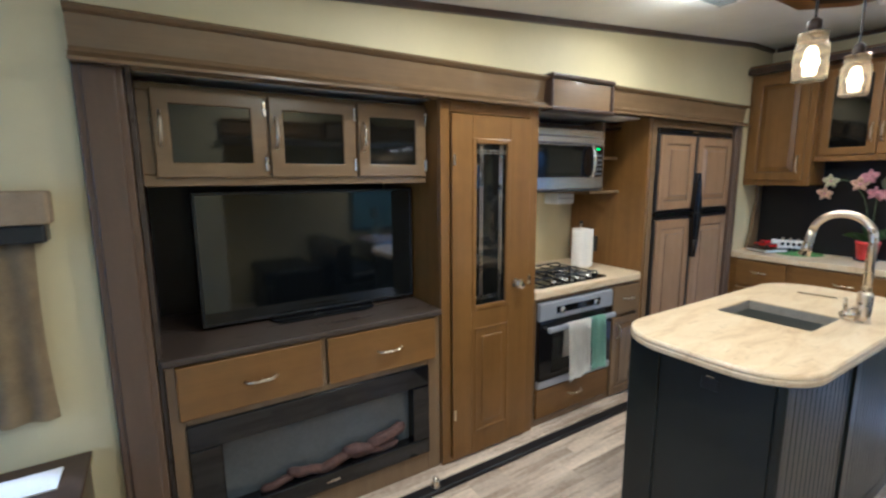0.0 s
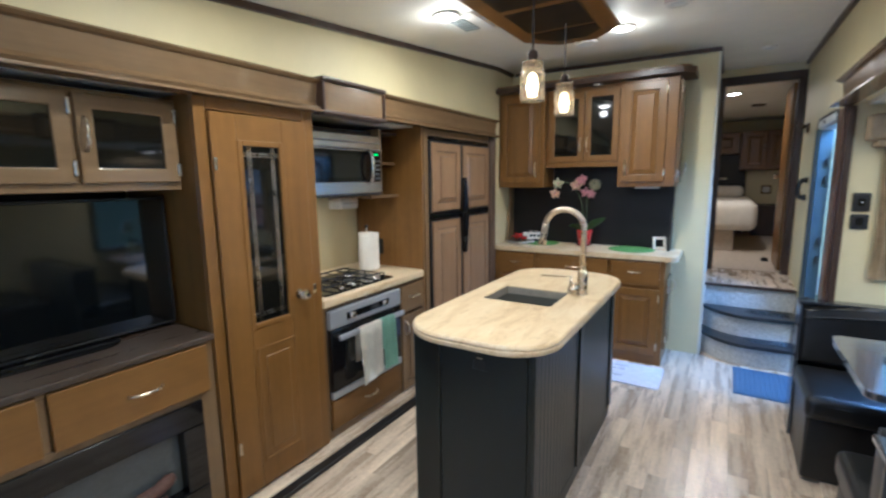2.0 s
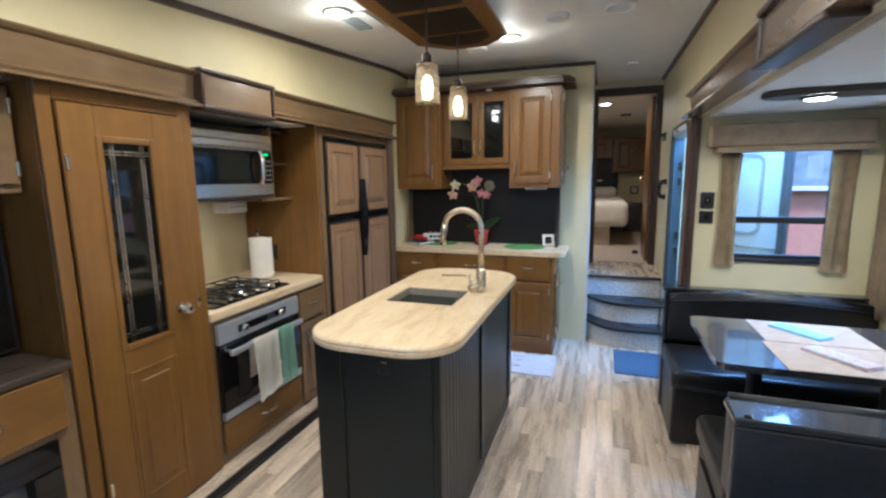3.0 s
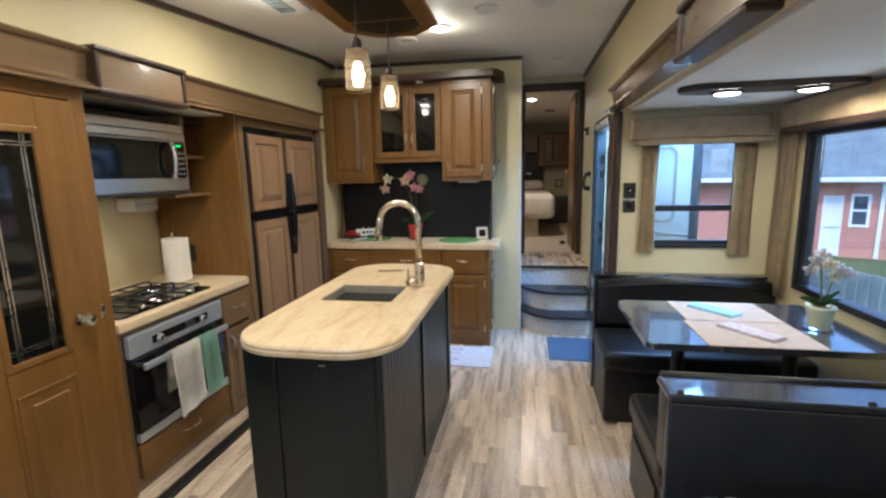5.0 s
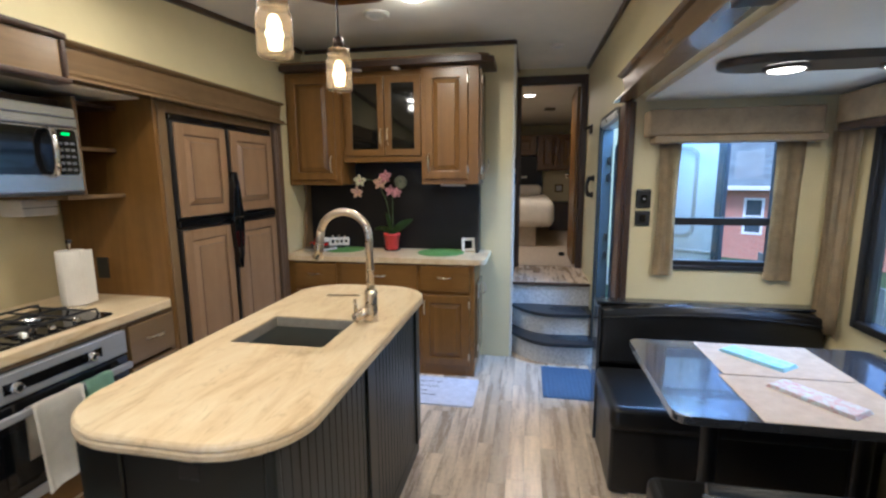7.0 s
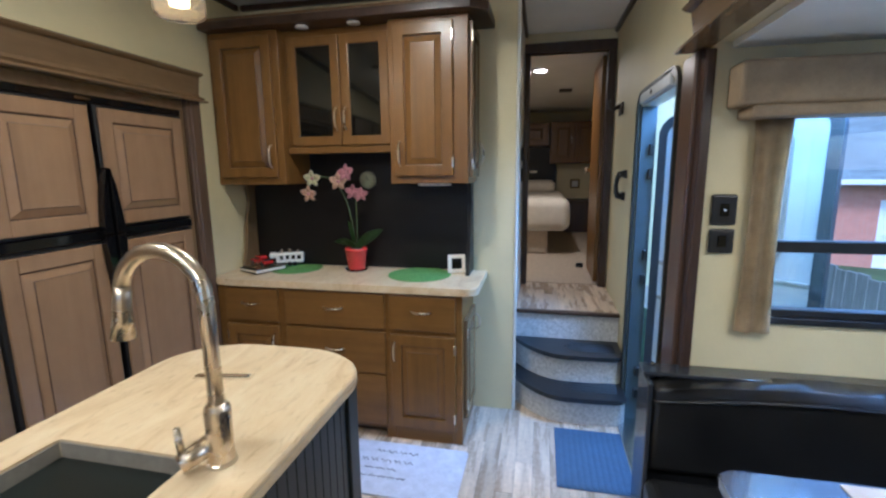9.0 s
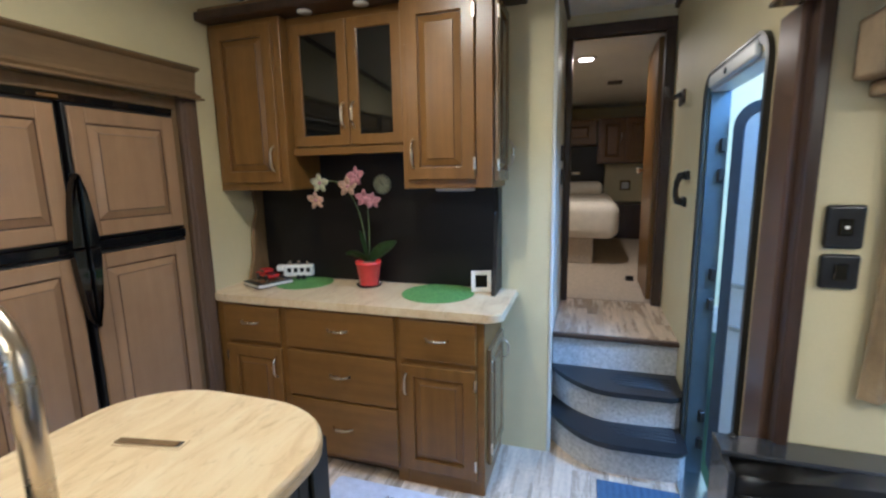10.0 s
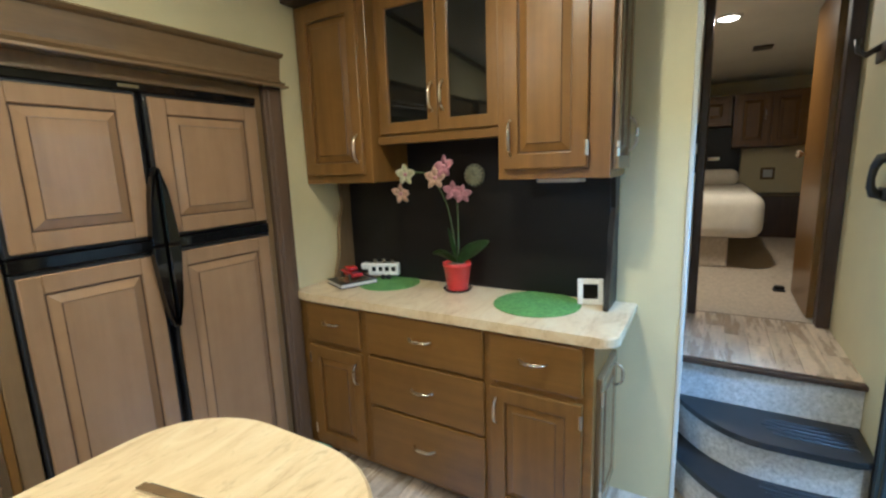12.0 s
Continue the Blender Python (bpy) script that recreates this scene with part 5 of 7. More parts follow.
# ---- island ----
def island():
    t = thing("kitchen_island", (2.55, 0.66, 0), "charcoal painted kitchen island with beadboard sides", "island")
    x0, x1, y0, y1 = 1.865, 3.235, 0.385, 0.935
    part("body", bx(x0 + 0.012, x1 - 0.012, y0 + 0.014, y1 - 0.012, 0.06, 0.873, 0), CHARCOAL, t)
    part("plinth", bx(x0 + 0.004, x1 - 0.004, y0 + 0.004, y1 - 0.004, 0.0, 0.075, 0.004), CHARCOAL, t)
    # near end: wide flat panel with a stile
    part("end_panel", bx(x0, x0 + 0.012, y0 + 0.03, y1 - 0.13, 0.076, 0.873, 0.003), CHARCOAL, t)
    part("stile", bx(x0 - 0.006, x0 + 0.012, y1 - 0.128, y1, 0.076, 0.873, 0.004), CHARCOAL, t)
    part("corner_post", bx(x0 - 0.004, x0 + 0.03, y0, y0 + 0.03, 0.076, 0.873, 0.008, 2), CHARCOAL, t)
    part("far_panel", bx(x1 - 0.012, x1, y0, y1, 0.076, 0.873, 0.003), CHARCOAL, t)
    part("left_panel", bx(x0 + 0.012, x1 - 0.012, y1 - 0.012, y1, 0.076, 0.873, 0.003), CHARCOAL, t)
    # beadboard on the aisle side, between stiles
    for a, b in ((x0 + 0.03, 2.46), (2.53, 3.165)):
        n = round((b - a) / 0.042)
        w = (b - a) / n
        for k in range(n):
            part("bead_board", bx(a + w * k + 0.0003, a + w * (k + 1) - 0.0003, y0 + 0.003, y0 + 0.015, 0.076, 0.873, 0.0025, 1), CHARCOAL, t)
    for a, b in ((2.46, 2.53), (3.165, x1)):
        part("stile", bx(a, b, y0 - 0.006, y0 + 0.015, 0.076, 0.873, 0.004), CHARCOAL, t)
    part("latch", bx(x0 - 0.006, x0 + 0.001, 0.60, 0.63, 0.815, 0.822, 0.002), CHROME, t, "small bright latch")
    part("latch_slot", bx(x0 - 0.003, x0 + 0.001, 0.585, 0.645, 0.77, 0.812, 0.002), BLACKPL, t, "black recess")
    # top with a sink cut-out
    w = thing("island_worktop", (2.54, 0.66, 0.874), "marbled cream worktop with rounded ends and a sink cut-out", "worktop")
    X0, X1, Y0, Y1 = 1.785, 3.285, 0.325, 0.985
    hx0, hx1, hy0, hy1 = 2.372, 2.682, 0.505, 0.862
    bm = bmesh.new()
    outer = []
    for cx, cy, a0, rx, ry in ((X1 - 0.20, Y1 - 0.24, 0, 0.20, 0.24), (X0 + 0.20, Y1 - 0.22, 90, 0.20, 0.22), (X0 + 0.20, Y0 + 0.22, 180, 0.20, 0.22), (X1 - 0.20, Y0 + 0.24, 270, 0.20, 0.24)):
        for k in range(10):
            a = radians(a0 + 90 * k / 9)
            outer.append((cx + rx * math.cos(a), cy + ry * math.sin(a)))
    inner = round_rect(hx0, hx1, hy0, hy1, 0.012, 9)
    def ring(pts, z):
        return [bm.verts.new((x, y, z)) for x, y in pts]
    def scaled(pts, d):
        cx, cy = (X0 + X1) / 2, (Y0 + Y1) / 2
        return [(cx + (x - cx) * (1 - d / 0.75), cy + (y - cy) * (1 - d / 0.33)) for x, y in pts]
    zt, zb = 0.917, 0.874
    prof = [(0.006, zb), (0.001, zb + 0.006), (0.0, zb + 0.018), (0.003, zb + 0.024), (0.0, zb + 0.030), (0.002, zt - 0.006), (0.008, zt)]
    loops = [ring(scaled(outer, d), z) for d, z in prof]
    ti, bi = ring(inner, zt), ring(inner, zb)
    n = len(outer)
    for a, b in zip(loops, loops[1:]):
        for k in range(n):
            bm.faces.new((a[k], a[(k + 1) % n], b[(k + 1) % n], b[k]))
    for k in range(n):
        bm.faces.new((loops[-1][k], loops[-1][(k + 1) % n], ti[(k + 1) % n], ti[k]))
        bm.faces.new((loops[0][k], loops[0][(k + 1) % n], bi[(k + 1) % n], bi[k]))
        bm.faces.new((ti[k], ti[(k + 1) % n], bi[(k + 1) % n], bi[k]))
    part("slab", bm, COUNTER, w)
    s = thing("sink", (2.53, 0.68, 0.70), "satin steel undermount sink with a grey tray in the bowl", "sink")
    bw = bmesh.new()
    bx(hx0 - 0.012, hx0 - 0.002, hy0 - 0.012, hy1 + 0.012, 0.70, 0.8735, 0, 1, bw)
    bx(hx1 + 0.002, hx1 + 0.012, hy0 - 0.012, hy1 + 0.012, 0.70, 0.8735, 0, 1, bw)
    bx(hx0 - 0.002, hx1 + 0.002, hy0 - 0.012, hy0 - 0.002, 0.70, 0.8735, 0, 1, bw)
    bx(hx0 - 0.002, hx1 + 0.002, hy1 + 0.002, hy1 + 0.012, 0.70, 0.8735, 0, 1, bw)
    bx(hx0 - 0.012, hx1 + 0.012, hy0 - 0.012, hy1 + 0.012, 0.690, 0.70, 0, 1, bw)
    part("bowl", bw, STEELDARK, s)
    lin = bmesh.new()
    for a, b, c, e in ((hx0 + 0.0006, hx0 + 0.003, hy0 + 0.0006, hy1 - 0.0006), (hx1 - 0.003, hx1 - 0.0006, hy0 + 0.0006, hy1 - 0.0006), (hx0 + 0.003, hx1 - 0.003, hy0 + 0.0006, hy0 + 0.003), (hx0 + 0.003, hx1 - 0.003, hy1 - 0.003, hy1 - 0.0006)):
        bx(a, b, c, e, 0.700, 0.911, 0, 1, lin)
    part("rim_wall", lin, STEELDARK, s, "satin steel wall of the bowl")
    part("drain", lathe([(0.045, 0), (0.045, 0.003), (0.03, 0.001)], (2.52, 0.70, 0.7005), 20), STEEL, s, "steel drain", True)
    part("soap_ledge", bx(hx0 + 0.004, hx1 - 0.07, hy0 + 0.0, hy0 + 0.155, 0.795, 0.812, 0.005, 2), TAUPEPL, s, "grey ribbed tray in the bowl")
    # faucet
    f = thing("kitchen_faucet", (2.684, 0.44, 0.917), "brushed nickel gooseneck faucet with pull-down spray", "faucet")
    bxx, by = 2.684, 0.440
    part("base", lathe([(0.030, 0), (0.030, 0.004), (0.026, 0.008), (0.026, 0.12), (0.022, 0.128), (0.016, 0.13)], (bxx, by, 0.917), 24), NICKEL, f, smooth=False)
    pts = [(bxx, by, 1.04), (bxx, by, 1.26)]
    c, r = by + 0.105, 0.105
    for k in range(1, 13):
        a = radians(180 - 168 * k / 12)
        pts.append((bxx + 0.012 * k / 12, c + r * math.cos(a), 1.26 + 0.098 * math.sin(a)))
    part("neck", tube(pts, 0.0155, 14), NICKEL, f, smooth=True)
    e = Vector(pts[-1])
    part("spray_head", tube([e, e + Vector((0.002, 0.006, -0.03)), e + Vector((0.004, 0.014, -0.075)), e + Vector((0.006, 0.022, -0.115))], 0.017, 14, radii=[0.016, 0.017, 0.019, 0.024]), NICKEL, f, "flared spray head", True)
    lv = tube([(bxx - 0.004, by + 0.01, 0.965), (bxx - 0.045, by + 0.035, 0.950), (bxx - 0.062, by + 0.046, 0.944)], 0.021, 14)
    part("valve", lv, NICKEL, f, smooth=True)
    part("lever", tube([(bxx - 0.055, by + 0.042, 0.955), (bxx - 0.058, by + 0.046, 1.02)], 0.007, 10, radii=[0.008, 0.0065]), NICKEL, f, smooth=True)
    # flush outlet cover left ajar
    o = thing("countertop_outlet_cover", (3.02, 0.71, 0.917), "flush brown strip cover set in the island worktop", "outlet")
    M = Matrix.Translation((3.03, 0.705, 0.9172)) @ pose(0, 0, 0, 0, 0, 100)
    part("frame", bx(-0.085, 0.085, -0.018, 0.018, 0.0, 0.003, 0.001, M=M), COUNTER, o)
    part("slot", bx(-0.078, 0.070, -0.011, 0.009, 0.0031, 0.0036, 0, M=M), BLACKPL, o, "dark slot")
    part("lid", bx(-0.070, 0.080, -0.006, 0.014, 0.004, 0.0075, 0.001, M=M @ pose(0, 0, 0, 6, 0, 0)), TAUPE, o, "brown lid")


TAUPEPL = mat("grey_plastic_tray", (0.20, 0.19, 0.165), 0.5, vary=0.1)
STEELDARK = mat("satin_steel_sink", (0.36, 0.33, 0.28), 0.36, 0.25, vary=0.1, scale=(20, 20, 20))
island()


# ---- ceiling fittings ----
def ceiling_things():
    p = thing("pendant_plaque", (2.6, 0.69, 2.36), "octagonal stained wood ceiling plaque with dark insets", "ceiling plaque")
    x0, x1, y0, y1 = 1.95, 3.315, 0.40, 0.970
    c = 0.17
    def octo(g):
        return [(x0 + g, y0 + c), (x0 + c, y0 + g), (x1 - c, y0 + g), (x1 - g, y0 + c), (x1 - g, y1 - c), (x1 - c, y1 - g), (x0 + c, y1 - g), (x0 + g, y1 - c)]
    zp = 2.352
    part("board", prism(octo(0.0), zp, zp + 0.022, 0.006, 2), WOODH, p)
    part("riser", prism(octo(0.06), zp + 0.023, 2.43, 0), DARKWOOD, p)
    for a, b in ((x0 + 0.12, x0 + 0.62), (x0 + 0.68, x0 + 1.02), (x0 + 1.06, x1 - 0.10)):
        k = 0.10 if b > 3.1 else 0.0
        o = [(a, y0 + 0.10), (b - k, y0 + 0.10), (b, y0 + 0.10 + k), (b, y1 - 0.10 - k), (b - k, y1 - 0.10), (a, y1 - 0.10)]
        if k == 0:
            o = [(a, y0 + 0.10), (b, y0 + 0.10), (b, y1 - 0.10), (a, y1 - 0.10)]
        part("inset", prism(o, zp - 0.004, zp - 0.0005, 0), ESPRESSO, p, "dark inset panel")
    for jx, jy in JARS:
        t = thing("jar_pendant", (jx, jy, 1.855), "glass jar pendant lamp with a glowing bulb", "pendant lamp", group="jar pendants over the island")
        part("cord", tube([(jx, jy, 2.08), (jx, jy, zp)], 0.0045, 8), BLACKPL, t, "dark stem")
        part("socket", lathe([(0.014, 0), (0.022, 0.006), (0.022, 0.035), (0.008, 0.048)], (jx, jy, 2.04), 16), DARKWOOD, t, "dark socket", True)
        z = 1.862
        part("jar", lathe([(0.046, 0.0), (0.053, 0.005), (0.055, 0.014), (0.055, 0.118), (0.052, 0.130), (0.046, 0.137), (0.046, 0.142), (0.046, 0.164), (0.043, 0.166), (0.043, 0.142), (0.043, 0.136), (0.049, 0.128), (0.0525, 0.117), (0.0525, 0.014), (0.049, 0.008), (0.042, 0.005)], (jx, jy, z), 28), JARGLASS, t, "clear glass jar", True)
        for zz in (0.147, 0.156):
            part("screw_ring", lathe([(0.0462, 0), (0.0485, 0.002), (0.0462, 0.004)], (jx, jy, z + zz), 28), JARGLASS, t, smooth=True)
        part("lid", lathe([(0.047, 0), (0.047, 0.007), (0.02, 0.011)], (jx, jy, z + 0.1665), 24), NICKEL, t, "metal lid", True)
        part("bail_wire", tube([(jx - 0.048, jy - 0.02, z + 0.138), (jx - 0.054, jy - 0.01, z + 0.152), (jx - 0.049, jy, z + 0.172), (jx - 0.02, jy, z + 0.181)], 0.0018, 6), BLACKPL, t, "wire bail")
        part("bulb", lathe([(0.010, 0), (0.020, 0.004), (0.022, 0.012), (0.022, 0.082), (0.017, 0.096), (0.010, 0.106)], (jx, jy, z + 0.020), 18), BULBGLOW, t, "glowing bulb", True)
    # housings for all four, the two added unseen lamps included
    for lx, ly in CEIL_LAMPS:
        z = zc(lx, ly)
        t = thing("ceiling_downlight", (lx, ly, z), "round flush ceiling light, switched on", "ceiling light", group="ceiling downlights")
        part("ring", lathe([(0.062, 0.008), (0.074, 0.004), (0.078, -0.004), (0.062, -0.012)], (lx, ly, z - 0.004), 28, cap=False), WHITEC, t, smooth=True)
        part("lens", lathe([(0.061, 0.0), (0.061, -0.006), (0.03, -0.010), (0.001, -0.011)], (lx, ly, z - 0.005), 28), LEDGLOW, t, "glowing lens", True)
    for lx, ly, r, nm, lab in ((3.26, 0.13, 0.07, "smoke_detector", "round white smoke detector on the ceiling"), (3.24, -0.22, 0.09, "ceiling_speaker", "round white speaker grille on the ceiling"), (3.84, 0.77, 0.08, "ceiling_speaker", "round white speaker grille on the ceiling"), (4.85, -0.37, 0.05, "smoke_detector", "round white detector on the hall ceiling")):
        z = zc(lx, ly)
        t = thing(nm, (lx, ly, z), lab, "ceiling fitting")
        part("ring", lathe([(r, 0.006), (r, -0.006), (r * 0.85, -0.016), (r * 0.8, -0.012)], (lx, ly, z - 0.004), 26), WHITEC, t, smooth=True)
        part("grille", lathe([(r * 0.78, -0.008), (r * 0.5, -0.013), (0.001, -0.014)], (lx, ly, z - 0.004), 22), ALU, t, smooth=True)
    vx, vy = 2.76, 1.17
    z = zc(vx, vy)
    t = thing("air_vent", (vx, vy, z), "white ceiling vent with a grey louvre", "vent")
    part("plate", prism(round_rect(vx - 0.15, vx + 0.15, vy - 0.12, vy + 0.12, 0.03), z - 0.018, z + 0.01, 0.006), WHITEC, t)
    for k in range(5):
        part("louvre", bx(vx - 0.10 + 0.04 * k, vx - 0.07 + 0.04 * k, vy - 0.045, vy + 0.045, z - 0.024, z - 0.0185, 0.001), FENCE, t, "grey louvre")
    # dinette lamp
    t = thing("dinette_ceiling_lamp", (2.80, -1.2, 1.88), "long dark ceiling lamp with two lit discs", "ceiling lamp")
    out = []
    n = 12
    for k in range(n):
        a = radians(-90 + 180 * k / (n - 1))
        out.append((2.80 + 0.085 * math.cos(a + math.pi / 2), -0.93 + 0.12 * math.sin(a + math.pi / 2)))
    for k in range(n):
        a = radians(90 + 180 * k / (n - 1))
        out.append((2.80 + 0.085 * math.cos(a + math.pi / 2), -1.47 + 0.12 * math.sin(a + math.pi / 2)))
    part("base", prism(out, 1.852, 1.879, 0.008, 2), DARKBRONZE, t)
    for yy in (-1.02, -1.37):
        d = part("rim", lathe([(0.068, 0.0), (0.068, -0.010), (0.056, -0.014), (0.056, -0.004)], (2.79, yy, 1.8515), 28, cap=False), DARKBRONZE, t, smooth=True)
        part("lens", lathe([(0.055, -0.004), (0.05, -0.014), (0.001, -0.018)], (2.79, yy, 1.8515), 28), LEDGLOW, d, "glowing lens", True)


DARKBRONZE = mat("dark_bronze", (0.05, 0.038, 0.028), 0.35, vary=0.2, scale=(8, 8, 8))
ceiling_things()


# ---- dinette ----
RX = pose(0, 0, 0, 0, 0, 180)


def cushion(x0, x1, y0, y1, z0, z1, r):
    return bx(x0, x1, y0, y1, z0, z1, r, 4)


def dinette():
    fr = thing("dinette_fascia", (2.3, -0.69, 1.885), "brown stained moulded fascia over the dinette slide-out", "fascia", kind="structure")
    fascia_run(fr, -3.70, -2.20, 0.662, 1.885, 2.035, RX)
    fascia_run(fr, -1.69, -0.80, 0.662, 1.885, 2.035, RX)
    b = part("cover_block", bx(1.69, 2.20, -0.71, -0.640, 1.880, 2.045, 0.008, 2), TAUPEH, fr, "raised cover block with dark edges")
    for zz in (1.866, 2.030):
        part("rim", bx(1.675, 2.215, -0.71, -0.618, zz, zz + 0.024, 0.009, 3), DARKWOOD, b, "dark edge")
    for xx in (1.68, 2.195):
        part("rim", bx(xx - 0.003, xx + 0.018, -0.71, -0.626, 1.8901, 2.0299, 0.007, 2), DARKWOOD, b, "dark edge")
    part("upright", bx(3.655, 3.80, -0.71, -0.674, 0.0, 1.884, 0.008, 2, bm=bx(3.80, 3.83, -0.71, -0.690, 0.0, 1.884, 0.006, 2)), BROWNTRIM, fr, "dark brown stained upright")
    part("inner_upright", bx(3.605, 3.655, -0.722, -0.690, 0.022, 1.879, 0.006, 2), DARKWOOD, fr, "dark walnut return")
    # table
    t = thing("dinette_table", (2.76, -1.11, 0.022), "dark laminate dinette table on two posts", "table")
    part("tabletop", prism(round_rect(2.415, 3.105, -1.600, -0.638, 0.035), 0.727, 0.757, 0.006, 2), TABLETOP, t)
    for yy in (-0.86, -1.36):
        lg = part("post", lathe([(0.030, 0.03), (0.030, 0.68), (0.05, 0.70), (0.05, 0.726)], (2.72, yy, 0.0), 18), BLACKPL, t, smooth=False)
        part("foot", lathe([(0.11, 0), (0.11, 0.008), (0.05, 0.03)], (2.72, yy, 0.0222), 22), BLACKPL, lg, smooth=False)
        part("bracket", bx(2.50, 2.94, yy - 0.02, yy + 0.02, 0.705, 0.7265, 0.003), STEEL, lg, "steel bracket")
    # placemats and napkins
    for x0, x1 in ((2.760, 3.095), (2.412, 2.752)):
        p = thing("table_placemat", ((x0 + x1) / 2, -1.12, 0.757), "beige linen placemat on the dinette table", "placemat", group="dinette placemats")
        part("cloth", bx(x0, x1, -1.345, -0.885 - 0.02 * (x0 > 2.6), 0.7575, 0.7605, 0.001), LINEN, p)
    for (ax, ay), (cx, cy), m, lab in (((3.03, -1.015), (2.83, -1.165), NAPBLUE, "folded pale blue patterned napkin"), ((2.70, -1.045), (2.49, -1.195), NAPRED, "folded blue and white napkin with red dots")):
        L = math.hypot(cx - ax, cy - ay)
        M = Matrix.Translation(((ax + cx) / 2, (ay + cy) / 2, 0.7607)) @ pose(0, 0, 0, 0, 0, math.degrees(math.atan2(cy - ay, cx - ax)))
        n = thing("napkin", ((ax + cx) / 2, (ay + cy) / 2, 0.7607), lab + " on a placemat", "napkin", group="napkins")
        for k in range(3):
            part("fold", bx(-L / 2 + 0.004 * k, L / 2 - 0.003 * k, -0.050 + 0.002 * k, 0.050 - 0.003 * k, 0.0045 * k, 0.0045 * k + 0.004, 0.0018, 2, M=M), m, n)
    orchid(2.70, -1.45, 0.7575, PALEGREEN, "pale green ceramic pot", "white orchid in a pale green pot on the dinette table",
           stems=[([(0.01, 0.0, 0.18), (0.01, 0.01, 0.27), (-0.01, 0.03, 0.335), (-0.03, 0.06, 0.35)],
                   [((-0.05, 0.065, 0.33), WHITEP, 0.034, (-1, 0.4, 0)), ((-0.02, 0.03, 0.35), WHITEP, 0.036, (-1, 0.3, 0.2)), ((-0.05, 0.015, 0.315), CREAMP, 0.034, (-1, 0.2, -0.1)), ((-0.03, 0.075, 0.285), WHITEP, 0.03, (-1, 0.5, 0))]),
                  ([(0.0, -0.02, 0.17), (0.0, -0.04, 0.25), (-0.01, -0.06, 0.29)],
                   [((-0.03, -0.045, 0.285), WHITEP, 0.034, (-1, 0.2, 0)), ((-0.03, -0.075, 0.27), WHITEP, 0.032, (-1, 0.1, 0)), ((-0.03, -0.02, 0.255), CREAMP, 0.03, (-1, 0.1, 0))])],
           leaves=[((-0.1, 1, 0.9), 0.13, 0.020, 0.3), ((0.3, -1, 1.2), 0.14, 0.020, 0.25), ((-0.7, -0.5, 1.0), 0.12, 0.02, 0.3), ((-0.4, -0.3, 1.8), 0.09, 0.018, 0.2)], rim=0.057, height=0.112)
    # benches
    b = thing("dinette_bench", (3.3, -1.1, 0.022), "black leatherette dinette bench with a capped back", "bench", group="dinette benches")
    part("base", bx(3.035, 3.60, -1.655, -0.572, 0.024, 0.352, 0.012, 2), LEATHER, b)
    part("seat", cushion(2.985, 3.47, -1.655, -0.558, 0.354, 0.470, 0.035), LEATHER, b)
    prof = []
    for k in range(17):
        s = k / 16
        prof.append((-1.655 + (1.655 - 0.578) * s, 0.782 + 0.034 * math.sin(math.pi * s)))
    out = [(-1.655, 0.475), *prof, (-0.578, 0.475)][::-1]
    bm = prism(out, 3.475, 3.565, 0.024, 3, M=Matrix(((0, 0, 1, 0), (1, 0, 0, 0), (0, 1, 0, 0), (0, 0, 0, 1))))
    bk = part("backrest", bm, LEATHER, b, smooth=True)
    part("back_board", bx(3.566, 3.610, -1.655, -0.575, 0.36, 0.790, 0.003), CAPVINYL, bk, "smooth dark back board")
    part("back_cap", bx(3.535, 3.627, -1.655, -0.556, 0.7985, 0.812, 0.004, 2), CAPVINYL, bk, "smooth dark cap board")
    part("end_board", bx(3.470, 3.627, -0.574, -0.558, 0.03, 0.798, 0.004, 2), CAPVINYL, bk, "smooth dark end board")
    part("bolt_cap", lathe([(0.011, 0), (0.011, 0.003), (0.006, 0.008)], (3.612, -0.60, 0.812), 12), BLACKPL, bk, "black bolt cap", True)
    rib = [(3.468, y, z - 0.045) for y, z in prof]
    part("piping", tube(rib, 0.006, 8), LEATHER, bk, "stitched piping", True)
    n = thing("dinette_bench", (2.1, -1.1, 0.022), "black leatherette dinette bench seen from behind, with capped back", "bench", group="dinette benches")
    part("base", bx(1.88, 2.50, -1.655, -0.61, 0.024, 0.352, 0.012, 2), LEATHER, n)
    part("seat", cushion(2.01, 2.545, -1.655, -0.598, 0.354, 0.470, 0.035), LEATHER, n)
    bk = part("backrest", bx(1.872, 2.02, -1.655, -0.580, 0.475, 0.788, 0.018, 3), LEATHER, n, smooth=True)
    part("back_cap", bx(1.852, 1.995, -1.655, -0.566, 0.770, 0.797, 0.006, 2), CAPVINYL, bk, "smooth dark cap board")
    part("back_board", bx(1.850, 1.8715, -1.655, -0.566, 0.06, 0.7695, 0.005, 2), CAPVINYL, bk, "smooth dark back board")
    part("top_roll", tube([(2.008, -1.65, 0.792), (2.008, -0.585, 0.792)], 0.018, 12), LEATHER, bk, "padded roll", True)
    for yy in (-0.605, -1.135):
        part("bolt_cap", lathe([(0.011, 0), (0.011, 0.003), (0.006, 0.008)], (1.872, yy, 0.797), 12), BLACKPL, bk, "black bolt cap", True)
    part("access_panel", bx(2.06, 2.44, -0.6095, -0.600, 0.07, 0.31, 0.004), LEATHER, n)
    # theatre seat beside the dinette, only its arm and cushion come into view
    r = thing("recliner", (1.4, -1.1, 0.0), "black leather recliner with a chrome-ringed cup holder", "recliner")
    part("base", bx(1.16, 1.70, -1.60, -0.72, 0.0, 0.40, 0.03, 3), LEATHER, r)
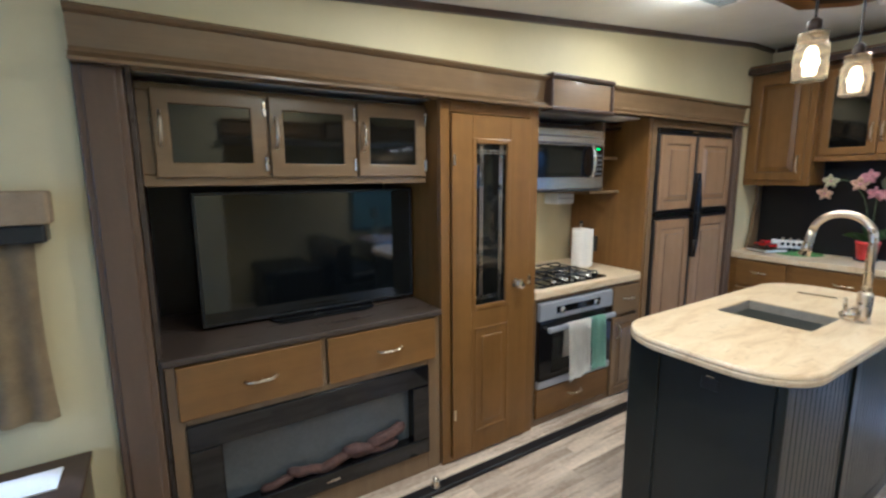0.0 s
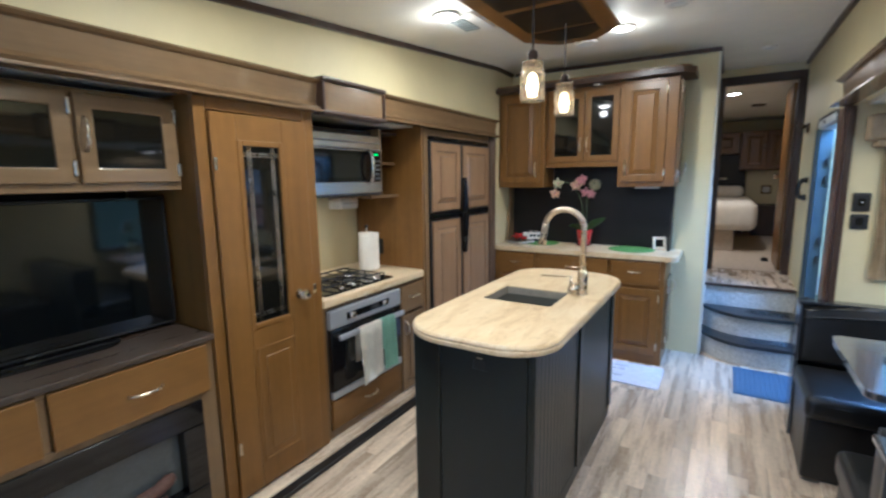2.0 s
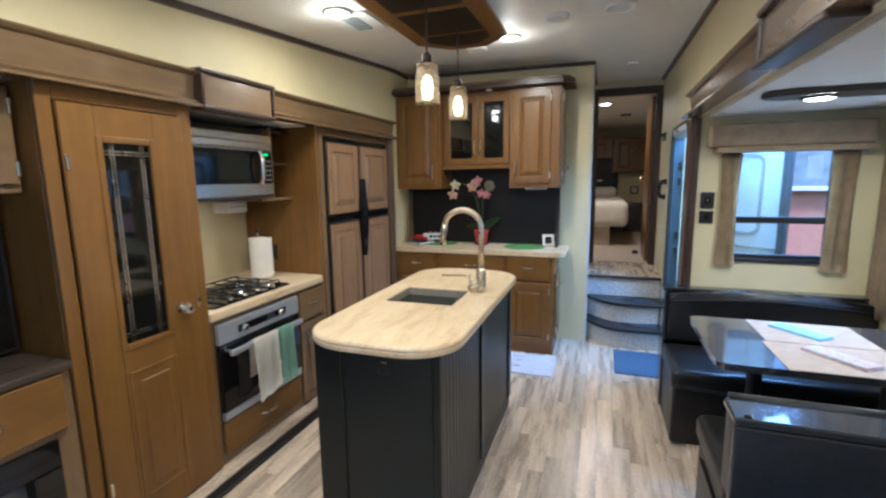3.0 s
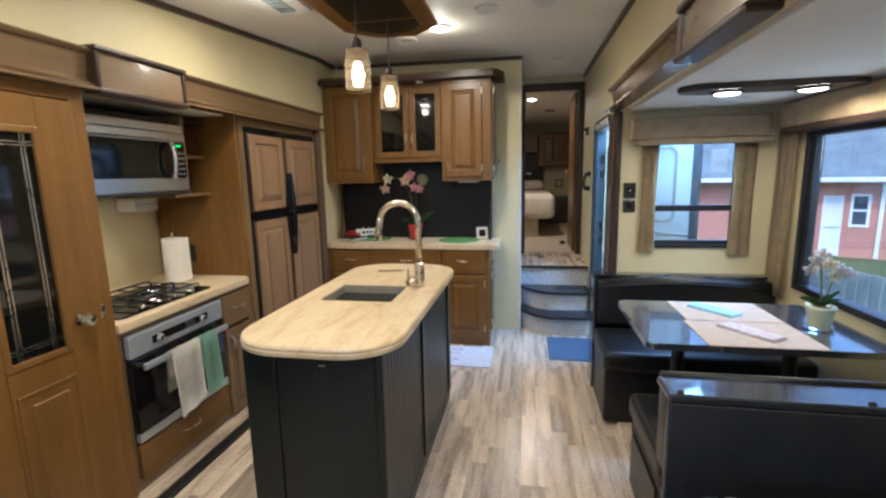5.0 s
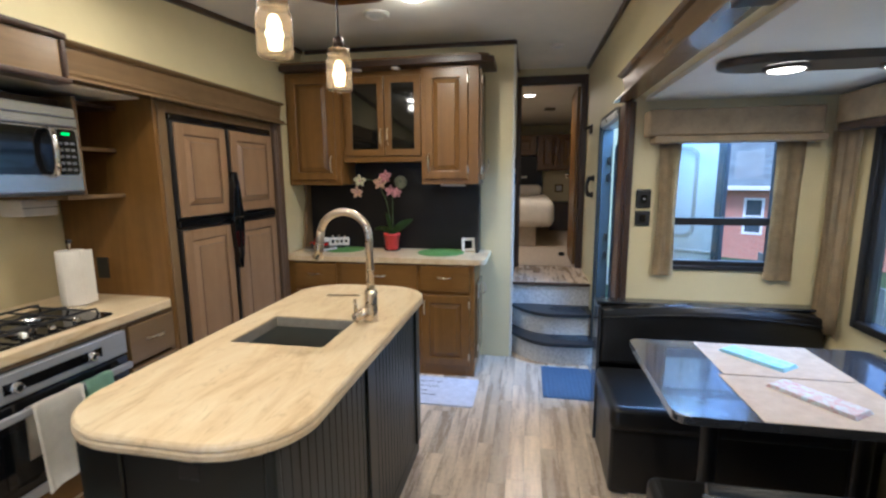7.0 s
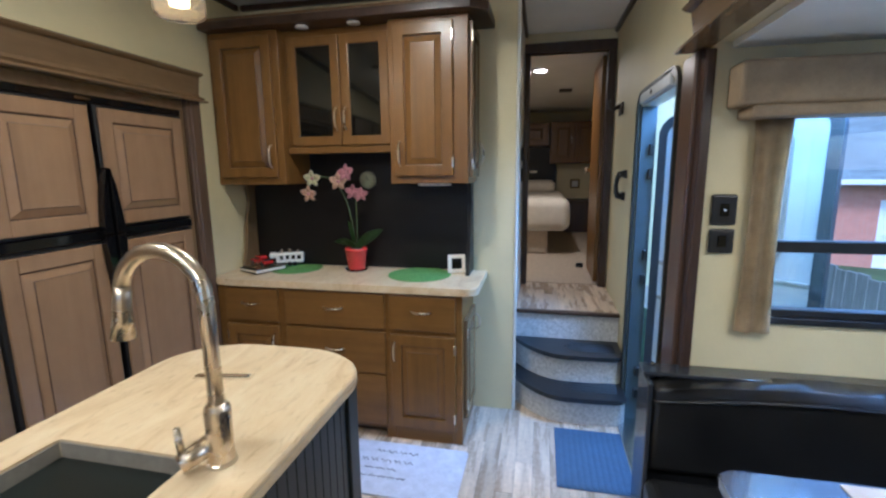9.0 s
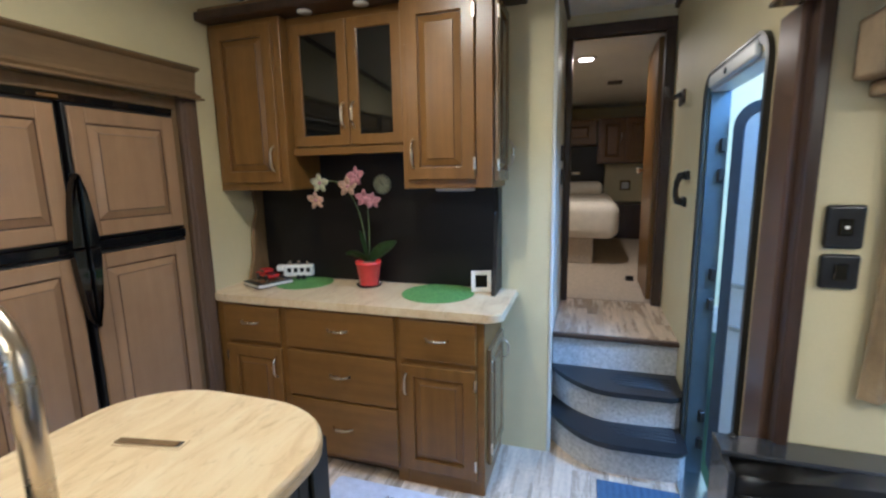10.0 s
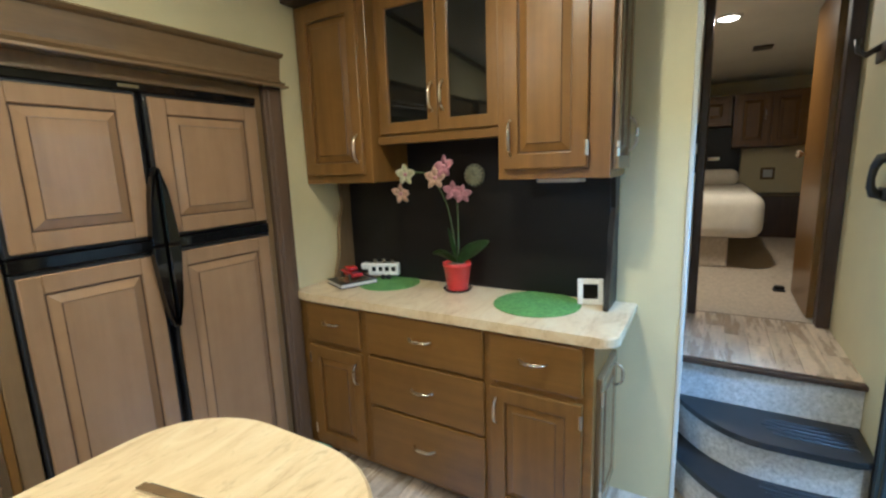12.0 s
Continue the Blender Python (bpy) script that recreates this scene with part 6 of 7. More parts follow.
    part("seat", cushion(1.14, 1.74, -1.60, -0.78, 0.40, 0.56, 0.05), LEATHER, r)
    ar = part("arm", cushion(1.20, 1.70, -0.775, -0.60, 0.02, 0.585, 0.04), LEATHER, r)
    part("cup_ring", lathe([(0.050, 0), (0.054, 0.006), (0.044, 0.007), (0.040, 0.001)], (1.625, -0.69, 0.584), 24, cap=False), CHROME, ar, "chrome cup holder ring", True)


NAPBLUE = mat("pale_blue_napkin", (0.15, 0.40, 0.54), 0.9, vary=0.25, scale=(50, 50, 50), tint=(0.38, 0.47, 0.50), bump=0.3)
NAPRED = mat("dotted_napkin", (0.40, 0.50, 0.53), 0.9, vary=0.1, scale=(60, 60, 60), tint=(0.45, 0.20, 0.18), bump=0.3)
CAPVINYL = mat("smooth_black_vinyl", (0.030, 0.033, 0.040), 0.24, vary=0.15, scale=(4, 4, 4), coat=0.5)
dinette()


# ---- windows, curtains ----
def curtain(name, x0, x1, z0, z1, at, M, waves, depth, label, tie=0.0):
    bm = bmesh.new()
    n = waves * 8
    grid = []
    for i in range(n + 1):
        s = i / n
        col = []
        for j in range(9):
            q = j / 8
            x = x0 + (x1 - x0) * s
            pinch = 1 - tie * math.sin(math.pi * q)
            x = (x0 + x1) / 2 + (x - (x0 + x1) / 2) * pinch
            y = at + depth * math.sin(2 * math.pi * waves * s + 0.6 * q) * (0.6 + 0.4 * q)
            col.append(bm.verts.new((x, y, z1 + (z0 - z1) * q)))
        grid.append(col)
    for a, b in zip(grid, grid[1:]):
        for j in range(8):
            bm.faces.new((a[j], a[j + 1], b[j + 1], b[j]))
    bmesh.ops.solidify(bm, geom=bm.faces[:], thickness=0.004)
    bm.transform(M)
    return solo(name, bm, CLOTH, label, "curtain", group="window curtains", smooth=True, base=M @ Vector(((x0 + x1) / 2, at, z0)))


def ring_frame(x0, x1, z0, z1, w, y0, y1, M, r=0.004):
    bm = bmesh.new()
    for a, b, c, d in ((x0, x0 + w, z0, z1), (x1 - w, x1, z0, z1), (x0 + w, x1 - w, z0, z0 + w), (x0 + w, x1 - w, z1 - w, z1)):
        bx(a, b, y0, y1, c, d, r, 2, bm, M=M)
    return bm


def windows():
    w = thing("window_1", (3.63, -1.18, 0.985), "black-framed sliding window at the end of the dinette", "window", kind="structure")
    part("window_frame", ring_frame(0.915, 1.45, 0.985, 1.70, 0.024, 3.612, 3.69, FX), BLACKPL, w)
    part("sash_bar", bx(3.625, 3.665, -1.425, -0.94, 1.228, 1.268, 0.004), BLACKPL, w)
    for z0, z1 in ((1.01, 1.227), (1.269, 1.675)):
        p = part("pane", bx(3.650, 3.654, -1.425, -0.94, z0, z1, 0), GLASS, w)
        p.visible_shadow = False
    part("bottom_rail", bx(3.622, 3.668, -1.425, -0.94, 1.009, 1.035, 0.003), BLACKPL, w)
    w = thing("window_2", (2.2, -1.66, 0.745), "wide black-framed window beside the dinette table", "window", kind="structure")
    part("window_frame", ring_frame(2.42, 3.32, 0.80, 1.70, 0.035, -1.715, -1.640, I4), BLACKPL, w)
    part("inner_stile", bx(3.25, 3.284, -1.70, -1.655, 0.836, 1.664, 0.004, 2), BLACKPL, w)
    p = part("pane", bx(2.455, 3.249, -1.690, -1.686, 0.835, 1.665, 0), GLASS, w)
    p.visible_shadow = False
    w = thing("window_3", (-0.8, 1.70, 0.80), "black-framed window in the rear side wall", "window", kind="structure")
    part("window_frame", ring_frame(-1.35, -0.22, 0.80, 1.40, 0.03, 1.69, 1.765, I4), BLACKPL, w)
    p = part("pane", bx(-1.32, -0.25, 1.730, 1.734, 0.83, 1.37, 0), GLASS, w)
    p.visible_shadow = False
    # added out of view, only to let the cool rear fill in
    w = thing("window_4_added", (XB, 0.45, 0.9), "added black-framed window in the rear wall, unseen, for cool daylight", "window", kind="structure")
    part("window_frame", ring_frame(-1.2, 0.3, 0.90, 1.65, 0.03, XB - 0.062, XB + 0.012, FX), BLACKPL, w)
    p = part("pane", bx(XB - 0.03, XB - 0.026, -0.27, 1.17, 0.93, 1.62, 0), GLASS, w)
    p.visible_shadow = False
    v = thing("window_valance", (3.58, -1.16, 1.67), "brown padded valance box over the end window", "valance", group="window valances")
    part("box", bx(3.515, 3.628, -1.56, -0.765, 1.690, 1.822, 0.012, 3), VALANCE, v)
    part("border", bx(3.505, 3.6285, -1.575, -0.80, 1.655, 1.6895, 0.008, 2), VALANCE, v, "darker lower border")
    v = thing("window_valance", (2.3, -1.60, 1.70), "taupe padded valance over the wide window", "valance", group="window valances")
    part("box", bx(2.25, 3.50, -1.658, -1.585, 1.725, 1.862, 0.012, 3), CLOTH, v)
    part("border", bx(2.25, 3.46, -1.658, -1.570, 1.690, 1.7245, 0.008, 2), DARKWOOD, v, "dark lower border")
    v = thing("window_valance", (-0.8, 1.66, 1.385), "grey-brown valance box over the rear window", "valance", group="window valances")
    part("box", bx(-1.6, -0.005, 1.61, 1.698, 1.390, 1.490, 0.010, 3), VALANCE, v)
    part("border", bx(-1.6, -0.02, 1.62, 1.698, 1.335, 1.3895, 0.008, 2), BLACKPL, v, "dark blind cassette")
    curtain("curtain", 0.845, 0.955, 0.955, 1.66, 3.598, FX, 2, 0.010, "taupe gathered curtain beside the end window", 0.18)
    curtain("curtain", 1.395, 1.53, 0.945, 1.66, 3.598, FX, 2, 0.011, "taupe gathered curtain beside the end window", 0.12)
    curtain("curtain", 3.35, 3.56, 0.72, 1.70, -1.618, I4, 3, 0.011, "taupe curtain gathered in the dinette corner", 0.1)
    curtain("curtain", -0.235, -0.055, 0.765, 1.345, 1.655, I4, 2, 0.012, "grey-brown curtain beside the rear window", 0.1)


windows()


# ---- entry door ----
STAND = Matrix(((1, 0, 0, 0), (0, 0, 1, 0), (0, 1, 0, 0), (0, 0, 0, 1)))
def arch_ring(x0, x1, z0, z1, r, w, y0, y1):
    """A rounded frame, open at the foot, in x and z."""
    def line(g):
        pts = [(x0 + g, z0)]
        rr = max(r - g, 0.01)
        for k in range(9):
            a = radians(180 - 90 * k / 8)
            pts.append((x0 + g + rr + rr * math.cos(a), z1 - g - rr + rr * math.sin(a)))
        for k in range(9):
            a = radians(90 - 90 * k / 8)
            pts.append((x1 - g - rr + rr * math.cos(a), z1 - g - rr + rr * math.sin(a)))
        pts.append((x1 - g, z0))
        return pts
    bm = bmesh.new()
    o, i = line(0), line(w)
    V = [[bm.verts.new((x, y, z)) for x, z in p] for p, y in ((o, y0), (i, y0), (i, y1), (o, y1))]
    n = len(o)
    for a in range(4):
        A, B = V[a], V[(a + 1) % 4]
        for k in range(n - 1):
            bm.faces.new((A[k], A[k + 1], B[k + 1], B[k]))
    for k in (0, n - 1):
        bm.faces.new([V[a][k] for a in range(4)])
    return bm


def entry_door():
    f = thing("door_entry_frame", (4.3, -0.73, 0.0), "blue-grey metal entry door frame with rounded top", "door frame", kind="structure")
    part("casing", arch_ring(3.925, 4.705, 0.0, 1.905, 0.10, 0.030, -0.709, -0.696), JAMBBLUE, f, "blue-grey casing")
    part("top_cover", bx(4.03, 4.62, -0.709, -0.690, 1.842, 1.893, 0.012, 3), ALU, f, "cream top cover with a screw cap")
    part("casing_edge", arch_ring(3.917, 4.713, 0.0, 1.912, 0.107, 0.010, -0.709, -0.692), BLACKPL, f, "dark edge seal")
    part("jamb", bx(4.655, 4.679, -0.79, -0.711, 0.0, 1.84, 0.003), JAMBBLUE, f, "blue-grey far jamb")
    part("jamb", bx(3.951, 3.975, -0.79, -0.711, 0.0, 1.84, 0.003), DARKWOOD, f, "dark near jamb")
    part("head", bx(3.976, 4.654, -0.79, -0.711, 1.835, 1.859, 0.003), ALU, f)
    part("threshold", bx(3.93, 4.69, -0.80, -0.665, -0.01, 0.016, 0.005), STEEL, f, "steel threshold")
    for zz in (0.16, 0.30, 0.86, 1.0, 1.45, 1.58):
        part("latch_keeper", bx(4.63, 4.656, -0.782, -0.758, zz, zz + 0.055, 0.003), BLACKPL, f, "black latch keeper")
    part("screw_cap", lathe([(0.012, 0), (0.012, 0.004), (0.006, 0.006)], (4.36, -0.690, 1.868), 12, M=pose(0, 0, 0, -90, 0, 0)), BLACKPL, f, "dark screw cap")
    # open outward: the leaf stands away from the far jamb
    ang = math.degrees(math.atan2(-0.73, -0.68))
    M = Matrix.Translation((4.655, -0.80, 0.0)) @ pose(0, 0, 0, 0, 0, ang)
    d = thing("entry_door", (4.655, -0.80, 0.02), "open pale blue-grey entry door with a dark rounded window frame", "door")
    part("leaf", prism(round_rect(0.025, 0.785, 0.03, 1.775, 0.10), -0.020, 0.020, 0.004, M=M @ STAND), DOORPANEL, d)
    o = round_rect(0.02, 0.79, 0.025, 1.78, 0.105)
    i = round_rect(0.065, 0.745, 0.07, 1.735, 0.065)
    bm = bmesh.new()
    V = [[bm.verts.new((x, y, z)) for x, z in p] for p, y in ((o, -0.026), (i, -0.026), (i, 0.026), (o, 0.026))]
    n = len(o)
    for a in range(4):
        for k in range(n):
            bm.faces.new((V[a][k], V[a][(k + 1) % n], V[(a + 1) % 4][(k + 1) % n], V[(a + 1) % 4][k]))
    bm.transform(M)
    part("seal", bm, DOORRIM, d, "dark rounded edge seal")
    for zz in (0.79, 0.985):
        part("rail", bx(0.067, 0.743, -0.027, -0.019, zz, zz + 0.022, 0.003, M=M), FENCE, d, "grey cross rail")
    for side in (-1, 1):
        for zb, zt in ((1.08, 1.68),):
            o = round_rect(0.20, 0.63, zb, zt, 0.07)
            i = round_rect(0.222, 0.608, zb + 0.025, zt - 0.025, 0.055)
            bm = bmesh.new()
            y0, y1 = side * 0.0195, side * 0.028
            V = [[bm.verts.new((x, y, z)) for x, z in p] for p, y in ((o, y0), (i, y0), (i, y1), (o, y1))]
            n = len(o)
            for a in range(4):
                for k in range(n):
                    bm.faces.new((V[a][k], V[a][(k + 1) % n], V[(a + 1) % 4][(k + 1) % n], V[(a + 1) % 4][k]))
            bm.transform(M)
            part("panel_rim", bm, FENCE, d, "dark rounded rim")
    lk = part("latch", bx(0.66, 0.745, 0.02, 0.045, 0.88, 1.02, 0.008, 2, M=M), BLACKPL, d, "black latch case")
    part("paddle", bx(0.67, 0.73, 0.045, 0.058, 0.92, 0.97, 0.005, 2, M=M), BLACKPL, lk)


entry_door()


def wall_fittings():
    for z0, z1, lab in ((1.318, 1.420, "black wall thermostat switch with a small dial"), (1.222, 1.305, "black wall switch plate")):
        s = thing("wall_switch", (3.625, -0.785, z0), lab, "switch", group="dinette wall switches")
        part("plate", bx(3.612, 3.629, -0.825, -0.748, z0, z1, 0.010, 3), BLACKPL, s)
        part("button", bx(3.606, 3.6125, -0.80, -0.772, (z0 + z1) / 2 - 0.02, (z0 + z1) / 2 + 0.02, 0.004), BLACKGL, s)
        if z0 > 1.3:
            part("led", bx(3.6045, 3.6062, -0.79, -0.782, (z0 + z1) / 2 - 0.003, (z0 + z1) / 2 + 0.003, 0), WHITEC, s, "pale mark")
    # grab handle and hooks on the right wall
    h = thing("grab_handle", (5.05, -0.70, 1.38), "black grab handle beside the entry door", "handle")
    part("bar", tube([(5.00, -0.700, 1.478), (5.00, -0.668, 1.472), (5.01, -0.656, 1.44), (5.02, -0.653, 1.40), (5.03, -0.656, 1.365), (5.04, -0.668, 1.338), (5.04, -0.700, 1.332)], 0.014, 10, radii=[0.02, 0.02, 0.015, 0.013, 0.015, 0.02, 0.02]), BLACKPL, h, smooth=True)
    for zz in (1.475, 1.335):
        part("mount", bx(4.97 + 0.04 * (zz < 1.4), 5.05 + 0.04 * (zz < 1.4), -0.709, -0.690, zz - 0.026, zz + 0.026, 0.008, 2), BLACKPL, h)
    h = thing("coat_hook", (5.3, -0.70, 1.88), "dark coat hook on the hall wall", "hook")
    part("plate", bx(5.23, 5.37, -0.709, -0.694, 1.865, 1.945, 0.008, 2), DARKWOOD, h, "dark wooden backplate")
    part("hook", tube([(5.31, -0.70, 1.93), (5.31, -0.65, 1.90), (5.31, -0.625, 1.92), (5.31, -0.62, 1.97)], 0.013, 10), DARKBRONZE, h, smooth=True)
    for z0, z1 in ((1.42, 1.52), (1.57, 1.67)):
        s = thing("hall_switch", (5.6, -0.05, z0), "dark switch plate beside the bedroom door", "switch", group="hall switches")
        part("plate", bx(5.35, 5.43, -0.052, -0.0405, z0, z1, 0.004), BLACKPL, s)
    k = thing("latch_knob", (5.63, -0.09, 1.49), "small nickel door latch at the bedroom doorway", "latch")
    part("knob", tube([(5.68, -0.0855, 1.49), (5.655, -0.11, 1.49), (5.64, -0.15, 1.49)], 0.009, 8), NICKEL, k, smooth=True)
    c = thing("corner_cabinet", (-0.3, 1.5, 0.0), "dark brown low cabinet against the rear side wall", "cabinet")
    part("top", bx(-0.9, 0.005, 1.30, 1.697, 0.582, 0.606, 0.005, 2), DARKWOOD, c)
    part("body", bx(-0.89, -0.005, 1.32, 1.697, 0.0, 0.581, 0.003), DARKWOOD, c)
    p = thing("paper_stack", (-0.15, 1.5, 0.606), "white papers lying on the low cabinet", "papers")
    part("sheet", bx(-0.22, -0.06, 1.50, 1.62, 0.607, 0.614, 0.001, M=None), PAPER, p)


wall_fittings()


# ---- rugs ----
def rugs():
    r = thing("door_mat", (4.25, -0.49, 0.0), "blue ribbed door mat at the entry", "mat")
    part("base", bx(3.965, 4.485, -0.675, -0.300, 0.001, 0.008, 0.003), BLUEMAT, r)
    for k in range(12):
        part("rib", bx(3.975, 4.475, -0.668 + 0.0305 * k, -0.650 + 0.0305 * k, 0.008, 0.012, 0.003), BLUEMAT, r)
    w = thing("kitchen_mat", (3.93, 0.55, 0.0), "off-white mat with faded dark lettering", "mat")
    part("pad", prism(round_rect(3.735, 4.145, 0.155, 0.935, 0.02), 0.001, 0.010, 0.004, 2), WHITEMAT, w)
    rng = random.Random(8)
    for row, (xx, n, y0) in enumerate(((4.06, 4, 0.64), (3.985, 5, 0.70), (3.92, 3, 0.66), (3.86, 6, 0.74))):
        y = y0
        for k in range(n):
            ln = rng.uniform(0.035, 0.06)
            pts = [(xx + 0.012 * math.sin(1.7 * j + row) * (1 if row < 2 else 0.5), y - ln * j / 6, 0.0112) for j in range(7)]
            part("lettering", tube(pts, 0.0022, 5), INK, w, "dark script stroke")
            y -= ln + 0.012


rugs()


# ---- bedroom seen through the doorway ----
def bedroom():
    b = thing("bed", (8.0, 0.5, BZ), "made bed with ivory bedding on a pale box base", "bed")
    part("base", bx(7.05, 9.0, -0.27, 1.25, BZ + 0.006, 0.84, 0.01), BEIGECARPET, b)
    sp = bx(6.95, 9.1, -0.50, 1.35, 0.84, 1.20, 0.10, 5)
    part("duvet", sp, BEDDING, b, smooth=True)
    part("pillow", bx(8.55, 9.0, -0.38, 0.25, 1.19, 1.36, 0.08, 4), BEDDING, b, smooth=True)
    h = thing("bed_head_niche", (9.3, 0.2, 1.2), "dark espresso headboard panel", "headboard")
    part("panel", bx(9.20, 9.59, -0.40, 1.69, BZ + 0.01, 1.85, 0.004), ESPRESSO, h)
    w = thing("bedroom_overhead_cabinet", (9.3, 0.3, 1.86), "brown overhead cabinet above the bed", "cabinet", group="bedroom cabinets")
    part("body", bx(9.05, 9.59, -0.28, 1.69, 1.86, 2.20, 0.004), WOODY, w)
    for y0, y1 in ((-0.25, 0.32), (0.34, 0.92)):
        panel_door(w, -y1, -y0, 1.885, 2.175, 9.05, FX, WOODY, rail=0.06)
    t = thing("bedroom_tall_cabinet", (9.2, -0.6, 1.5), "brown tall wall cabinet beside the bed", "cabinet", group="bedroom cabinets")
    part("body", bx(9.0, 9.59, -0.98, -0.30, 1.60, 2.20, 0.004), WOOD, t)
    d = panel_door(t, 0.33, 0.64, 1.62, 2.18, 9.0, FX, WOOD, rail=0.06)
    panel_door(t, 0.66, 0.96, 1.62, 2.18, 9.0, FX, WOOD, rail=0.06)
    pull(d, 0.60, 1.95, 8.98, 0.1, True, FX)
    n = thing("nightstand", (9.2, -0.8, BZ), "dark wooden nightstand beside the bed", "nightstand")
    part("body", bx(8.9, 9.59, -1.1, -0.52, BZ + 0.01, 1.05, 0.006), DARKWOOD, n)
    p = thing("bedroom_panel_wall", (9.3, -0.7, 1.06), "cream panel with a small switch plate", "wall panel")
    part("panel", bx(9.3, 9.59, -1.1, -0.41, 1.06, 1.59, 0.004), WALL, p)
    part("plate", bx(9.285, 9.2995, -0.76, -0.62, 1.22, 1.36, 0.006), TAUPE, p, "dark rimmed plate")
    part("plate_face", bx(9.278, 9.2845, -0.735, -0.645, 1.245, 1.335, 0.004), WALLG, p, "pale face")
    z = 2.41
    c = thing("bedroom_ceiling_light", (6.4, -0.155, z), "round lit ceiling light in the bedroom", "ceiling light")
    part("ring", lathe([(0.085, 0), (0.085, -0.006), (0.07, -0.012)], (6.4, -0.155, z - 0.0005), 26), WHITEC, c, smooth=True)
    part("lens", lathe([(0.069, -0.006), (0.05, -0.016), (0.001, -0.018)], (6.4, -0.155, z - 0.001), 26), LEDGLOW, c, "glowing lens", True)
    s = thing("slipper", (6.4, -0.58, BZ), "small dark slipper on the bedroom carpet", "slipper")
    part("sole", bx(6.36, 6.45, -0.60, -0.53, BZ + 0.0065, BZ + 0.02, 0.006, 2), BLACKPL, s)
    part("upper", bx(6.37, 6.42, -0.595, -0.535, BZ + 0.0202, BZ + 0.045, 0.012, 3), BLACKPL, s, smooth=True)
    g = thing("return_air_grille", (7.6, -0.42, 2.41), "small dark ceiling grille in the bedroom", "vent")
    part("plate", bx(7.5, 7.65, -0.50, -0.36, 2.395, 2.4095, 0.003), DARKBRONZE, g)


bedroom()


# ---- outside ----
def outside():
    ground = bmesh.new()
    bmesh.ops.create_grid(ground, x_segments=2, y_segments=2, size=400)
    bmesh.ops.translate(ground, verts=ground.verts, vec=(0, 0, -1.22))
    solo("ground", ground, GRASS, "green lawn and verge round the trailer", "ground", kind="structure")
    D = Vector((0.8601, -0.5101, 0))
    U = Vector((-0.5101, -0.8601, 0))
    P = Vector((15.95, -9.29, 0))
    M = Matrix(((U.x, D.x, 0, P.x), (U.y, D.y, 0, P.y), (0, 0, 1, 0), (0, 0, 0, 1)))   # local x: along the face, y: away
    h = thing("brick_house", tuple(P), "red brick house with white windows and a grey shingle roof", "house")
    holes = [(-2.62, -2.06, -0.40, 0.78), (0.27, 0.72, -0.30, 0.68), (-0.36, 0.12, -1.2, 0.62), (2.4, 3.2, -0.4, 0.7), (-5.4, -4.6, -0.4, 0.75)]
    As = sorted({-9.0, 9.0, *[q for o in holes for q in o[:2]]})
    bm = bmesh.new()
    for a, b in zip(As, As[1:]):
        o = [o for o in holes if o[0] <= (a + b) / 2 <= o[1]]
        if o:
            if o[0][2] > -1.19:
                bx(a, b, 0, 0.2, -1.22, o[0][2], 0, 1, bm, M=M)
            bx(a, b, 0, 0.2, o[0][3], 1.05, 0, 1, bm, M=M)
        else:
            bx(a, b, 0, 0.2, -1.22, 1.05, 0, 1, bm, M=M)
    part("wall", bm, BRICKWALL, h, "red brick wall")
    bm = bmesh.new()
    v = [bm.verts.new(M @ Vector(p)) for p in ((-9.4, -0.45, 1.06), (9.4, -0.45, 1.06), (9.4, 4.5, 4.6), (-9.4, 4.5, 4.6), (-9.4, -0.45, 1.16), (9.4, -0.45, 1.16), (9.4, 4.5, 4.72), (-9.4, 4.5, 4.72))]
    for q in ((0, 1, 2, 3), (4, 5, 6, 7), (0, 1, 5, 4), (1, 2, 6, 5), (2, 3, 7, 6), (3, 0, 4, 7)):
        bm.faces.new([v[i] for i in q])
    part("roof", bm, ROOF, h, "grey shingle roof")
    part("gutter", bx(-9.4, 9.4, -0.58, -0.46, 1.03, 1.17, 0.02, 2, M=M), WHITEPAINT, h, "white gutter")
    part("downpipe", bx(0.90, 1.0, -0.1, -0.005, -1.2, 1.0, 0.02, 2, M=M), WHITEPAINT, h, "white downpipe")
    for a, b, z0, z1 in holes:
        w = part("window" if z0 > -1 else "door", ring_frame(a, b, z0, z1, 0.07, -0.03, 0.12, M), WHITEPAINT, h, "white frame")
        part("pane", bx(a + 0.07, b - 0.07, 0.06, 0.08, z0 + 0.07, z1 - 0.07, 0, M=M), DARKSKY if z0 > -1 else WHITEPAINT, w, "dark reflecting pane")
        part("rail", bx(a + 0.07, b - 0.07, 0.02, 0.06, (z0 + z1) / 2 - 0.03, (z0 + z1) / 2 + 0.03, 0, M=M), WHITEPAINT, w)
    f = thing("board_fence", (5.0, -3.2, -1.22), "weathered grey board fence outside the dinette window", "fence")
    A, B = Vector((7.5, -3.15)), Vector((1.5, -3.35))
    n = 40
    for k in range(n):
        p = A + (B - A) * (k / n)
        part("board", bx(p.x - 0.148, p.x, p.y - 0.012, p.y + 0.012, -1.2, 0.50 + 0.015 * math.sin(k * 2.1), 0.004), FENCE, f)
    part("rail", bx(1.4, 7.5, -3.30, -3.26, -0.5, -0.42, 0.005, M=None), FENCE, f)
    b = thing("shrub", (9.5, -4.6, -1.22), "pale green shrub by the lawn", "shrub")
    rng = random.Random(12)
    part("stem", tube([(9.5, -4.6, -1.22), (9.52, -4.6, -0.8)], 0.03, 6), SPINDLE, b)
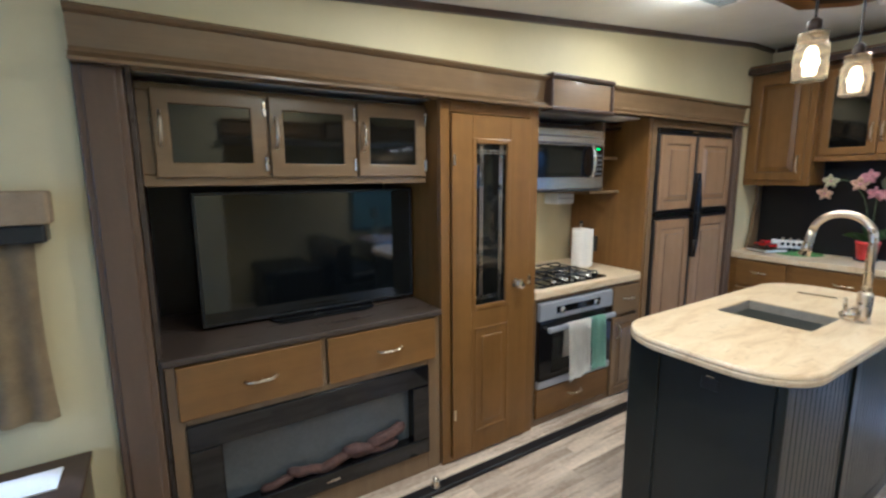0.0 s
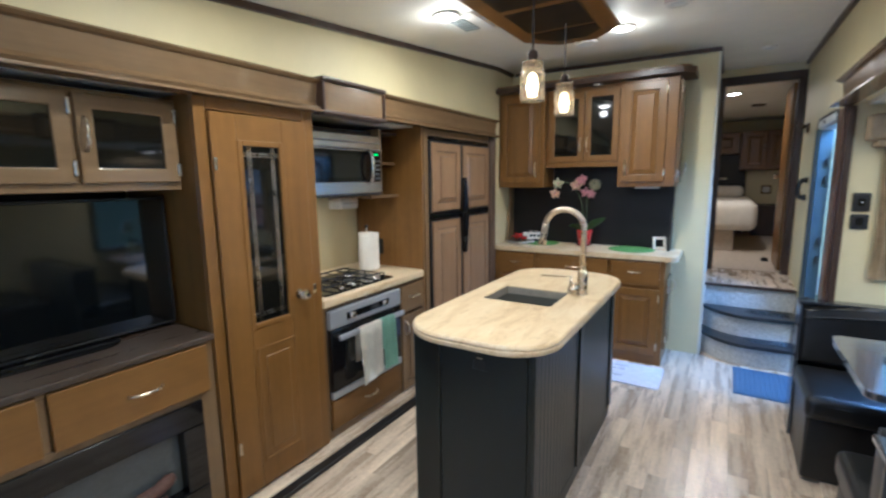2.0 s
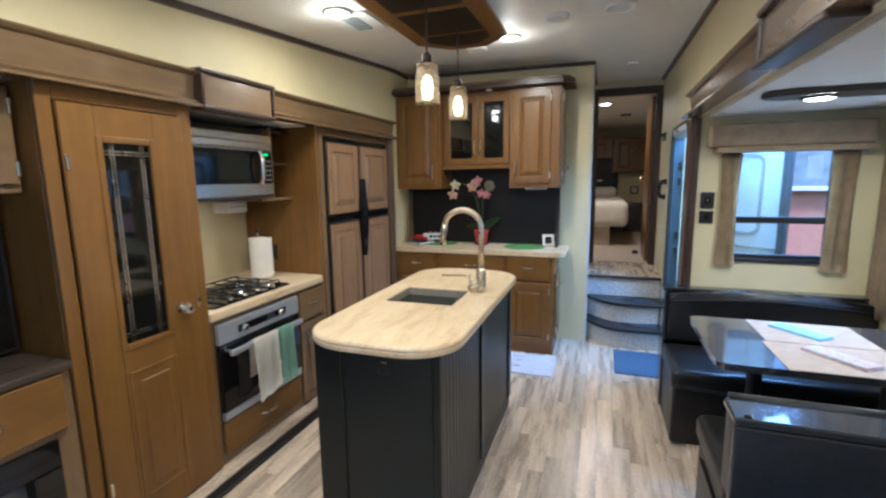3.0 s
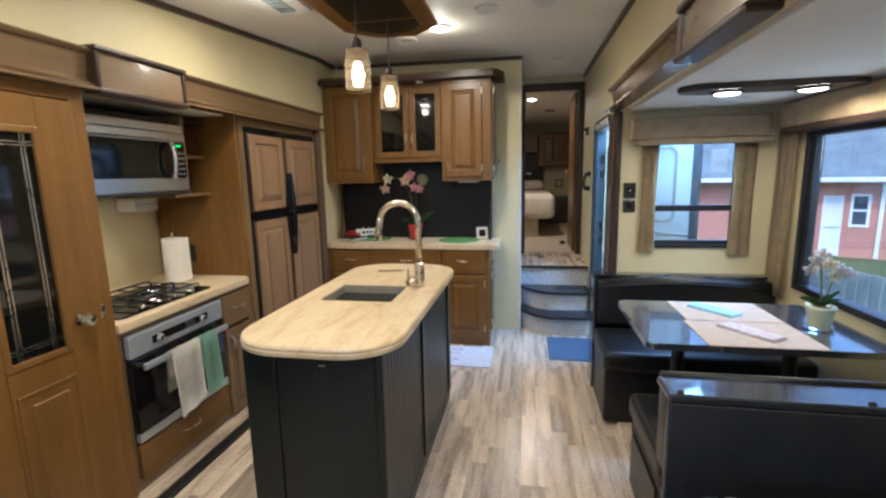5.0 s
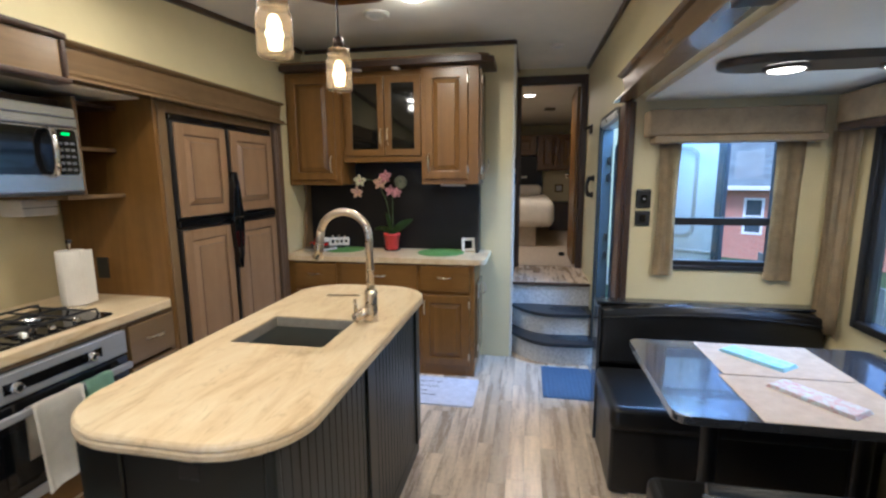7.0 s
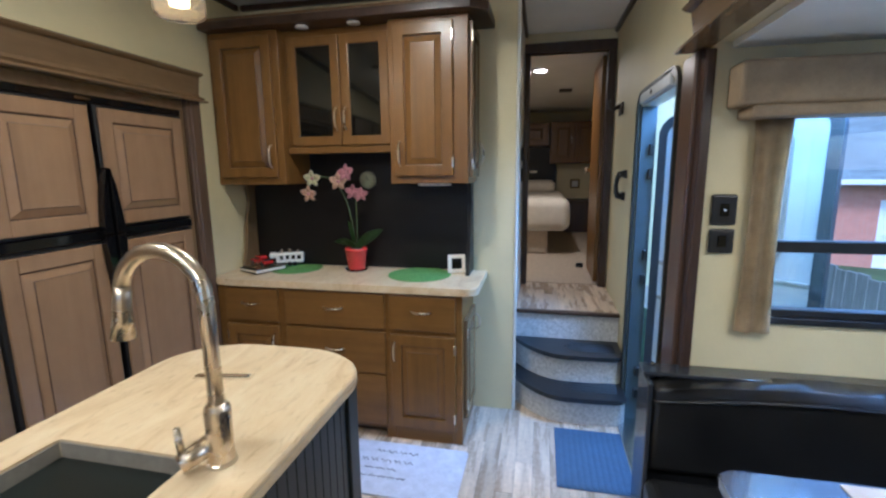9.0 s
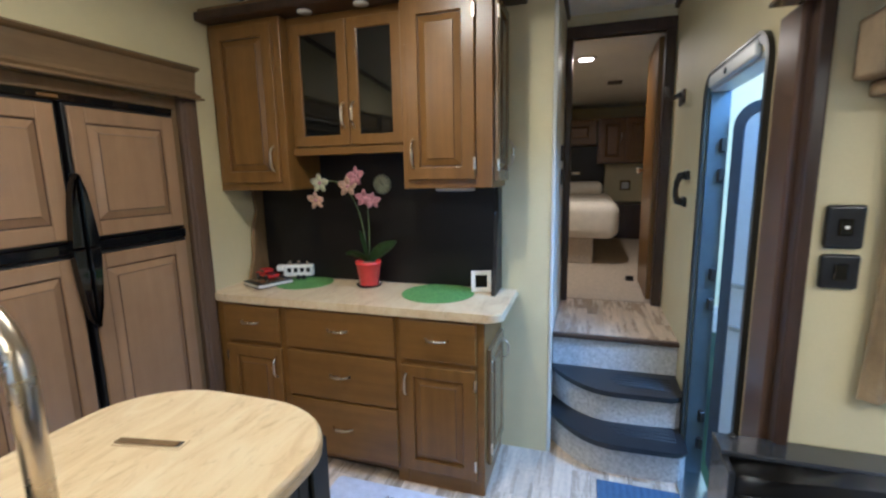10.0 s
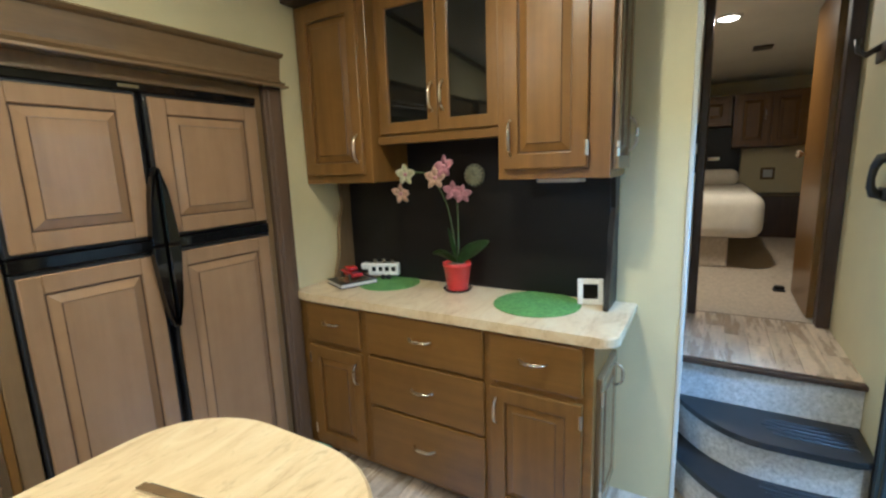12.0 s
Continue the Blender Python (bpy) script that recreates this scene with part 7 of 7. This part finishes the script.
    bm = bmesh.new()
    for k in range(420):
        r = rng.random() ** 0.4
        a, e = rng.uniform(0, 6.283), rng.uniform(-0.6, 1.4)
        c = Vector((9.5 + 0.75 * r * math.cos(a) * math.cos(e), -4.6 + 0.75 * r * math.sin(a) * math.cos(e), -0.65 + 0.6 * r * math.sin(e)))
        d1 = Vector((rng.uniform(-1, 1), rng.uniform(-1, 1), rng.uniform(-1, 1))).normalized() * 0.07
        d2 = d1.orthogonal().normalized() * 0.03
        bm.faces.new([bm.verts.new(c + s) for s in (-d1, d2, d1, -d2)])
    part("foliage", bm, LEAF, b)


DARKSKY = mat("dark_house_pane", (0.06, 0.08, 0.10), 0.1, vary=0.1)


def brick_material():
    m = bpy.data.materials.new("far_brick")
    m.use_nodes = True
    N, L = m.node_tree.nodes, m.node_tree.links
    b = N["Principled BSDF"]
    b.inputs["Roughness"].default_value = 0.9
    tc, br, mp = N.new("ShaderNodeTexCoord"), N.new("ShaderNodeTexBrick"), N.new("ShaderNodeMapping")
    mp.inputs["Rotation"].default_value = (radians(90), 0, 0)
    br.inputs["Color1"].default_value = (0.53, 0.23, 0.155, 1)
    br.inputs["Color2"].default_value = (0.46, 0.19, 0.125, 1)
    br.inputs["Mortar"].default_value = (0.42, 0.34, 0.28, 1)
    br.inputs["Scale"].default_value = 4.6
    br.inputs["Mortar Size"].default_value = 0.012
    L.new(tc.outputs["Object"], mp.inputs["Vector"])
    L.new(mp.outputs[0], br.inputs["Vector"])
    L.new(br.outputs["Color"], b.inputs["Base Color"])
    return m


BRICKWALL = brick_material()
outside()


# ---- floor planks ----
def planks():
    rng = random.Random(21)
    made = {}
    w = 0.088
    y = YR
    while y < 1.53:
        y1 = min(y + w, 1.534)
        x = -1.42
        while x < XH + 0.28:
            ln = rng.choice((0.45, 0.65, 0.85, 1.05)) if x > -1.4 else rng.uniform(0.3, 1.05)
            x1 = min(x + ln, XH + 0.29)
            if x1 - x < 0.06:
                break
            key = (round(x1 - x, 2), round(y1 - y, 3))
            if key not in made:
                bm = bx(0, x1 - x - 0.0008, 0, y1 - y - 0.0008, -0.003, 0.0, 0.0005)
                made[key] = link("plank", bm, PLANK)
            ob = new("plank", made[key])
            ob.parent = floor
            ob.location = (x, y, 0)
            x = x1
        y = y1
    for k in range(7):
        a, b = YR + 0.096 * k, min(YR + 0.096 * (k + 1), -0.0405)
        for x, x1 in ((4.978, 5.25 + 0.12 * (k % 3)), (5.25 + 0.12 * (k % 3), 5.72)):
            ob = new("plank", link("plank", bx(0, x1 - x - 0.0008, 0, b - a - 0.0008, -0.004, 0.0, 0.0005), PLANK))
            ob.parent = landing
            ob.location = (x, a, BZ)
    solo("floor_rear", bx(XB, -1.42, YR, 1.534, -0.0035, 0.0, 0), PLANK, "oak plank vinyl behind the walker", "floor", kind="structure")


planks()
